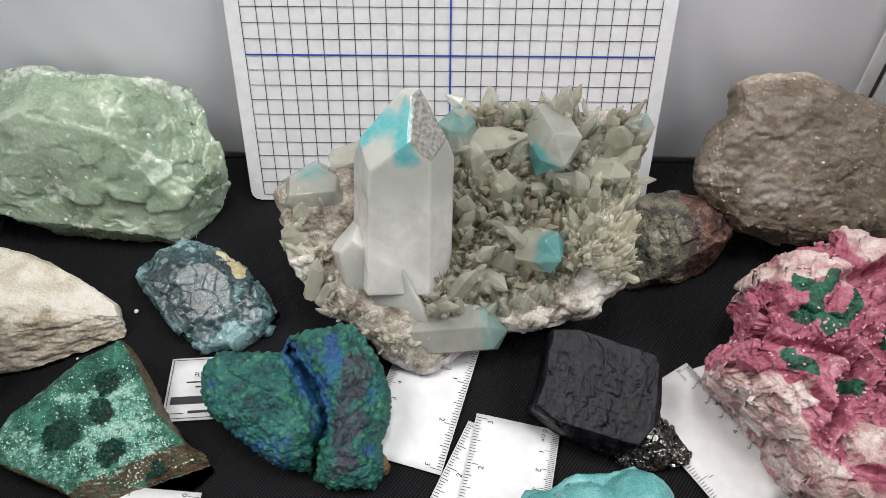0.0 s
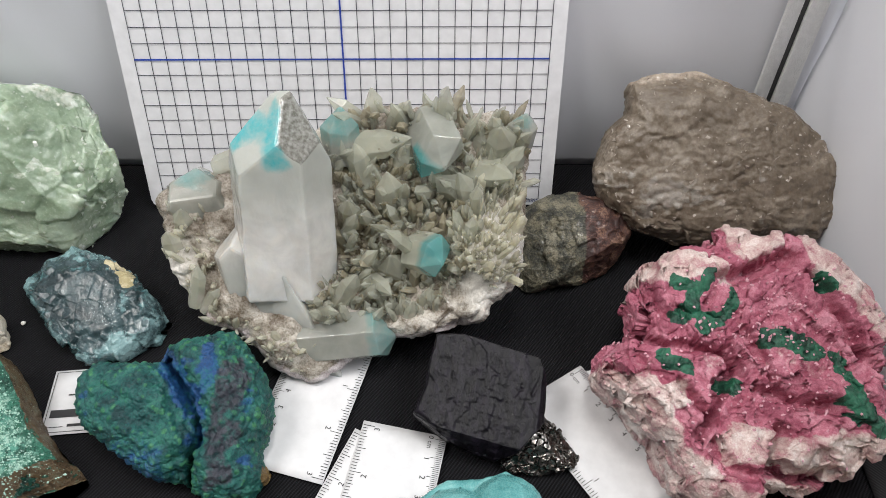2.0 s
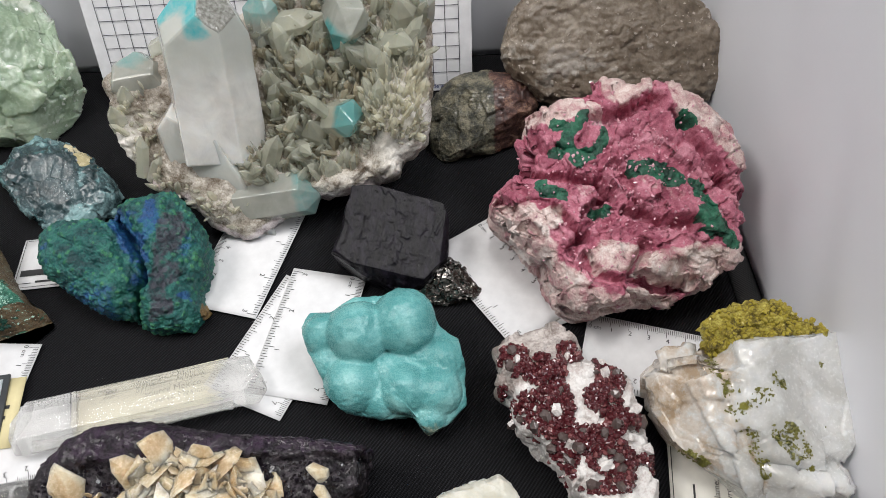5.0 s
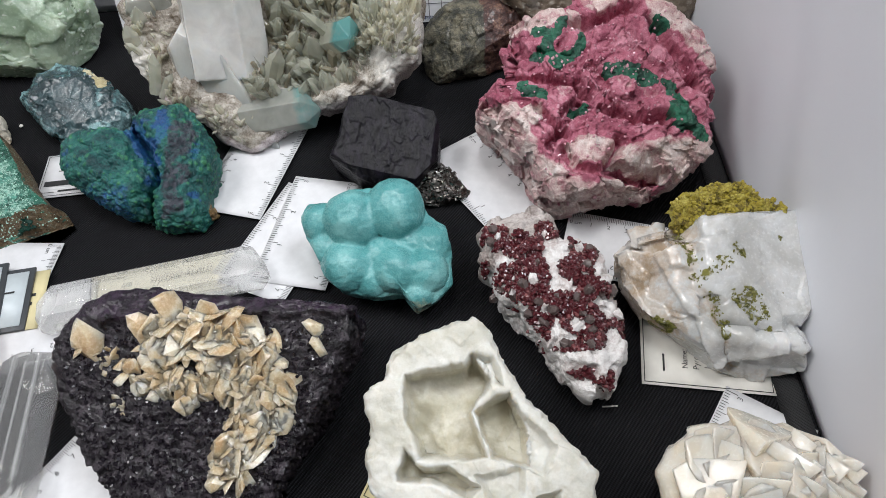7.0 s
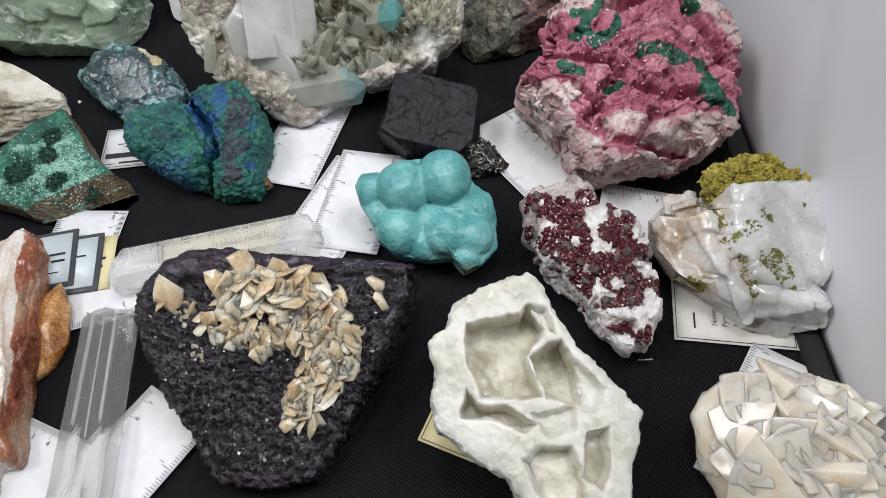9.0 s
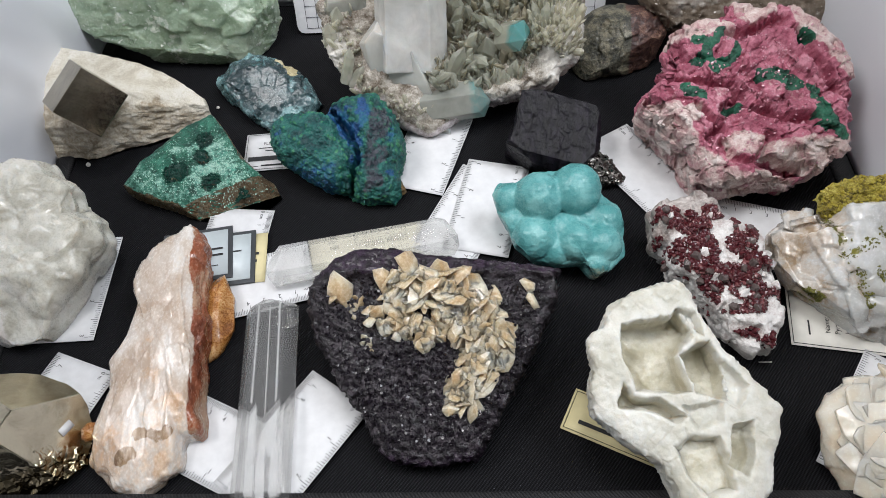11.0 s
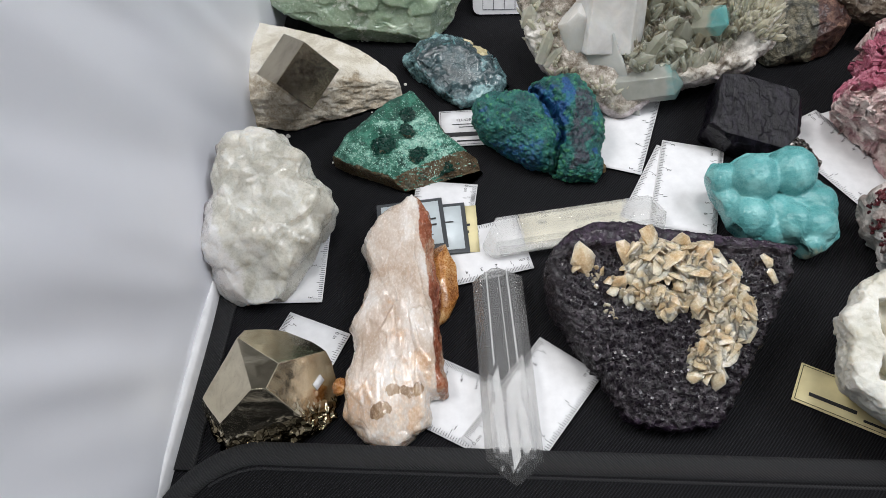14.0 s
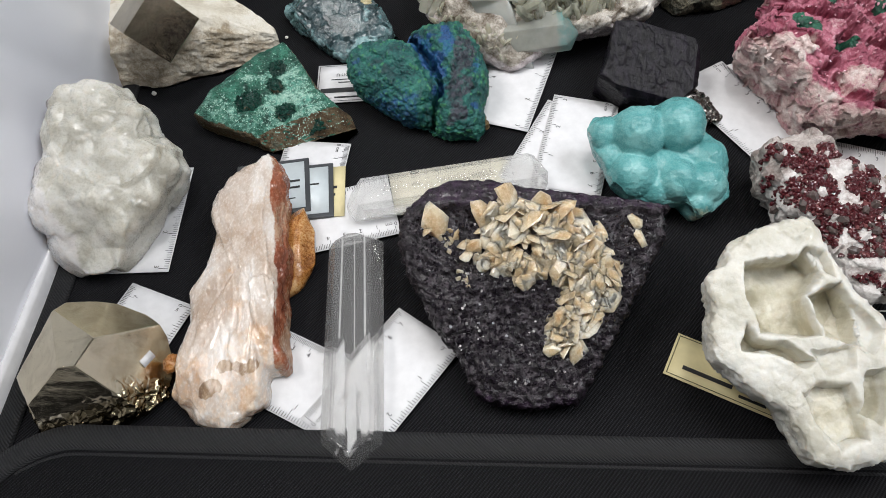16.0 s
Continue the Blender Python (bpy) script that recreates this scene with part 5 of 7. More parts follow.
    part("dark_druse", *deep.arrays(), plain("deep_green", (0.010, 0.05, 0.036), 0.2, coat=0.4), root, "dark green crystal tufts", flat=True)["kind"] = "stuff"


def azurite():
    s = Stone([(-4.9, 0.5), (-4.7, 1.8), (-3.8, 2.4), (-2.4, 2.5), (-1.1, 2.5), (-0.7, 3.4), (0.7, 3.8), (2.5, 4.0), (3.2, 3.2), (3.9, 2.2), (4.5, 0.6), (4.5, -0.8), (4.1, -1.7),
               (4.5, -3.0), (3.8, -3.9), (2.2, -3.9), (1.0, -3.6), (0.6, -3.1), (-0.7, -3.0), (-2.0, -2.2), (-3.3, -1.3), (-4.3, -0.6)], (-0.0742, -0.1854, 0.0168), 25, 0.025, 0.03, 2.5, level=8, grow=1.02)
    p = s.v
    line = np.array([(-0.8, 2.8), (-0.3, 2.3), (0.5, 1.3), (1.3, -0.1), (1.5, -1.0), (1.1, -1.9), (1.0, -3.3)]) * 0.01
    crease = near_line(p[:, :2], line) + 0.0012 * fbm(p * 150, 2, 90)
    fold = near_line(p[:, :2], np.array([(-3.6, 1.6), (-1.8, 0.6), (-0.8, -0.6)]) * 0.01)
    s.v = s.v - np.array([0, 0, 1.0]) * ((0.0090 * smooth(0.011, 0.0, crease) + 0.0110 * smooth(0.0026, 0.0004, crease) + 0.0022 * smooth(0.005, 0.0, fold)) * (p[:, 2] > 0))[:, None]
    warp = s.v + 0.0015 * np.stack([fbm(s.v * 120, 2, 5), fbm(s.v * 120, 2, 6), fbm(s.v * 120, 2, 7)], -1)
    f1, f2, cell = worley(warp * 230, 91)
    g1, g2, _ = worley(warp * 520, 92)
    s.push(0.0030 * fbm(s.v * 48, 3, 93) + 0.0025 * (0.55 - f1) + 0.0010 * (0.5 - g1))
    q = s.v
    streak = near_line(q[:, :2], np.array([(1.6, 3.2), (2.0, 1.9), (1.7, 1.0), (0.9, 1.1)]) * 0.01) + 0.004 * fbm(q * 110, 3, 98)
    s.zones["blue"] = np.clip(0.8 * smooth(0.0055, 0.001, crease + 0.006 * fbm(q * 90, 2, 4)) * smooth(-0.030, -0.005, q[:, 1]) + smooth(0.0045, 0.001, streak) + 0.8 * smooth(0.18, 0.5, fbm(q * (50, 95, 60), 3, 96)) + 0.5 * smooth(-0.004, -0.018, q[:, 1] + 0.005 * fbm(q * 60, 2, 8)) * smooth(0.008, -0.004, q[:, 0]), 0, 1)
    s.zones["plum"] = smooth(0.010, 0.004, near_line(q[:, :2], np.array([(3.0, 1.8), (2.7, 0.4), (2.3, -1.8), (2.6, -2.8)]) * 0.01) + 0.009 * fbm(q * 110, 3, 97)) * 0.62
    # knob tops get a lighter green than the dips between them
    s.zones["peak_green"] = smooth(0.42, 0.20, f1 + 0.25 * fbm(q * 70, 3, 99)) * 0.75
    s.zones["end"] = smooth(0.042, 0.045, q[:, 0]) * smooth(-0.012, -0.022, q[:, 1])
    m = mineral("azurite", [(0.2, (0.004, 0.036, 0.040)), (0.5, (0.010, 0.095, 0.088)), (0.8, (0.030, 0.17, 0.125))], 120, 1400, 0.50,
                zones=[("peak_green", [(0.2, (0.014, 0.10, 0.055)), (0.5, (0.030, 0.17, 0.085)), (0.8, (0.07, 0.24, 0.11))], 0.8), ("blue", [(0.2, (0.006, 0.038, 0.11)), (0.5, (0.012, 0.070, 0.22)), (0.8, (0.012, 0.13, 0.17))], 1.2),
                       ("plum", [(0.3, (0.016, 0.020, 0.030)), (0.7, (0.060, 0.065, 0.085))], 0.8), ("end", [(0.3, (0.12, 0.07, 0.025)), (0.7, (0.26, 0.17, 0.06))], 0.4)],
                bumps=(1100, 0.8, 0.0010))
    tagged(part("azurite", *s.mesh(), m, zones=s.zones, at=s.at()), "knobbly blue and green azurite-malachite lump with a deep crease", "mineral")


def black_fluorite():
    s = Stone([(-3.5, -0.8), (-2.9, 0.6), (-2.3, 3.2), (-0.9, 3.2), (1.2, 2.5), (3.0, 1.9), (3.3, 0.9), (3.1, -1.3), (1.6, -2.8), (0.5, -3.1), (-1.8, -2.1)], (0.0753, -0.1790, 0.0200), 22, 0.014, 0.03, 9.0, grow=0.975)
    s.cut((0.72, -0.10, 0.72), 0.0270)
    s.cut((-0.20, -0.80, 0.60), 0.0235)
    s.cut((0.05, 0.02, 1), 0.0115)
    p = s.v
    a = radians(-17)
    q = np.stack([p[:, 0] * math.cos(a) + p[:, 1] * math.sin(a), p[:, 1] * math.cos(a) - p[:, 0] * math.sin(a)], -1)
    zero = np.zeros(len(p), np.int64)
    big = _hash(np.floor(q[:, 0] * 210 + 0.14 * vnoise(p * 90, 2)).astype(np.int64), np.floor(q[:, 1] * 75 + 0.14 * vnoise(p * 90, 3)).astype(np.int64), zero, 4)
    small = _hash(np.floor(q[:, 0] * 420 + 0.14 * vnoise(p * 200, 5)).astype(np.int64), np.floor(q[:, 1] * 260 + 0.14 * vnoise(p * 200, 6)).astype(np.int64), zero, 7)
    s.push(0.0007 * (big - 0.5) * smooth(0.0, 0.3, fbm(p * 45, 2, 102)) + 0.00035 * (small - 0.5) + 0.0006 * fbm(p * 60, 3, 100) + 0.0004 * facets(p * (1, 0.4, 1), 200, 101)[0])
    # the pale specks are light flecks plus glints put into the colour
    m = mineral("black_fluorite", [(0.25, (0.0015, 0.0012, 0.002)), (0.5, (0.004, 0.0034, 0.0055)), (0.8, (0.015, 0.012, 0.019))], 160, 900, 0.40, specks=(380, 0.09, (0.20, 0.19, 0.20)), bumps=(500, 0.45, 0.0008), stretch=(1.6, 0.6, 1), turn=(0, 0, -17))
    m.node_tree.nodes["Principled BSDF"].inputs["Specular IOR Level"].default_value = 0.2
    root = thing("dark_fluorite", s.at(), "purple-black blocky fluorite with a glossy metallic lump beside", "mineral")
    part("block", *s.mesh(), m, root)
    t = Stone([(-2.1, -0.2), (-1.0, 0.8), (0.5, 1.4), (1.3, 0.7), (2.1, -0.5), (1.9, -1.0), (0.3, -1.4), (-1.4, -1.2)], (0.1018, -0.1974, 0.0046), 20, 0.012, 0.012, 2.4, 6)
    t.chips(10, 105, 0.7, 0.95)
    f1, f2, cell = worley(t.v * 330, 106)
    t.push(0.0030 * (cell - 0.5) * smooth(0, 0.15, f2 - f1) + 0.0012 * fbm(t.v * 120, 3, 107))
    v = t.mesh()[0] + np.array(t.at()) - np.array(s.at())
    part("metallic_lump", v, t.f, pyrite_metal("sphalerite", (0.16, 0.15, 0.14), 0.22, (0.05, 0.047, 0.045)), root, "glossy dark silvery crystals", flat=True)


def hemimorphite():
    s = Stone([(-4.1, 1.9), (-3.7, 2.6), (-2.6, 2.6), (-1.4, 3.3), (0.0, 3.3), (1.2, 3.7), (2.4, 2.9), (2.9, 1.7), (3.8, 1.0), (4.1, -0.7), (4.0, -2.3), (3.1, -3.2), (2.1, -3.7), (1.5, -2.8), (-0.2, -2.8), (-1.8, -2.5), (-2.7, -1.6), (-3.2, -0.3), (-3.8, 0.7)],
              (0.0711, -0.2597, 0.0260), 22, 0.006, 0.034, 2.2, grow=0.99)
    lobes = [(-3.1, 1.55, 0.0, 1.10), (-1.15, 1.45, 0.55, 1.65), (1.15, 1.95, 0.6, 1.68), (-1.55, -1.15, 0.1, 1.45), (0.3, -0.5, -0.2, 1.2), (1.2, -1.5, 0.2, 1.35), (3.1, 0.0, -0.2, 1.2), (2.7, -1.6, 0.1, 1.3),
             (-0.2, -1.9, -0.1, 1.0), (-2.7, 0.1, -0.3, 1.0), (2.3, -2.9, 0.1, 0.85), (-0.4, -0.9, 0.0, 0.8), (2.0, 0.3, -0.2, 0.9)]
    q = s.v
    wob = q[:, :2] + 0.0006 * np.stack([fbm(q * 90, 2, 111), fbm(q * 90, 2, 112)], -1)
    total = np.exp(np.maximum(q[:, 2], 0) / 0.0013)
    for u, w, h, r in [[0.96 * k for k in lobe] for lobe in lobes]:
        d2 = ((wob - (u * 0.01, w * 0.01)) ** 2).sum(1)
        total = total + np.exp((h * 0.01 + np.sqrt(np.maximum((r * 0.01) ** 2 - d2, 0)) - 0.02 * (d2 > (r * 0.01) ** 2)) / 0.0013)
    s.v = np.stack([q[:, 0], q[:, 1], np.where(q[:, 2] > 0, 0.0013 * np.log(total), q[:, 2])], -1)
    s.push(0.0012 * fbm(s.v * 95, 3, 113) + 0.00028 * fbm(s.v * 600, 2, 114))
    zones = {"crust": smooth(-0.025, -0.036, s.v[:, 1]) * smooth(0.010, 0.018, s.v[:, 0]) * 0.55 + 0.42 * smooth(0.038, 0.042, s.v[:, 0])}
    v, faces = s.mesh()
    m = mineral("hemimorphite", [(0.25, (0.085, 0.29, 0.29)), (0.5, (0.13, 0.37, 0.37)), (0.78, (0.21, 0.47, 0.46))], 50, 1500, 0.27, mottle=0.15,
                zones=[("crust", [(0.3, (0.30, 0.38, 0.28)), (0.7, (0.56, 0.54, 0.40))], 0.8)], bumps=(1500, 0.35, 0.0006), under=0.12, radius=0.003)
    tagged(part("hemimorphite", v, faces, m, zones=zones, at=s.at()), "turquoise-blue hemimorphite of smooth swollen bubbles lying on a card", "mineral")


def red_crystals():
    s = Stone([(-3.8, 2.0), (-3.4, 3.0), (-3.5, 4.0), (-1.7, 4.7), (-0.5, 5.1), (0.2, 4.4), (0.5, 3.2), (2.0, 2.6), (2.9, 1.5), (3.0, -0.2), (3.5, -1.5), (3.3, -3.4), (2.3, -5.1), (1.2, -5.2), (0.1, -4.1),
               (-0.5, -2.9), (-1.4, -1.3), (-2.7, -0.2), (-2.9, 1.3)], (0.1607, -0.2974, 0.0250), 15, 0.016, 0.034, 2.7, 7, grow=0.965)
    s.chips(6, 121, 0.84, 0.97)
    s.push(0.0036 * fbm(s.v * 60, 3, 120) + 0.0024 * facets(s.v, 90, 123)[0] + 0.0014 * fbm(s.v * 260, 3, 122))
    root = thing("vanadinite", s.at(), "white rock crusted with dark red vanadinite crystals", "mineral")
    s.zones["grey"] = smooth(0.018, 0.034, s.v[:, 1] - 0.35 * s.v[:, 0] + 0.006 * fbm(s.v * 90, 3, 124)) * 0.8
    rock = mineral("white_matrix", [(0.25, (0.56, 0.49, 0.47)), (0.5, (0.74, 0.71, 0.69)), (0.75, (0.84, 0.82, 0.80))], 110, 900, 0.5, zones=[("grey", [(0.3, (0.30, 0.25, 0.23)), (0.7, (0.58, 0.53, 0.50))], 0.6)], specks=(260, 0.08, (0.35, 0.16, 0.13)), bumps=(700, 0.7, 0.001))
    part("matrix", *s.mesh(), rock, root, zones=s.zones)
    rng = random.Random(9)
    band = [(-0.9, -2.7), (0.6, -3.2), (2.1, -3.0), (3.6, -2.4), (3.4, -3.6), (2.5, -4.1), (1.0, -3.9), (-0.2, -4.0)]
    outline = [(-3.6, 2.2), (-3.2, 3.6), (-0.5, 4.9), (0.3, 3.4), (2.2, 2.3), (2.9, 0.6), (3.4, -2.0), (2.2, -4.9), (0.3, -4.1), (-1.3, -1.3), (-2.8, 0.4)]
    whites = [(-1.0, 0.5, 0.0042), (1.4, 2.1, 0.0040), (0.9, -1.9, 0.0048), (2.5, 0.4, 0.0044), (1.5, 2.7, 0.0030), (2.9, -1.3, 0.0040), (-0.5, -1.1, 0.0032), (-2.6, 2.9, 0.0030), (2.2, -0.8, 0.0026), (-0.2, 3.0, 0.0026)]
    for u, w, r in whites:
        q, n = s.surface(u, w)
        v, f = flake(u + w, r, 0.55, 12)
        part("calcite_chip", s.place(v @ turn_to(n + np.array([rng.gauss(0, 0.2), rng.gauss(0, 0.2), 0]), rng.uniform(0, 6)).T + q + n * 0.0012), f, rock, root, "blunt white crystal", flat=True)
    for name, count, colour, r0 in (("red_druse", 2300, (0.075, 0.012, 0.016), 0.00115), ("plum_druse", 620, (0.20, 0.070, 0.072), 0.0010), ("brown_druse", 30, (0.10, 0.075, 0.07), 0.0022)):
        j = Joined()
        while count:
            u, w = rng.uniform(-3.6, 3.5), rng.uniform(-5, 5)
            spot = np.array([[u, w]])
            keep = vnoise(np.array([[u * 1.2, w * 1.2, 3.0]]), 8)[0] - (0.30 if w > 3.0 + 0.3 * u else 0) - (0.45 if u > 1.9 else 0) + (0.1 if -1.5 < u < 1.5 else 0)
            if keep < -0.40 or inside(spot, band)[0] > -0.05 * rng.random() or inside(spot, outline)[0] < 0 or any(math.hypot(u - a, w - b) < r * 80 for a, b, r in whites):
                continue
            if w < -4.1 and rng.random() < 0.35:
                continue
            q, n = s.surface(u, w)
            k = rng.uniform(0.55, 1.35)
            v, f = crystal(r0 * k, r0 * k * 1.7, r0 * k * 0.7, 6, rng.random(), rng.uniform(0.7, 1), 0.001)
            j.add(s.place(v @ turn_to(n + np.array([rng.uniform(-1, 1), rng.uniform(-1, 1), 0.1]), rng.uniform(0, 6)).T + q), f)
            count -= 1
        part(name, *j.arrays(), plain(name + "_look", colour, 0.22, coat=0.4), root, name.replace("_", " "), flat=True)["kind"] = "stuff"


def pyromorphite():
    s = Stone([(-6.1, 2.2), (-5.2, 3.0), (-3.8, 3.3), (-3.1, 3.1), (-2.2, 3.8), (-0.1, 3.9), (2.8, 3.9), (5.2, 4.1), (4.6, 1.9), (3.4, -0.5), (2.2, -1.9), (2.4, -4.0), (0.6, -4.4), (-0.5, -4.5), (-1.6, -3.8), (-3.1, -2.5), (-4.9, -1.0), (-6.0, 0.5)],
              (0.2550, -0.2985, 0.0246), 32, 0.020, 0.028, 4.5, grow=1.0)
    s.cut((0.30, 0.20, 1), 0.0185)
    s.cut((-0.75, 0.10, 1), 0.034)
    s.cut((-0.1, -0.8, 0.8), 0.031)
    p = s.v
    groove = near_line(p[:, :2], np.array([(-3.1, 3.4), (-2.7, 1.8), (-2.9, 0.2), (-2.0, -1.2), (-1.2, -3.4)]) * 0.01) + 0.002 * fbm(p * 70, 2, 7)
    groove2 = near_line(p[:, :2], np.array([(-1.4, -1.6), (0.4, -2.0), (2.2, -1.9)]) * 0.01) + 0.002 * fbm(p * 70, 2, 8)
    s.v = s.v - np.array([0, 0, 1.0]) * ((0.0055 * smooth(0.007, 0.0, groove) + 0.005 * smooth(0.006, 0.0, groove2)) * (p[:, 2] > -0.004))[:, None]
    flat_face = patch(p, [(-2.4, 4.2), (5.2, 4.4), (3.4, -1.6), (0.4, -1.8), (-1.8, -0.6)], 0.004)
    s.push(0.0016 * fbm(s.v * 35, 3, 132) + (1 - 0.85 * flat_face) * (0.0050 * facets(s.v, 30, 130, 0.9)[0] + 0.0020 * facets(s.v, 80, 139, 1.0)[0]) + flat_face * 0.0012 * facets(s.v * (1, 0.6, 1), 40, 143, 0.7)[0] + 0.0004 * fbm(s.v * 300, 2, 133))
    q = s.v
    s.zones["tan"] = smooth(-0.020, -0.042, q[:, 0] + 0.014 * fbm(q * 50, 3, 134)) * 0.70 + 0.5 * smooth(0.007, 0.001, groove + 0.004 * fbm(q * 90, 3, 9)) + 0.4 * smooth(-0.034, -0.042, q[:, 1])
    olive = np.zeros(len(q))
    for line, r in (([(-0.6, -0.3), (-0.1, -1.1)], 0.0052), ([(-1.4, 1.4), (-2.1, 0.9), (-2.6, 0.6)], 0.0034), ([(-2.1, 1.5), (-1.3, 1.5)], 0.0026), ([(-0.8, 2.2), (-0.5, 1.9)], 0.0026), ([(-3.1, 2.6), (-2.8, 1.6)], 0.0026), ([(-2.6, 0.3), (-1.9, -0.6)], 0.0013), ([(-1.9, -0.9), (-1.6, -2.2)], 0.0018),
                    ([(-4.4, -1.2), (-3.8, -1.6)], 0.0020), ([(1.7, 2.6), (1.8, 2.5)], 0.0014), ([(1.4, -0.2), (1.5, 0.1)], 0.0012), ([(2.2, 1.6), (2.2, 1.8)], 0.0009), ([(0.4, -1.9), (0.5, -1.9)], 0.0014)):
        olive = np.maximum(olive, smooth(r * 1.6, r * 0.6, near_line(q[:, :2], np.array(line) * 0.01) + 0.0034 * fbm(q * 170, 3, 136)))
    olive = olive * (q[:, 2] > -0.004)
    s.zones["olive"] = olive * (0.35 + 0.4 * smooth(-0.1, 0.3, fbm(q * 220, 3, 140)))
    m = mineral("white_quartz", [(0.25, (0.50, 0.50, 0.48)), (0.5, (0.62, 0.625, 0.61)), (0.78, (0.72, 0.725, 0.72))], 35, 700, 0.2, mottle=0.12,
                zones=[("tan", [(0.3, (0.42, 0.32, 0.22)), (0.5, (0.58, 0.50, 0.42)), (0.7, (0.68, 0.63, 0.57))], 0.9), ("olive", [(0.3, (0.07, 0.075, 0.015)), (0.7, (0.24, 0.23, 0.045))], 0.5)], bumps=(300, 0.3, 0.0008), under=0.6, radius=0.006, coat=0.4)
    root = thing("pyromorphite", s.at(), "white quartz block with yellow-green pyromorphite crust on top", "mineral")
    part("quartz", *s.mesh(), m, root, zones=s.zones)
    rng, j, spots = random.Random(31), Joined(), np.where(olive > 0.5)[0]
    for _ in range(620):
        k = spots[rng.randrange(len(spots))]
        v, f = flake(rng.random(), rng.uniform(0.0005, 0.0015), 0.5, 9)
        j.add(s.place(v @ turn_to((rng.gauss(0, 1), rng.gauss(0, 1), 1)).T + s.v[k]), f)
    part("olive_druse", *j.arrays(), plain("olive_flake", (0.17, 0.165, 0.035), 0.35), root, "olive green flakes", flat=True)["kind"] = "stuff"
    t = Stone([(-2.7, 0.2), (-2.2, 0.7), (-0.6, 1.2), (1.1, 1.2), (2.0, 0.2), (3.2, -0.5), (1.6, -1.1), (0.3, -1.0), (-1.5, -1.2), (-2.5, -1.6), (-2.9, -0.8)], (0.2500, -0.2620, 0.0470), 32, 0.008, 0.020, 2.5, 7, grow=0.92)
    f1, f2, cell = worley(t.v * 230, 137)
    t.push(0.003 * (0.5 - f1) + 0.0022 * fbm(t.v * 60, 3, 138) + 0.002 * facets(t.v, 150, 140)[0])
    crust = mineral("yellow_crust", [(0.25, (0.10, 0.075, 0.012)), (0.5, (0.34, 0.27, 0.035)), (0.78, (0.56, 0.50, 0.12))], 160, 1300, 0.5, bumps=(900, 0.9, 0.0012))
    part("crust", t.world(t.v) - np.array(s.at()), t.f, crust, root, "mustard yellow crystal crust")
    rng, j = random.Random(3), Joined()
    for _ in range(420):
        q, n = t.surface(rng.uniform(-2.8, 3.0), rng.uniform(-1.4, 1.2))
        k = rng.uniform(0.6, 1.3)
        v, f = crystal(0.0007 * k, 0.0012 * k, 0.0005, 6, rng.random(), 1, 0.001)
        j.add(t.world(v @ turn_to(n + np.array([rng.uniform(-.8, .8), rng.uniform(-.8, .8), 0])).T + q) - np.array(s.at()), f)
    part("yellow_druse", *j.arrays(), plain("yellow_crystal", (0.40, 0.33, 0.05), 0.3), root, "stubby yellow crystals", flat=True)["kind"] = "stuff"


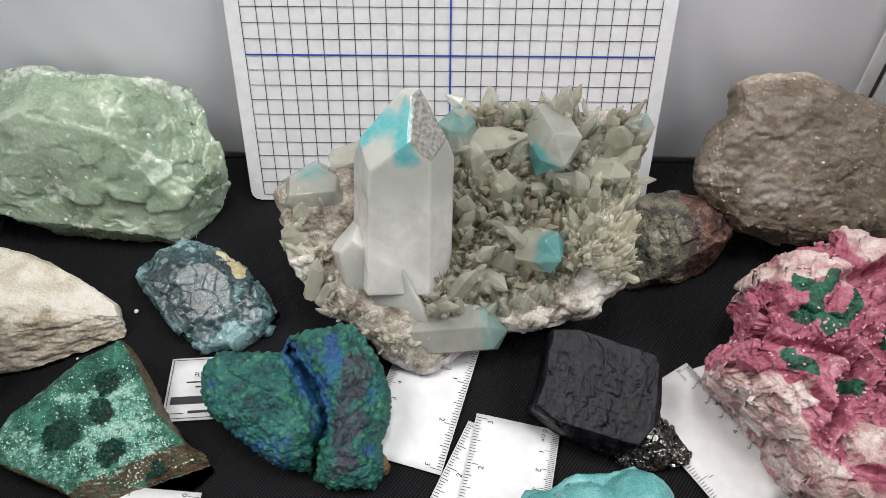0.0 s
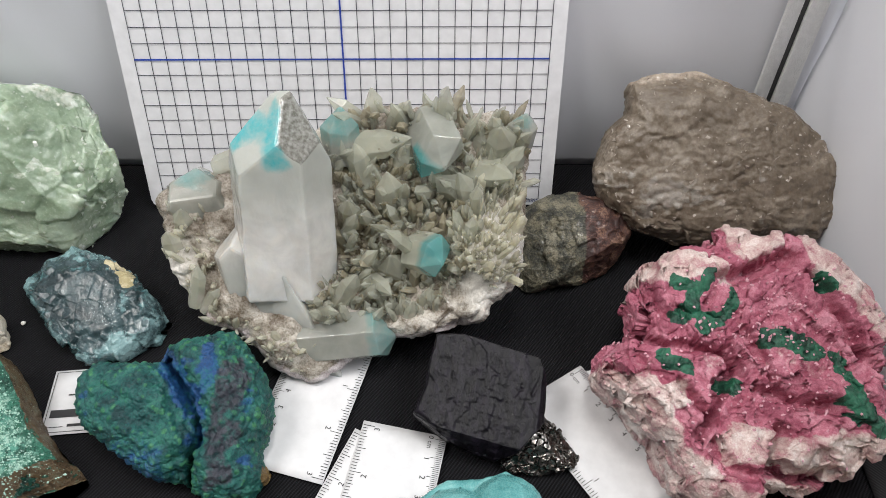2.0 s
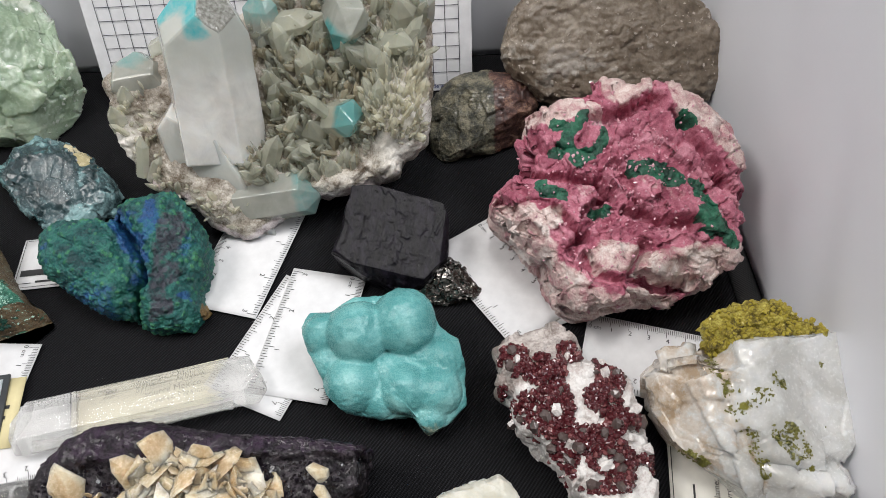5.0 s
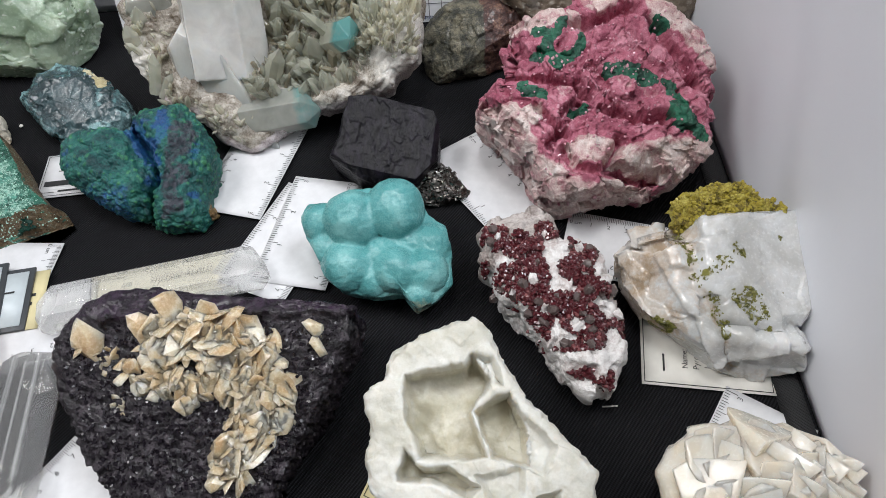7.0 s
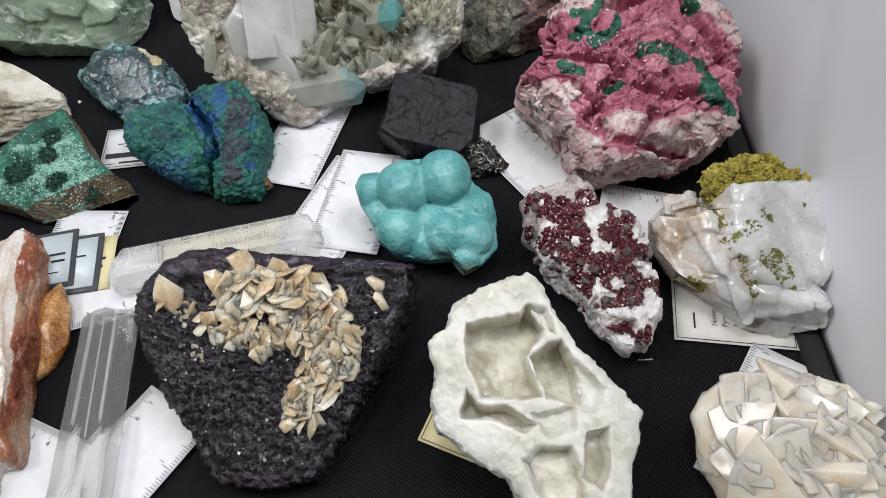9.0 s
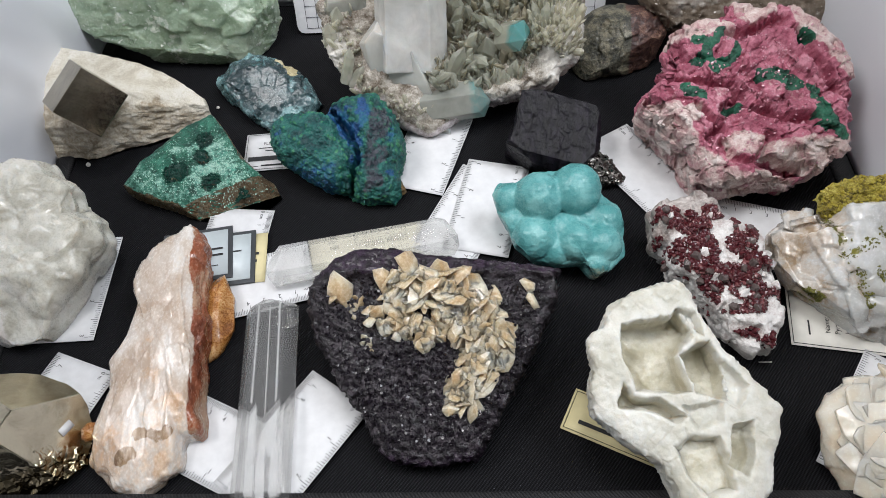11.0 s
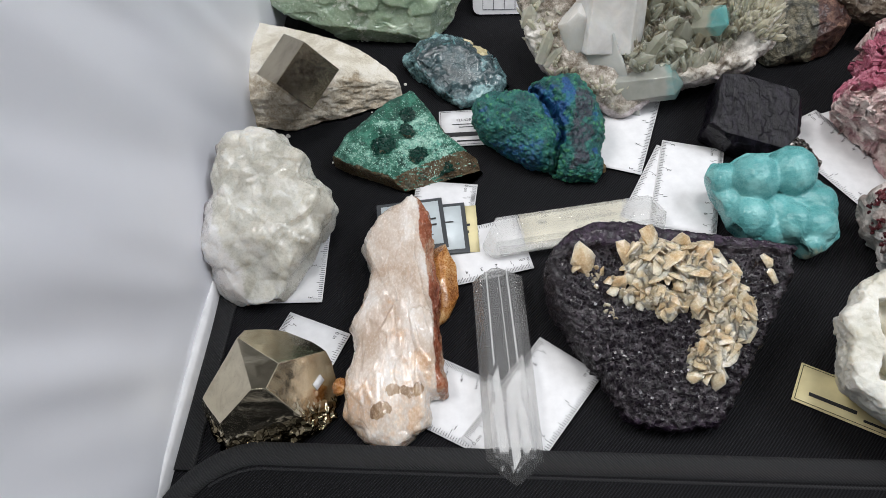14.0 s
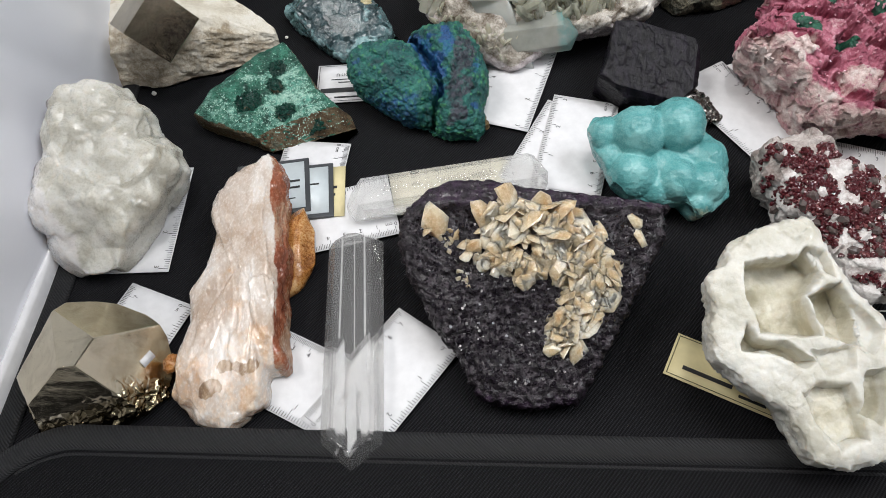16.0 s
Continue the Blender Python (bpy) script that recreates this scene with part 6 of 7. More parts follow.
def white_geode():
    s = Stone([(-5.3, 3.2), (-4.4, 4.1), (-4.0, 5.1), (-2.2, 6.0), (-0.2, 6.5), (0.3, 5.9), (0.7, 4.9), (1.4, 3.5), (1.8, 2.7), (3.0, 1.4), (4.2, 0.3), (4.8, -0.5), (4.5, -1.8), (4.0, -3.1), (3.7, -4.7), (3.0, -5.5), (1.3, -6.1),
               (-0.5, -6.0), (-1.1, -5.1), (-1.8, -3.4), (-3.4, -2.4), (-5.1, -1.0), (-5.3, 0.3), (-5.1, 1.7)], (0.1225, -0.3900, 0.0450), 22, 0.014, 0.053, 9.0, level=8, grow=0.895)
    s.v[:, :2] *= (1 - 0.34 * smooth(0.0, 0.045, -s.v[:, 2]))[:, None]
    q = s.v.copy()
    wob = 0.0013 * fbm(q * 170, 4, 141) + 0.0014 * fbm(q * 60, 2, 146)
    deep = np.zeros(len(q))
    for poly, d in (([(-3.5, 4.0), (-2.2, 4.2), (-0.7, 4.3), (-0.4, 4.8), (0.4, 3.7), (-0.6, 2.3), (-0.1, 0.8), (0.0, 0.3), (-3.0, 0.3), (-3.5, 2.4)], 0.019), ([(-0.5, 2.3), (1.2, 3.1), (1.8, 1.4), (1.7, 0.0), (1.0, 0.1), (0.2, 0.3)], 0.017),
                    ([(-4.1, -0.2), (-3.6, 1.0), (-2.7, 0.0), (-1.7, 0.0), (-0.4, -0.9), (-1.0, -1.2), (-2.5, -0.7), (-4.0, -0.6)], 0.014), ([(2.0, -1.4), (3.0, -1.2), (2.8, -3.0), (2.4, -3.9), (1.7, -3.4)], 0.010),
                    ([(-1.2, -2.5), (-0.3, -2.0), (1.2, -2.0), (1.6, -3.0), (1.7, -4.6), (0.4, -5.2), (-0.4, -4.3)], 0.009), ([(1.7, 2.0), (3.0, 0.6), (2.4, -0.6), (1.8, 0.0)], 0.005), ([(-0.6, -0.4), (1.4, -0.2), (1.5, -1.2), (0.2, -1.6)], 0.005), ([(-0.3, 4.8), (0.5, 4.6), (0.9, 3.3), (0.4, 3.6)], 0.006)):
        deep = np.maximum(deep, d * smooth(-0.0010, 0.0018, inside(q[:, :2], np.array(poly) * 0.0090) + wob) * (1 - 0.25 * fbm(q * 70, 3, 5)))
    rim = smooth(0.95, 1.0, s.rim)
    s.v = s.v - np.array([0, 0, 1.0]) * (deep * (q[:, 2] > -0.002))[:, None]
    f1, f2, cell = worley(s.v * 300, 142)
    s.push(0.0026 * fbm(s.v * 45, 3, 140) + 0.0004 * facets(s.v, 85, 144)[0] + 0.0005 * (0.5 - f1) + 0.0007 * fbm(s.v * 170, 3, 147) + 0.0030 * (ridged(s.v * 190, 2, 143) - 0.6) * rim)
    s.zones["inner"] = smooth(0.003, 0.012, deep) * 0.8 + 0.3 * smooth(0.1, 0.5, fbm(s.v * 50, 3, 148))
    m = mineral("white_geode", [(0.25, (0.55, 0.535, 0.46)), (0.5, (0.63, 0.615, 0.55)), (0.78, (0.70, 0.69, 0.635))], 50, 1000, 0.42, mottle=0.15,
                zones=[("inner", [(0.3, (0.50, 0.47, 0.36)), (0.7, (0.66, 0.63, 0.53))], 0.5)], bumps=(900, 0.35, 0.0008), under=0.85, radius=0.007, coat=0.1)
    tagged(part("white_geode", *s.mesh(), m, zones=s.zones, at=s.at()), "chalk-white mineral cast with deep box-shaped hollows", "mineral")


def petal_calcite():
    root = thing("petal_calcite", (0.2400, -0.4080, 0), "cream calcite rosette of thick overlapping petals", "mineral")
    m = mineral("cream_calcite", [(0.2, (0.86, 0.69, 0.52)), (0.5, (0.90, 0.78, 0.63)), (0.8, (0.92, 0.84, 0.73))], 40, 700, 0.22, mottle=0.1, bumps=(350, 0.3, 0.0006), under=0.9, radius=0.012, coat=0.35)
    core = Stone([(-5.0, 2.6), (-4.3, 3.6), (-3.0, 4.4), (-0.8, 4.8), (0.8, 3.9), (2.4, 3.1), (3.4, 2.1), (4.2, 0.5), (4.2, -1.5), (3.2, -3.0), (0.0, -3.4), (-3.3, -2.7), (-4.6, -0.6)], (0.2400, -0.4080, 0.0105), 20, 0.020, 0.012, 2.2, 6, grow=0.90)
    core.push(0.0030 * fbm(core.v * 60, 3, 150) + 0.0030 * facets(core.v, 60, 152)[0])
    v = core.place(core.v)
    v[:, 2] = np.maximum(v[:, 2], 0.0006)
    part("core", v, core.f, m, root)
    shapes, rng = [], random.Random(12)
    for k in range(7):
        g = random.Random(40 + k)
        planes = [((0.12, 0, 1), 0.22), ((0.10, 0, -1), 0.20), ((-1, 0, 0), 0.9)]
        for a in (-75, -52, -28, -8, 14, 36, 58, 80):
            a += g.uniform(-8, 8)
            planes.append(((math.cos(radians(a)), math.sin(radians(a)), g.uniform(-0.35, 0.35)), g.uniform(0.85, 1.12) * (1.35 if abs(a) < 30 else 0.95)))
        v, f = carved(planes, 0.1, 0.0006, 0.006)
        v[:, 2] += 1.2 * (v[:, 0] + 0.006) ** 2 * 4 + 0.0007 * fbm(v * 170 + k, 2, 151 + k)
        shapes.append(mesh_of("petal", v, f, m))
    hub = np.array((0.8, 0.4))
    for ring, count, lean in ((1.0, 22, 0), (0.84, 19, 5), (0.66, 15, 9), (0.46, 10, 16), (0.26, 5, 30)):
        for k in range(count):
            a = 2 * math.pi * (k + rng.uniform(-0.35, 0.35)) / count
            reach = np.array((4.4 * math.cos(a), 3.7 * math.sin(a) + 0.5)) * ring
            u, w = hub + reach
            u = min(max(u, -4.9), 2.7)
            q, n = core.surface(u, w)
            out = np.array((u - hub[0], w - hub[1], 0.0)) + 1e-6
            out /= np.linalg.norm(out)
            n = n + np.array([0, 0, 0.5])
            out = out - n * (out @ n) / (n @ n)
            out /= np.linalg.norm(out)
            n /= np.linalg.norm(n)
            t = radians(lean + rng.uniform(-10, 14))
            x, z = out * math.cos(t) + n * math.sin(t), n * math.cos(t) - out * math.sin(t)
            y = np.cross(z, x)
            local = np.stack([x, y, z], -1)
            place = core.place(q - x * 0.008 + n * 0.0005)
            basis = Matrix(core.frame.T @ local).to_4x4()
            place[2] = max(place[2], 0.010)
            ob = new("petal", shapes[rng.randrange(7)])
            ob.parent = root
            k_ = rng.uniform(0.95, 1.35)
            ob.matrix_basis = Matrix.Translation(place) @ basis @ Matrix.Rotation(radians(rng.uniform(-16, 16)), 4, "X") @ Matrix.Diagonal((k_, k_, k_, 1))


def purple_fluorite():
    s = Stone([(-7.0, 3.6), (-5.8, 5.2), (-4.5, 5.8), (-2.2, 5.9), (1.1, 5.3), (4.4, 5.0), (7.0, 4.5), (6.8, 3.2), (5.5, 0.5), (4.5, -1.4), (3.2, -3.9), (2.2, -5.3), (0.7, -5.9), (-1.2, -5.9), (-2.7, -5.3), (-3.9, -3.2), (-5.4, -1.0), (-6.6, 0.9)],
              (-0.0040, -0.3525, 0.0225), 22, 0.015, 0.035, 9.0, grow=1.0)
    s.cut((0.08, 0.30, 0.95), 0.0285)
    p = s.v
    ledge = smooth(0.0425, 0.0432, p[:, 1] + 0.0022 * np.floor(3 * vnoise(p * (40, 1, 1), 7)) / 3) * (p[:, 2] > 0) * smooth(-0.060, -0.056, p[:, 0])
    s.v = p = p + np.array([0, 0.3, 1.0]) * (0.0035 * ledge)[:, None]
    f1, f2, cell = worley(p * (330, 330, 120), 161)
    zero = np.zeros(len(p), np.int64)
    step = _hash(np.floor(p[:, 0] * 330 + p[:, 1] * 120 + 0.6 * vnoise(p * 140, 2)).astype(np.int64), np.floor(p[:, 1] * 400 + 0.6 * vnoise(p * 140, 3)).astype(np.int64), zero, 4)
    s.push(0.0030 * fbm(p * 30, 3, 160) + (0.0022 * (step - 0.5) + 0.0014 * facets(p, 330, 166, 1.2)[0] + 0.0010 * (0.5 - f1)) * (0.35 + 0.65 * smooth(0.052, 0.040, p[:, 1])) + 0.0004 * fbm(p * 500, 2, 5))
    s.zones["violet"] = np.clip(smooth(0.040, 0.048, s.v[:, 1]) + 0.6 * smooth(-0.044, -0.054, s.v[:, 1]) + 0.35 * smooth(0.9, 1, s.rim), 0, 1) * 0.55
    # pale specks here paint the glints of the small cubes
    m = mineral("purple_fluorite", [(0.25, (0.004, 0.003, 0.004)), (0.5, (0.014, 0.011, 0.014)), (0.8, (0.055, 0.045, 0.053))], 200, 900, 0.36,
                zones=[("violet", [(0.3, (0.009, 0.0045, 0.011)), (0.7, (0.036, 0.018, 0.040))], 0.9)], specks=(420, 0.05, (0.18, 0.16, 0.18)), bumps=(800, 0.7, 0.0012), coat=0.15)
    m.node_tree.nodes["Principled BSDF"].inputs["Specular IOR Level"].default_value = 0.3
    root = thing("purple_fluorite", s.at(), "large purple-black fluorite with tan calcite crystals scattered on it", "mineral")
    part("block", *s.mesh(), m, root, zones=s.zones)
    tan = mineral("tan_calcite", [(0.2, (0.46, 0.32, 0.18)), (0.5, (0.62, 0.47, 0.30)), (0.8, (0.76, 0.65, 0.48))], 90, 700, 0.24, mottle=0.15, bumps=(300, 0.35, 0.0010), under=0.95, radius=0.008, coat=0.25)
    rng = random.Random(21)

    def plate(r, seed):
        return flake(seed, r, 0.24, 20)

    grains = Joined()
    for _ in range(3400):
        u, w = rng.uniform(-6.6, 6.4), rng.uniform(-5.4, 4.4)
        if inside(np.array([[u, w]]), [(-6.6, 3.6), (-4.5, 4.6), (6.4, 4.0), (4.4, -1.2), (2.1, -5.0), (-2.4, -5.0), (-5.2, -0.8)])[0] < 0:
            continue
        q, n = s.surface(u, w)
        v, f = box((1, 1, 0.6))
        v = v * rng.uniform(0.0007, 0.0016)
        grains.add(s.place(v @ turn_to(n + np.array([rng.gauss(0, 0.5), rng.gauss(-0.2, 0.5), 0.3]), rng.uniform(0, 6)).T + q), f)
    part("cube_druse", *grains.arrays(), plain("cube_druse_look", (0.012, 0.009, 0.013), 0.22), root, "small glittering dark cubes", flat=True)["kind"] = "stuff"

    big = [(-5.0, 3.7, 1.25, 80), (-2.7, 4.0, 1.1, 60), (-2.0, 4.3, 0.9, 30), (5.2, 3.6, 0.7, 70), (5.4, 2.6, 0.55, 50)]
    for u, w, r, a in big:
        v, f = plate(r * 0.01, u)
        q, n = s.surface(u, w)
        part("calcite_crystal", s.place((v * (1, 0.7, 1.0)) @ turn_to(n + np.array([0.3, -0.3, 0]), radians(a)).T + q + n * 0.003), f, tan, root, "pointed tan calcite crystal", flat=True)
    j = Joined()
    for line, spread, count, size in (([(-1.6, 3.6), (0.6, 3.2), (2.4, 2.4)], 0.75, 190, 0.0066), ([(2.0, 2.4), (3.0, 1.0), (3.0, -0.4)], 0.75, 150, 0.0062), ([(2.4, -0.6), (1.6, -1.8), (1.2, -2.6)], 0.5, 70, 0.0052),
                                     ([(-2.8, 2.2), (-1.0, 1.0), (0.6, 1.6)], 0.7, 55, 0.0042), ([(-5.4, 2.8), (-3.4, 2.4)], 0.5, 12, 0.0030), ([(-3.6, 0.8), (-3.4, 0.4)], 0.3, 6, 0.003)):
        for _ in range(count):
            k = rng.uniform(0, len(line) - 1.001)
            a, b = line[int(k)], line[int(k) + 1]
            t = k - int(k)
            u, w = a[0] + (b[0] - a[0]) * t + rng.gauss(0, spread * 0.7), a[1] + (b[1] - a[1]) * t + rng.gauss(0, spread * 0.7)
            q, n = s.surface(u, w)
            v, f = plate(size * 1.35 * rng.uniform(0.5, 1.3), rng.random())
            lift = n * rng.uniform(-0.001, 0.0045 if count > 45 else 0.001)
            j.add(s.place(v @ turn_to((rng.gauss(0, 0.7), rng.gauss(-0.1, 0.7), 0.9), rng.uniform(0, 6)).T + q + lift), f)
    part("calcite_crust", *j.arrays(), tan, root, "crowded tan calcite plates", flat=True)["kind"] = "stuff"


def glass_quartz(name, tint=(0.97, 0.97, 0.96)):
    m, nt, b = nodes_of(name)
    vec = coords(nt)
    link(nt, ramp(nt, noise_tex(nt, vec, 90, 4), [(0.4, tint), (0.75, (0.90, 0.90, 0.89))]), b.inputs["Base Color"])
    finish(b, 0.03, through_light=0.86, ior=1.46)
    link(nt, grey(nt, noise_tex(nt, vec, 45, 5, 0.7), 0.55, 0.72, 0.02, 0.12), b.inputs["Roughness"])
    bump(nt, b, noise_tex(nt, coords(nt, (1, 1, 5)), 60, 2), 0.10, 0.0006)
    clear = nt.nodes.new("ShaderNodeBsdfTransparent")
    clear.inputs["Color"].default_value = (0.97, 0.97, 0.96, 1)
    both = nt.nodes.new("ShaderNodeMixShader")
    both.inputs[0].default_value = 0.55
    link(nt, clear.outputs[0], both.inputs[1])
    link(nt, b.outputs[0], both.inputs[2])
    link(nt, both.outputs[0], nt.nodes["Material Output"].inputs["Surface"])
    return m


def clear_quartz():
    m = glass_quartz("clear_quartz")
    frost = mineral("frosted_edge", [(0.3, (0.62, 0.62, 0.60)), (0.7, (0.86, 0.86, 0.85))], 260, 1600, 0.25, bumps=(700, 0.6, 0.0008), under=0.2, coat=0.4)
    # solid white for the quartz point's painted inner reflections
    milk = mineral("reflection_white", [(0.3, (0.78, 0.78, 0.78)), (0.7, (0.92, 0.92, 0.92))], 120, 900, 0.2, bumps=(400, 0.3, 0.0006), under=0.2, coat=0.5)
    for veil, weight in ((milk, 0.55), (frost, 0.28)):
        nt = veil.node_tree
        clear = nt.nodes.new("ShaderNodeBsdfTransparent")
        both = nt.nodes.new("ShaderNodeMixShader")
        both.inputs[0].default_value = weight
        link(nt, clear.outputs[0], both.inputs[1])
        link(nt, nt.nodes["Principled BSDF"].outputs[0], both.inputs[2])
        link(nt, both.outputs[0], nt.nodes["Material Output"].inputs["Surface"])

    def lay(v, turn):
        c, s_ = math.cos(radians(turn)), math.sin(radians(turn))
        return v @ np.array([[c, s_, 0], [-s_, c, 0], [0, 0, 1]])

    # x along the crystal, y across it, z up from its middle, in centimetres
    root = thing("clear_quartz", (-0.0535, -0.2690, 0.0022), "long clear quartz crystal lying on a typed label", "mineral")
    v, f = carved([((0, 0, 1), 0.85), ((0, 0, -1), 0.85), ((0, 0.9, 0.45), 1.25), ((0, 0.9, -0.45), 1.25), ((0, -0.9, 0.45), 1.25), ((0, -0.9, -0.45), 1.25),
                   ((0.70, 0.25, 0.66), 4.45), ((0.80, -0.55, 0.2), 5.1), ((0.9, 0.42, -0.1), 5.65), ((1, 0, 0), 6.4), ((-0.82, 0.52, 0.25), 4.9), ((-0.80, -0.3, 0.52), 5.05), ((-0.9, -0.45, -0.1), 5.7), ((-1, 0, 0), 6.2)], 0.2, 0.0006)
    v[:, 2] -= v[:, 2].min()
    part("crystal", lay(v, 11.5), f, m, root, flat=True)
    ridge, g = carved([((0, 0, 1), 0.10), ((0, 0, -1), 0.10), ((0, 1, 0), 0.30), ((0, -1, 0), 0.30), ((1, 0, 0), 4.6), ((-1, 0, 0), 5.2)], 0.2, 0.0004, 0.004)
    ridge = ridge + 0.0007 * fbm(ridge * (200, 500, 500), 3, 5)[:, None] + np.array((0, -0.0092, 0.0045))
    part("frosted_edge", lay(ridge, 11.5), g, frost, root, "finely ribbed frosted lower edge")

    root2 = thing("quartz_point", (-0.0985, -0.3705, 0.0026), "clear quartz point with stepped faces lying across two cards", "mineral")
    v, f = carved([((0, 0, 1), 1.0), ((0, 0, -1), 0.9), ((0, 0.87, 0.5), 1.38), ((0, 0.9, -0.45), 1.42), ((0, -0.87, 0.5), 1.40), ((0, -0.9, -0.45), 1.42),
                   ((0.78, 0.52, 0.35), 5.75), ((0.72, -0.60, 0.35), 5.35), ((0.93, 0.0, 0.36), 6.9), ((1, 0, 0), 7.6), ((-0.75, 0.4, 0.52), 5.0), ((-0.78, -0.5, 0.38), 5.15), ((-0.9, 0, 0.43), 5.75), ((-1, 0, 0), 6.6)], 0.2, 0.0006)
    v[:, 2] -= v[:, 2].min()
    part("crystal", lay(v, -84.5), f, m, root2, flat=True)
    # white slivers added inside: the crystal's bright reflections put into solid colour
    for x, y, z, l, w, a in ((4.6, -0.60, 1.0, 3.4, 0.50, 3), (5.0, 0.05, 1.3, 3.0, 0.46, 2), (4.4, 0.66, 1.0, 3.2, 0.40, 1), (2.6, 0.25, 0.9, 2.6, 0.80, -3), (2.4, -0.60, 1.1, 3.0, 0.40, 2), (-2.6, 0.62, 1.5, 6.4, 0.10, 1), (-2.6, -0.70, 1.4, 6.4, 0.09, 0), (-2.0, 0.10, 1.7, 7.0, 0.05, 1)):
        v, g = carved([((0, 0, 1), 0.04), ((0, 0, -1), 0.04), ((0, 1, 0), w / 2), ((0, -1, 0), w / 2), ((0.5, 0.86, 0), l / 4), ((-0.5, -0.86, 0), l / 4)], 0.2)
        v = lay(v, a) + np.array((x, y, z)) * 0.01
        part("inner_reflection", lay(v, -84.5), g, milk, root2, "white sliver painted as an inner reflection", flat=True)


def blade_selenite():
    s = Stone([(0.2, 8.5), (0.9, 7.8), (1.4, 7.0), (1.9, 4.0), (2.4, 1.5), (2.5, -0.4), (2.6, -2.5), (3.1, -4.7), (2.2, -5.1), (2.3, -6.6), (0.6, -8.1), (-1.1, -7.7), (-2.6, -6.5), (-2.7, -5.1), (-2.4, -2.7), (-2.9, -0.9), (-2.2, 1.0), (-1.9, 3.0), (-2.7, 4.7), (-1.6, 7.0), (-0.4, 7.8)],
              (-0.1640, -0.3430, 0.0115), 8, 0.018, 0.014, 3.4, grow=1.02)
    p = s.v
    a = radians(14)
    q = np.stack([p[:, 0] * math.cos(a) + p[:, 1] * math.sin(a), p[:, 1] * math.cos(a) - p[:, 0] * math.sin(a), p[:, 2]], -1)
    s.push(0.0018 * facets(q * (1, 0.4, 1), 42, 181)[0] + 0.0016 * fbm(q * (60, 25, 60), 4, 170) + 0.0005 * facets(q * (1, 0.5, 1), 120, 182)[0] + 0.0002 * fbm(q * (300, 40, 200), 3, 172) + 0.0030 * fbm(q * (120, 120, 120), 3, 173) * smooth(0.85, 1, s.rim))
    g = s.v
    edge = np.interp(g[:, 1], [-0.083, -0.05, 0.0, 0.036, 0.083], [0.034, 0.026, 0.019, 0.013, 0.003])
    s.zones["rust"] = smooth(-0.001, 0.004, g[:, 0] - edge + 0.003 * fbm(g * 90, 3, 174)) * smooth(-0.058, -0.050, g[:, 1])
    s.zones["peach"] = smooth(-0.01, -0.05, g[:, 1] + 0.015 * fbm(g * 50, 3, 175)) * 0.45 + 0.35 * smooth(0.2, 0.5, fbm(g * 60, 3, 176))
    s.zones["brown"] = np.maximum(smooth(0.007, 0.003, near_line(g[:, :2], np.array([(-0.6, -6.6), (-0.2, -6.0)]) * 0.01) + 0.005 * fbm(g * 160, 3, 3)) * 0.8, 0.8 * smooth(0.005, 0.002, near_line(g[:, :2], np.array([(0.2, -5.2), (1.6, -5.0)]) * 0.01) + 0.005 * fbm(g * 160, 3, 4)))
    m = mineral("peach_blade", [(0.2, (0.46, 0.36, 0.28)), (0.5, (0.58, 0.50, 0.43)), (0.8, (0.70, 0.66, 0.62))], 45, 800, 0.22, mottle=0.2,
                zones=[("peach", [(0.3, (0.54, 0.36, 0.23)), (0.7, (0.74, 0.60, 0.47))], 0.8), ("brown", [(0.3, (0.17, 0.10, 0.055)), (0.7, (0.38, 0.27, 0.17))], 0.5), ("rust", [(0.3, (0.15, 0.045, 0.022)), (0.55, (0.30, 0.10, 0.05)), (0.8, (0.42, 0.27, 0.18))], 0.5)],
                bumps=(300, 0.2, 0.0008), stretch=(1, 0.6, 1), turn=(0, 0, 14), under=0.85, radius=0.010, coat=0.25)
    root = thing("selenite_blade", s.at(), "peach and white bladed crystal with a rust-red edge lying over cards", "mineral")
    part("blade", *s.mesh(), m, root, zones=s.zones)
    t = Stone([(-0.6, 2.6), (0.2, 2.7), (1.0, 1.2), (1.2, -0.8), (0.7, -2.2), (-0.2, -3.0), (-0.7, -1.6), (-0.8, 0.6)], (-0.1405, -0.3150, 0.0075), 12, 0.008, 0.008, 2.4, 6)
    t.chips(6, 178, 0.75, 0.92)
    t.push(0.0012 * fbm(t.v * 90, 3, 179))
    amber = mineral("amber_piece", [(0.25, (0.20, 0.07, 0.016)), (0.5, (0.40, 0.17, 0.04)), (0.78, (0.55, 0.33, 0.14))], 90, 900, 0.3, bumps=(400, 0.5, 0.001), under=0.15, coat=0.3)
    v = t.mesh()[0] + np.array(t.at()) - np.array(s.at())
    part("amber_piece", v, t.f, amber, root, "orange-brown translucent flake")
    knob, f = ball(4)
    knob = knob * (0.0042, 0.0052, 0.004) * (1 + 0.25 * fbm(knob * 3, 3, 180))[:, None] + np.array((-0.0300, -0.0480, 0.012))
    part("rust_knob", knob, f, amber, root, "small orange knob")


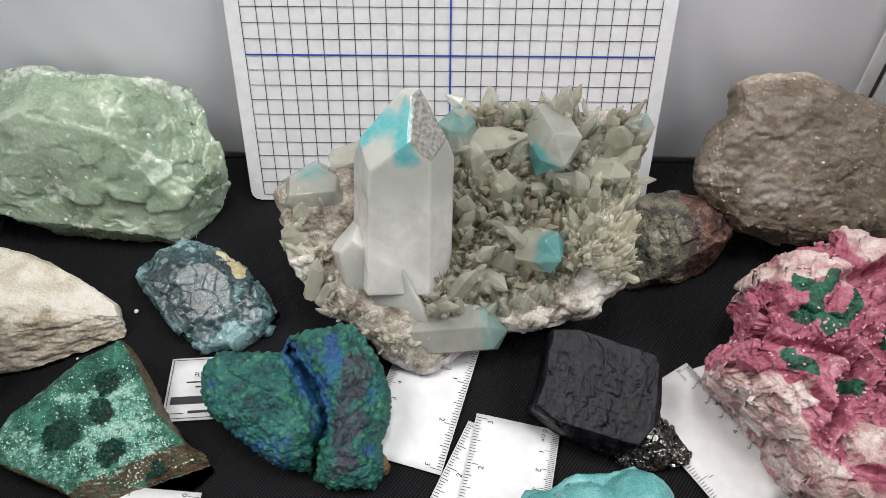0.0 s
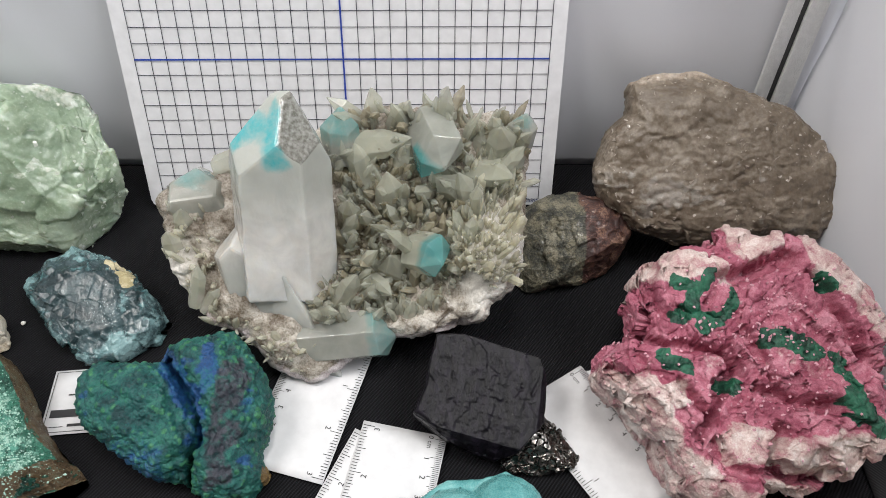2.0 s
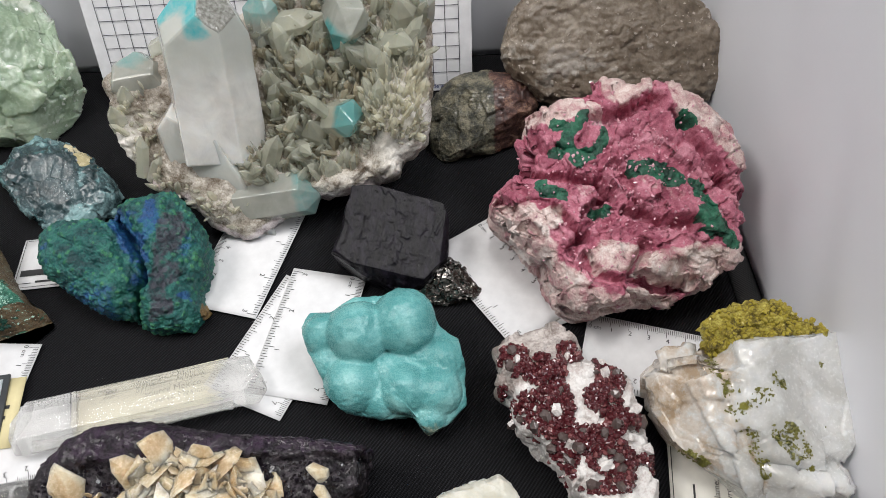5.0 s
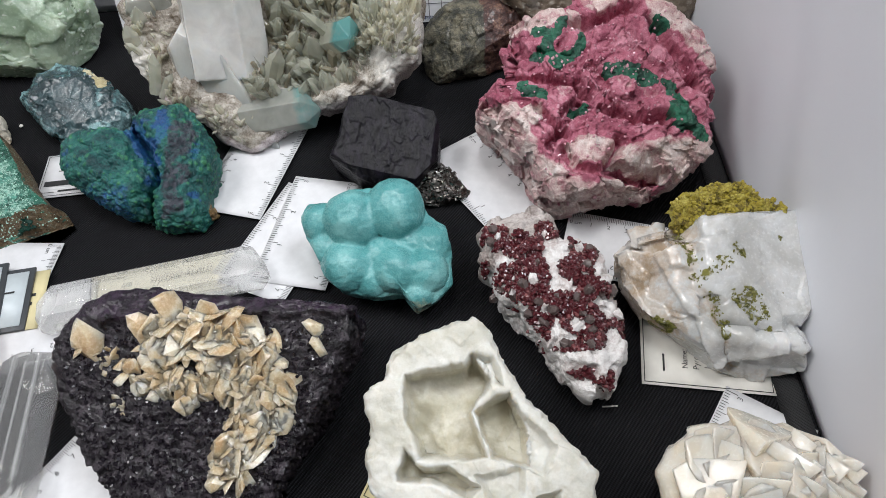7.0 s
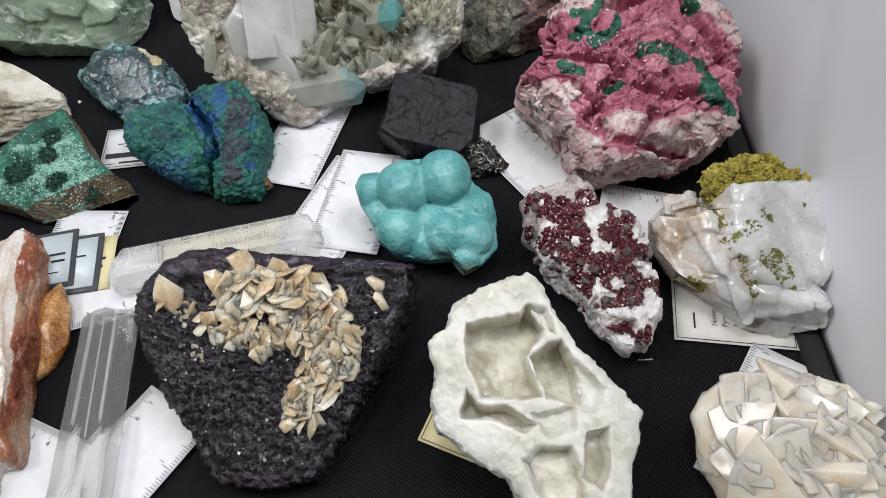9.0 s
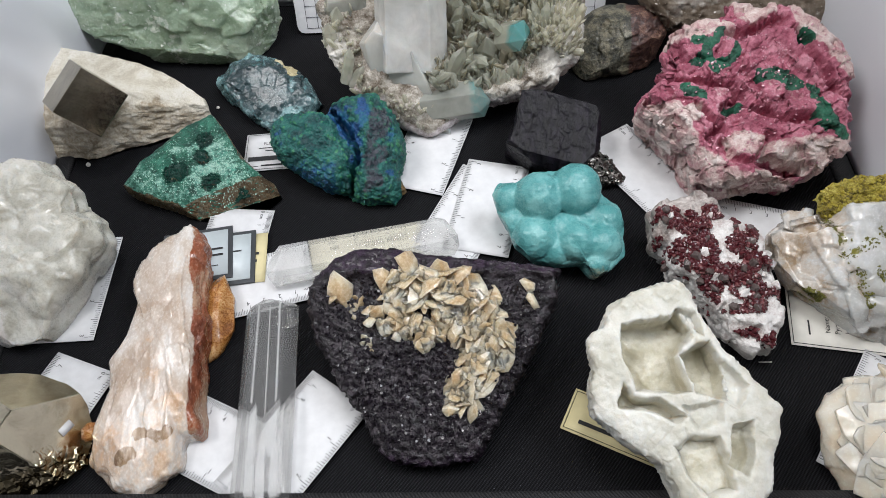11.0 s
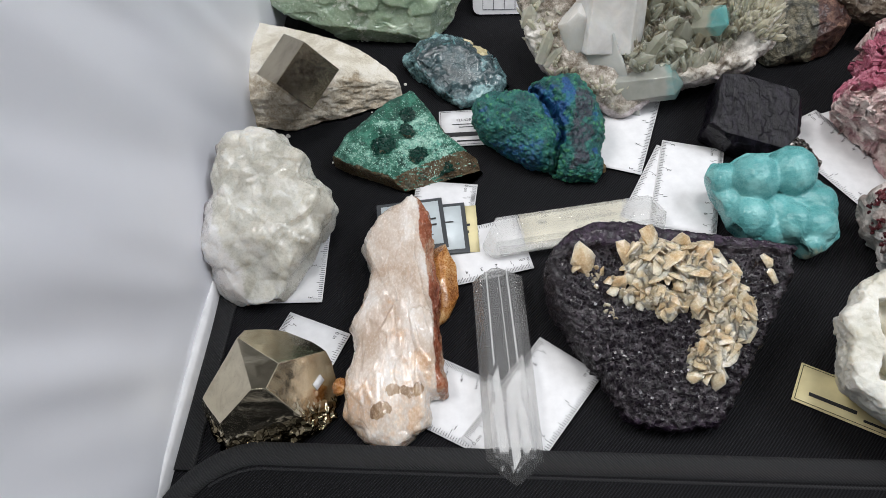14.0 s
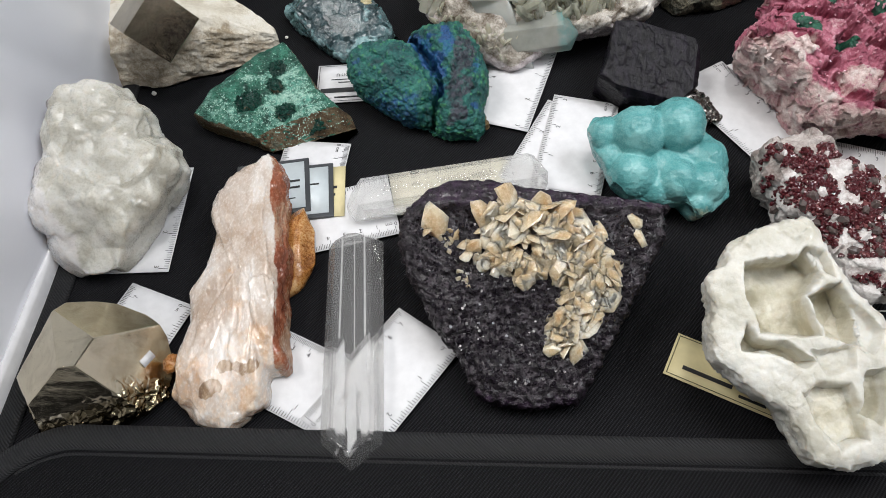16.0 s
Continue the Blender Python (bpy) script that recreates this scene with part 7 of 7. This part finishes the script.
def white_calcite():
    s = Stone([(-4.0, -1.4), (-3.2, 1.9), (-3.0, 4.7), (-2.2, 5.4), (-0.7, 5.9), (0.6, 5.7), (2.8, 4.1), (3.1, 2.6), (4.4, 2.1), (4.7, 0.8), (4.2, -1.4), (3.1, -3.0), (1.7, -5.6), (-1.8, -6.1), (-3.4, -4.6)],
              (-0.2575, -0.2824, 0.0312), 32, 0.028, 0.035, 2.6, grow=0.97)
    s.chips(8, 185, 0.78, 0.95)
    warp = s.v + 0.003 * np.stack([fbm(s.v * 70, 2, 2), fbm(s.v * 70, 2, 3), fbm(s.v * 70, 2, 4)], -1)
    f1, f2, cell = worley(warp * 48, 186)
    s.push(0.0080 * (0.62 - f1) + 0.003 * fbm(s.v * 32, 3, 188))
    s.push(0.0014 * facets(s.v, 75, 187, 0.6)[0] + 0.0010 * fbm(s.v * 150, 3, 191))
    g = s.v
    s.zones["rock"] = smooth(-0.028, -0.037, g[:, 0] - 0.15 * g[:, 1] + 0.006 * fbm(g * 80, 3, 189))
    s.zones["chalk"] = smooth(-0.014, -0.028, g[:, 0] + 0.4 * g[:, 1] + 0.008 * fbm(g * 60, 3, 190)) * 0.8
    m = mineral("white_calcite", [(0.25, (0.47, 0.45, 0.385)), (0.5, (0.60, 0.58, 0.51)), (0.78, (0.70, 0.68, 0.62))], 40, 800, 0.3, mottle=0.1,
                zones=[("chalk", [(0.3, (0.66, 0.63, 0.60)), (0.7, (0.78, 0.76, 0.74))], 0.6), ("rock", [(0.3, (0.20, 0.18, 0.18)), (0.7, (0.44, 0.41, 0.41))], 0.7)], bumps=(500, 0.3, 0.0006), under=0.9, radius=0.012, coat=0.15)
    tagged(part("white_calcite", *s.mesh(), m, zones=s.zones, at=s.at()), "greyish-white translucent calcite cluster standing on a scale card", "mineral")


def pyrite():
    s = Stone([(-3.6, 0.2), (-3.2, 2.3), (-1.8, 3.4), (0.6, 4.0), (2.2, 3.6), (3.5, 2.4), (4.1, 0.9), (3.9, -0.7), (2.6, -1.7), (0.8, -3.0), (-1.5, -3.6), (-3.2, -2.3)], (-0.2370, -0.4030, 0.0159), 25, 0.030, 0.03, 2.6, grow=1.12)
    for n, lim in (((-0.55, 0.16, 0.82), 0.0225), ((0.25, -0.62, 0.75), 0.0175), ((0.82, 0.20, 0.55), 0.0235), ((0.35, 0.85, 0.45), 0.0290), ((-0.75, -0.50, 0.45), 0.0270), ((-0.85, 0.45, 0.2), 0.0300), ((0.10, 0.55, 0.83), 0.0265)):
        s.cut(n, lim)
    g = s.v
    rough = smooth(0.000, -0.016, g[:, 1] + 0.2 * g[:, 0] * -1 + 0.006 * fbm(g * 90, 3, 192)) * smooth(0.014, 0.004, g[:, 2])
    f1, f2, cell = worley(g * 230, 193)
    s.push(rough * (0.004 * (cell - 0.5) + 0.002 * fbm(g * 200, 3, 194)) + 0.00025 * fbm(g * (60, 200, 60), 2, 195))
    s.zones["crust"] = rough
    m = pyrite_metal("pyrite_gold", (0.68, 0.61, 0.46), 0.16, (0.52, 0.45, 0.33))
    nt, b = m.node_tree, m.node_tree.nodes["Principled BSDF"]
    base = b.inputs["Base Color"].links[0].from_socket
    link(nt, mix(nt, grey(nt, zone(nt, "crust"), 0.3, 0.6), base, (0.30, 0.25, 0.16)), b.inputs["Base Color"])
    root = thing("pyrite_crystal", s.at(), "brassy pyrite crystal with mirror-like facets and a rough base", "mineral")
    part("crystal", *s.mesh(), m, root, zones=s.zones)
    v, f = box((0.0085, 0.0045, 0.0006))
    q, n = s.surface(3.1, 1.1)
    part("sticker", s.place(v @ turn_to(n, -0.9).T + q + n * 0.0006), f, PAPER, root, "tiny white sticker")


def crumbs():
    chalk = mineral("crumb_white", [(0.3, (0.6, 0.58, 0.52)), (0.7, (0.8, 0.78, 0.74))], 300, 2000, 0.8)
    d, tri = ball(3)
    for k, (x, y, r) in enumerate(((-0.267, -0.177, 0.0018), (-0.181, -0.118, 0.0013), (-0.228, -0.204, 0.0009), (0.247, -0.352, 0.0008), (-0.205, -0.150, 0.0007))):
        v = d * r * (1 + 0.3 * fbm(d * 2.0 + k, 2, 200 + k))[:, None]
        v[:, 2] = v[:, 2] * 0.7 + r * 0.6
        tagged(part("crumb", v, tri, chalk, at=(x, y, 0)), "tiny white stone crumb on the black cloth", "crumb", "crumbs")
    v, f = box((0.0075, 0.0006, 0.0005), (0, 0, 0.0004))
    v[:, 1] += 6 * v[:, 0] ** 2
    tagged(part("lint", v, f, chalk, at=(0.185, -0.346, 0.0001)), "short white thread on the black cloth", "lint")


for build in (green_fluorite, brown_calcite, quartz_cluster, garnet_rock, pink_calcite, cube_in_rock, blue_fluorite, malachite, azurite, black_fluorite, hemimorphite,
              red_crystals, pyromorphite, white_geode, petal_calcite, purple_fluorite, clear_quartz, blade_selenite, white_calcite, pyrite, crumbs):
    build()
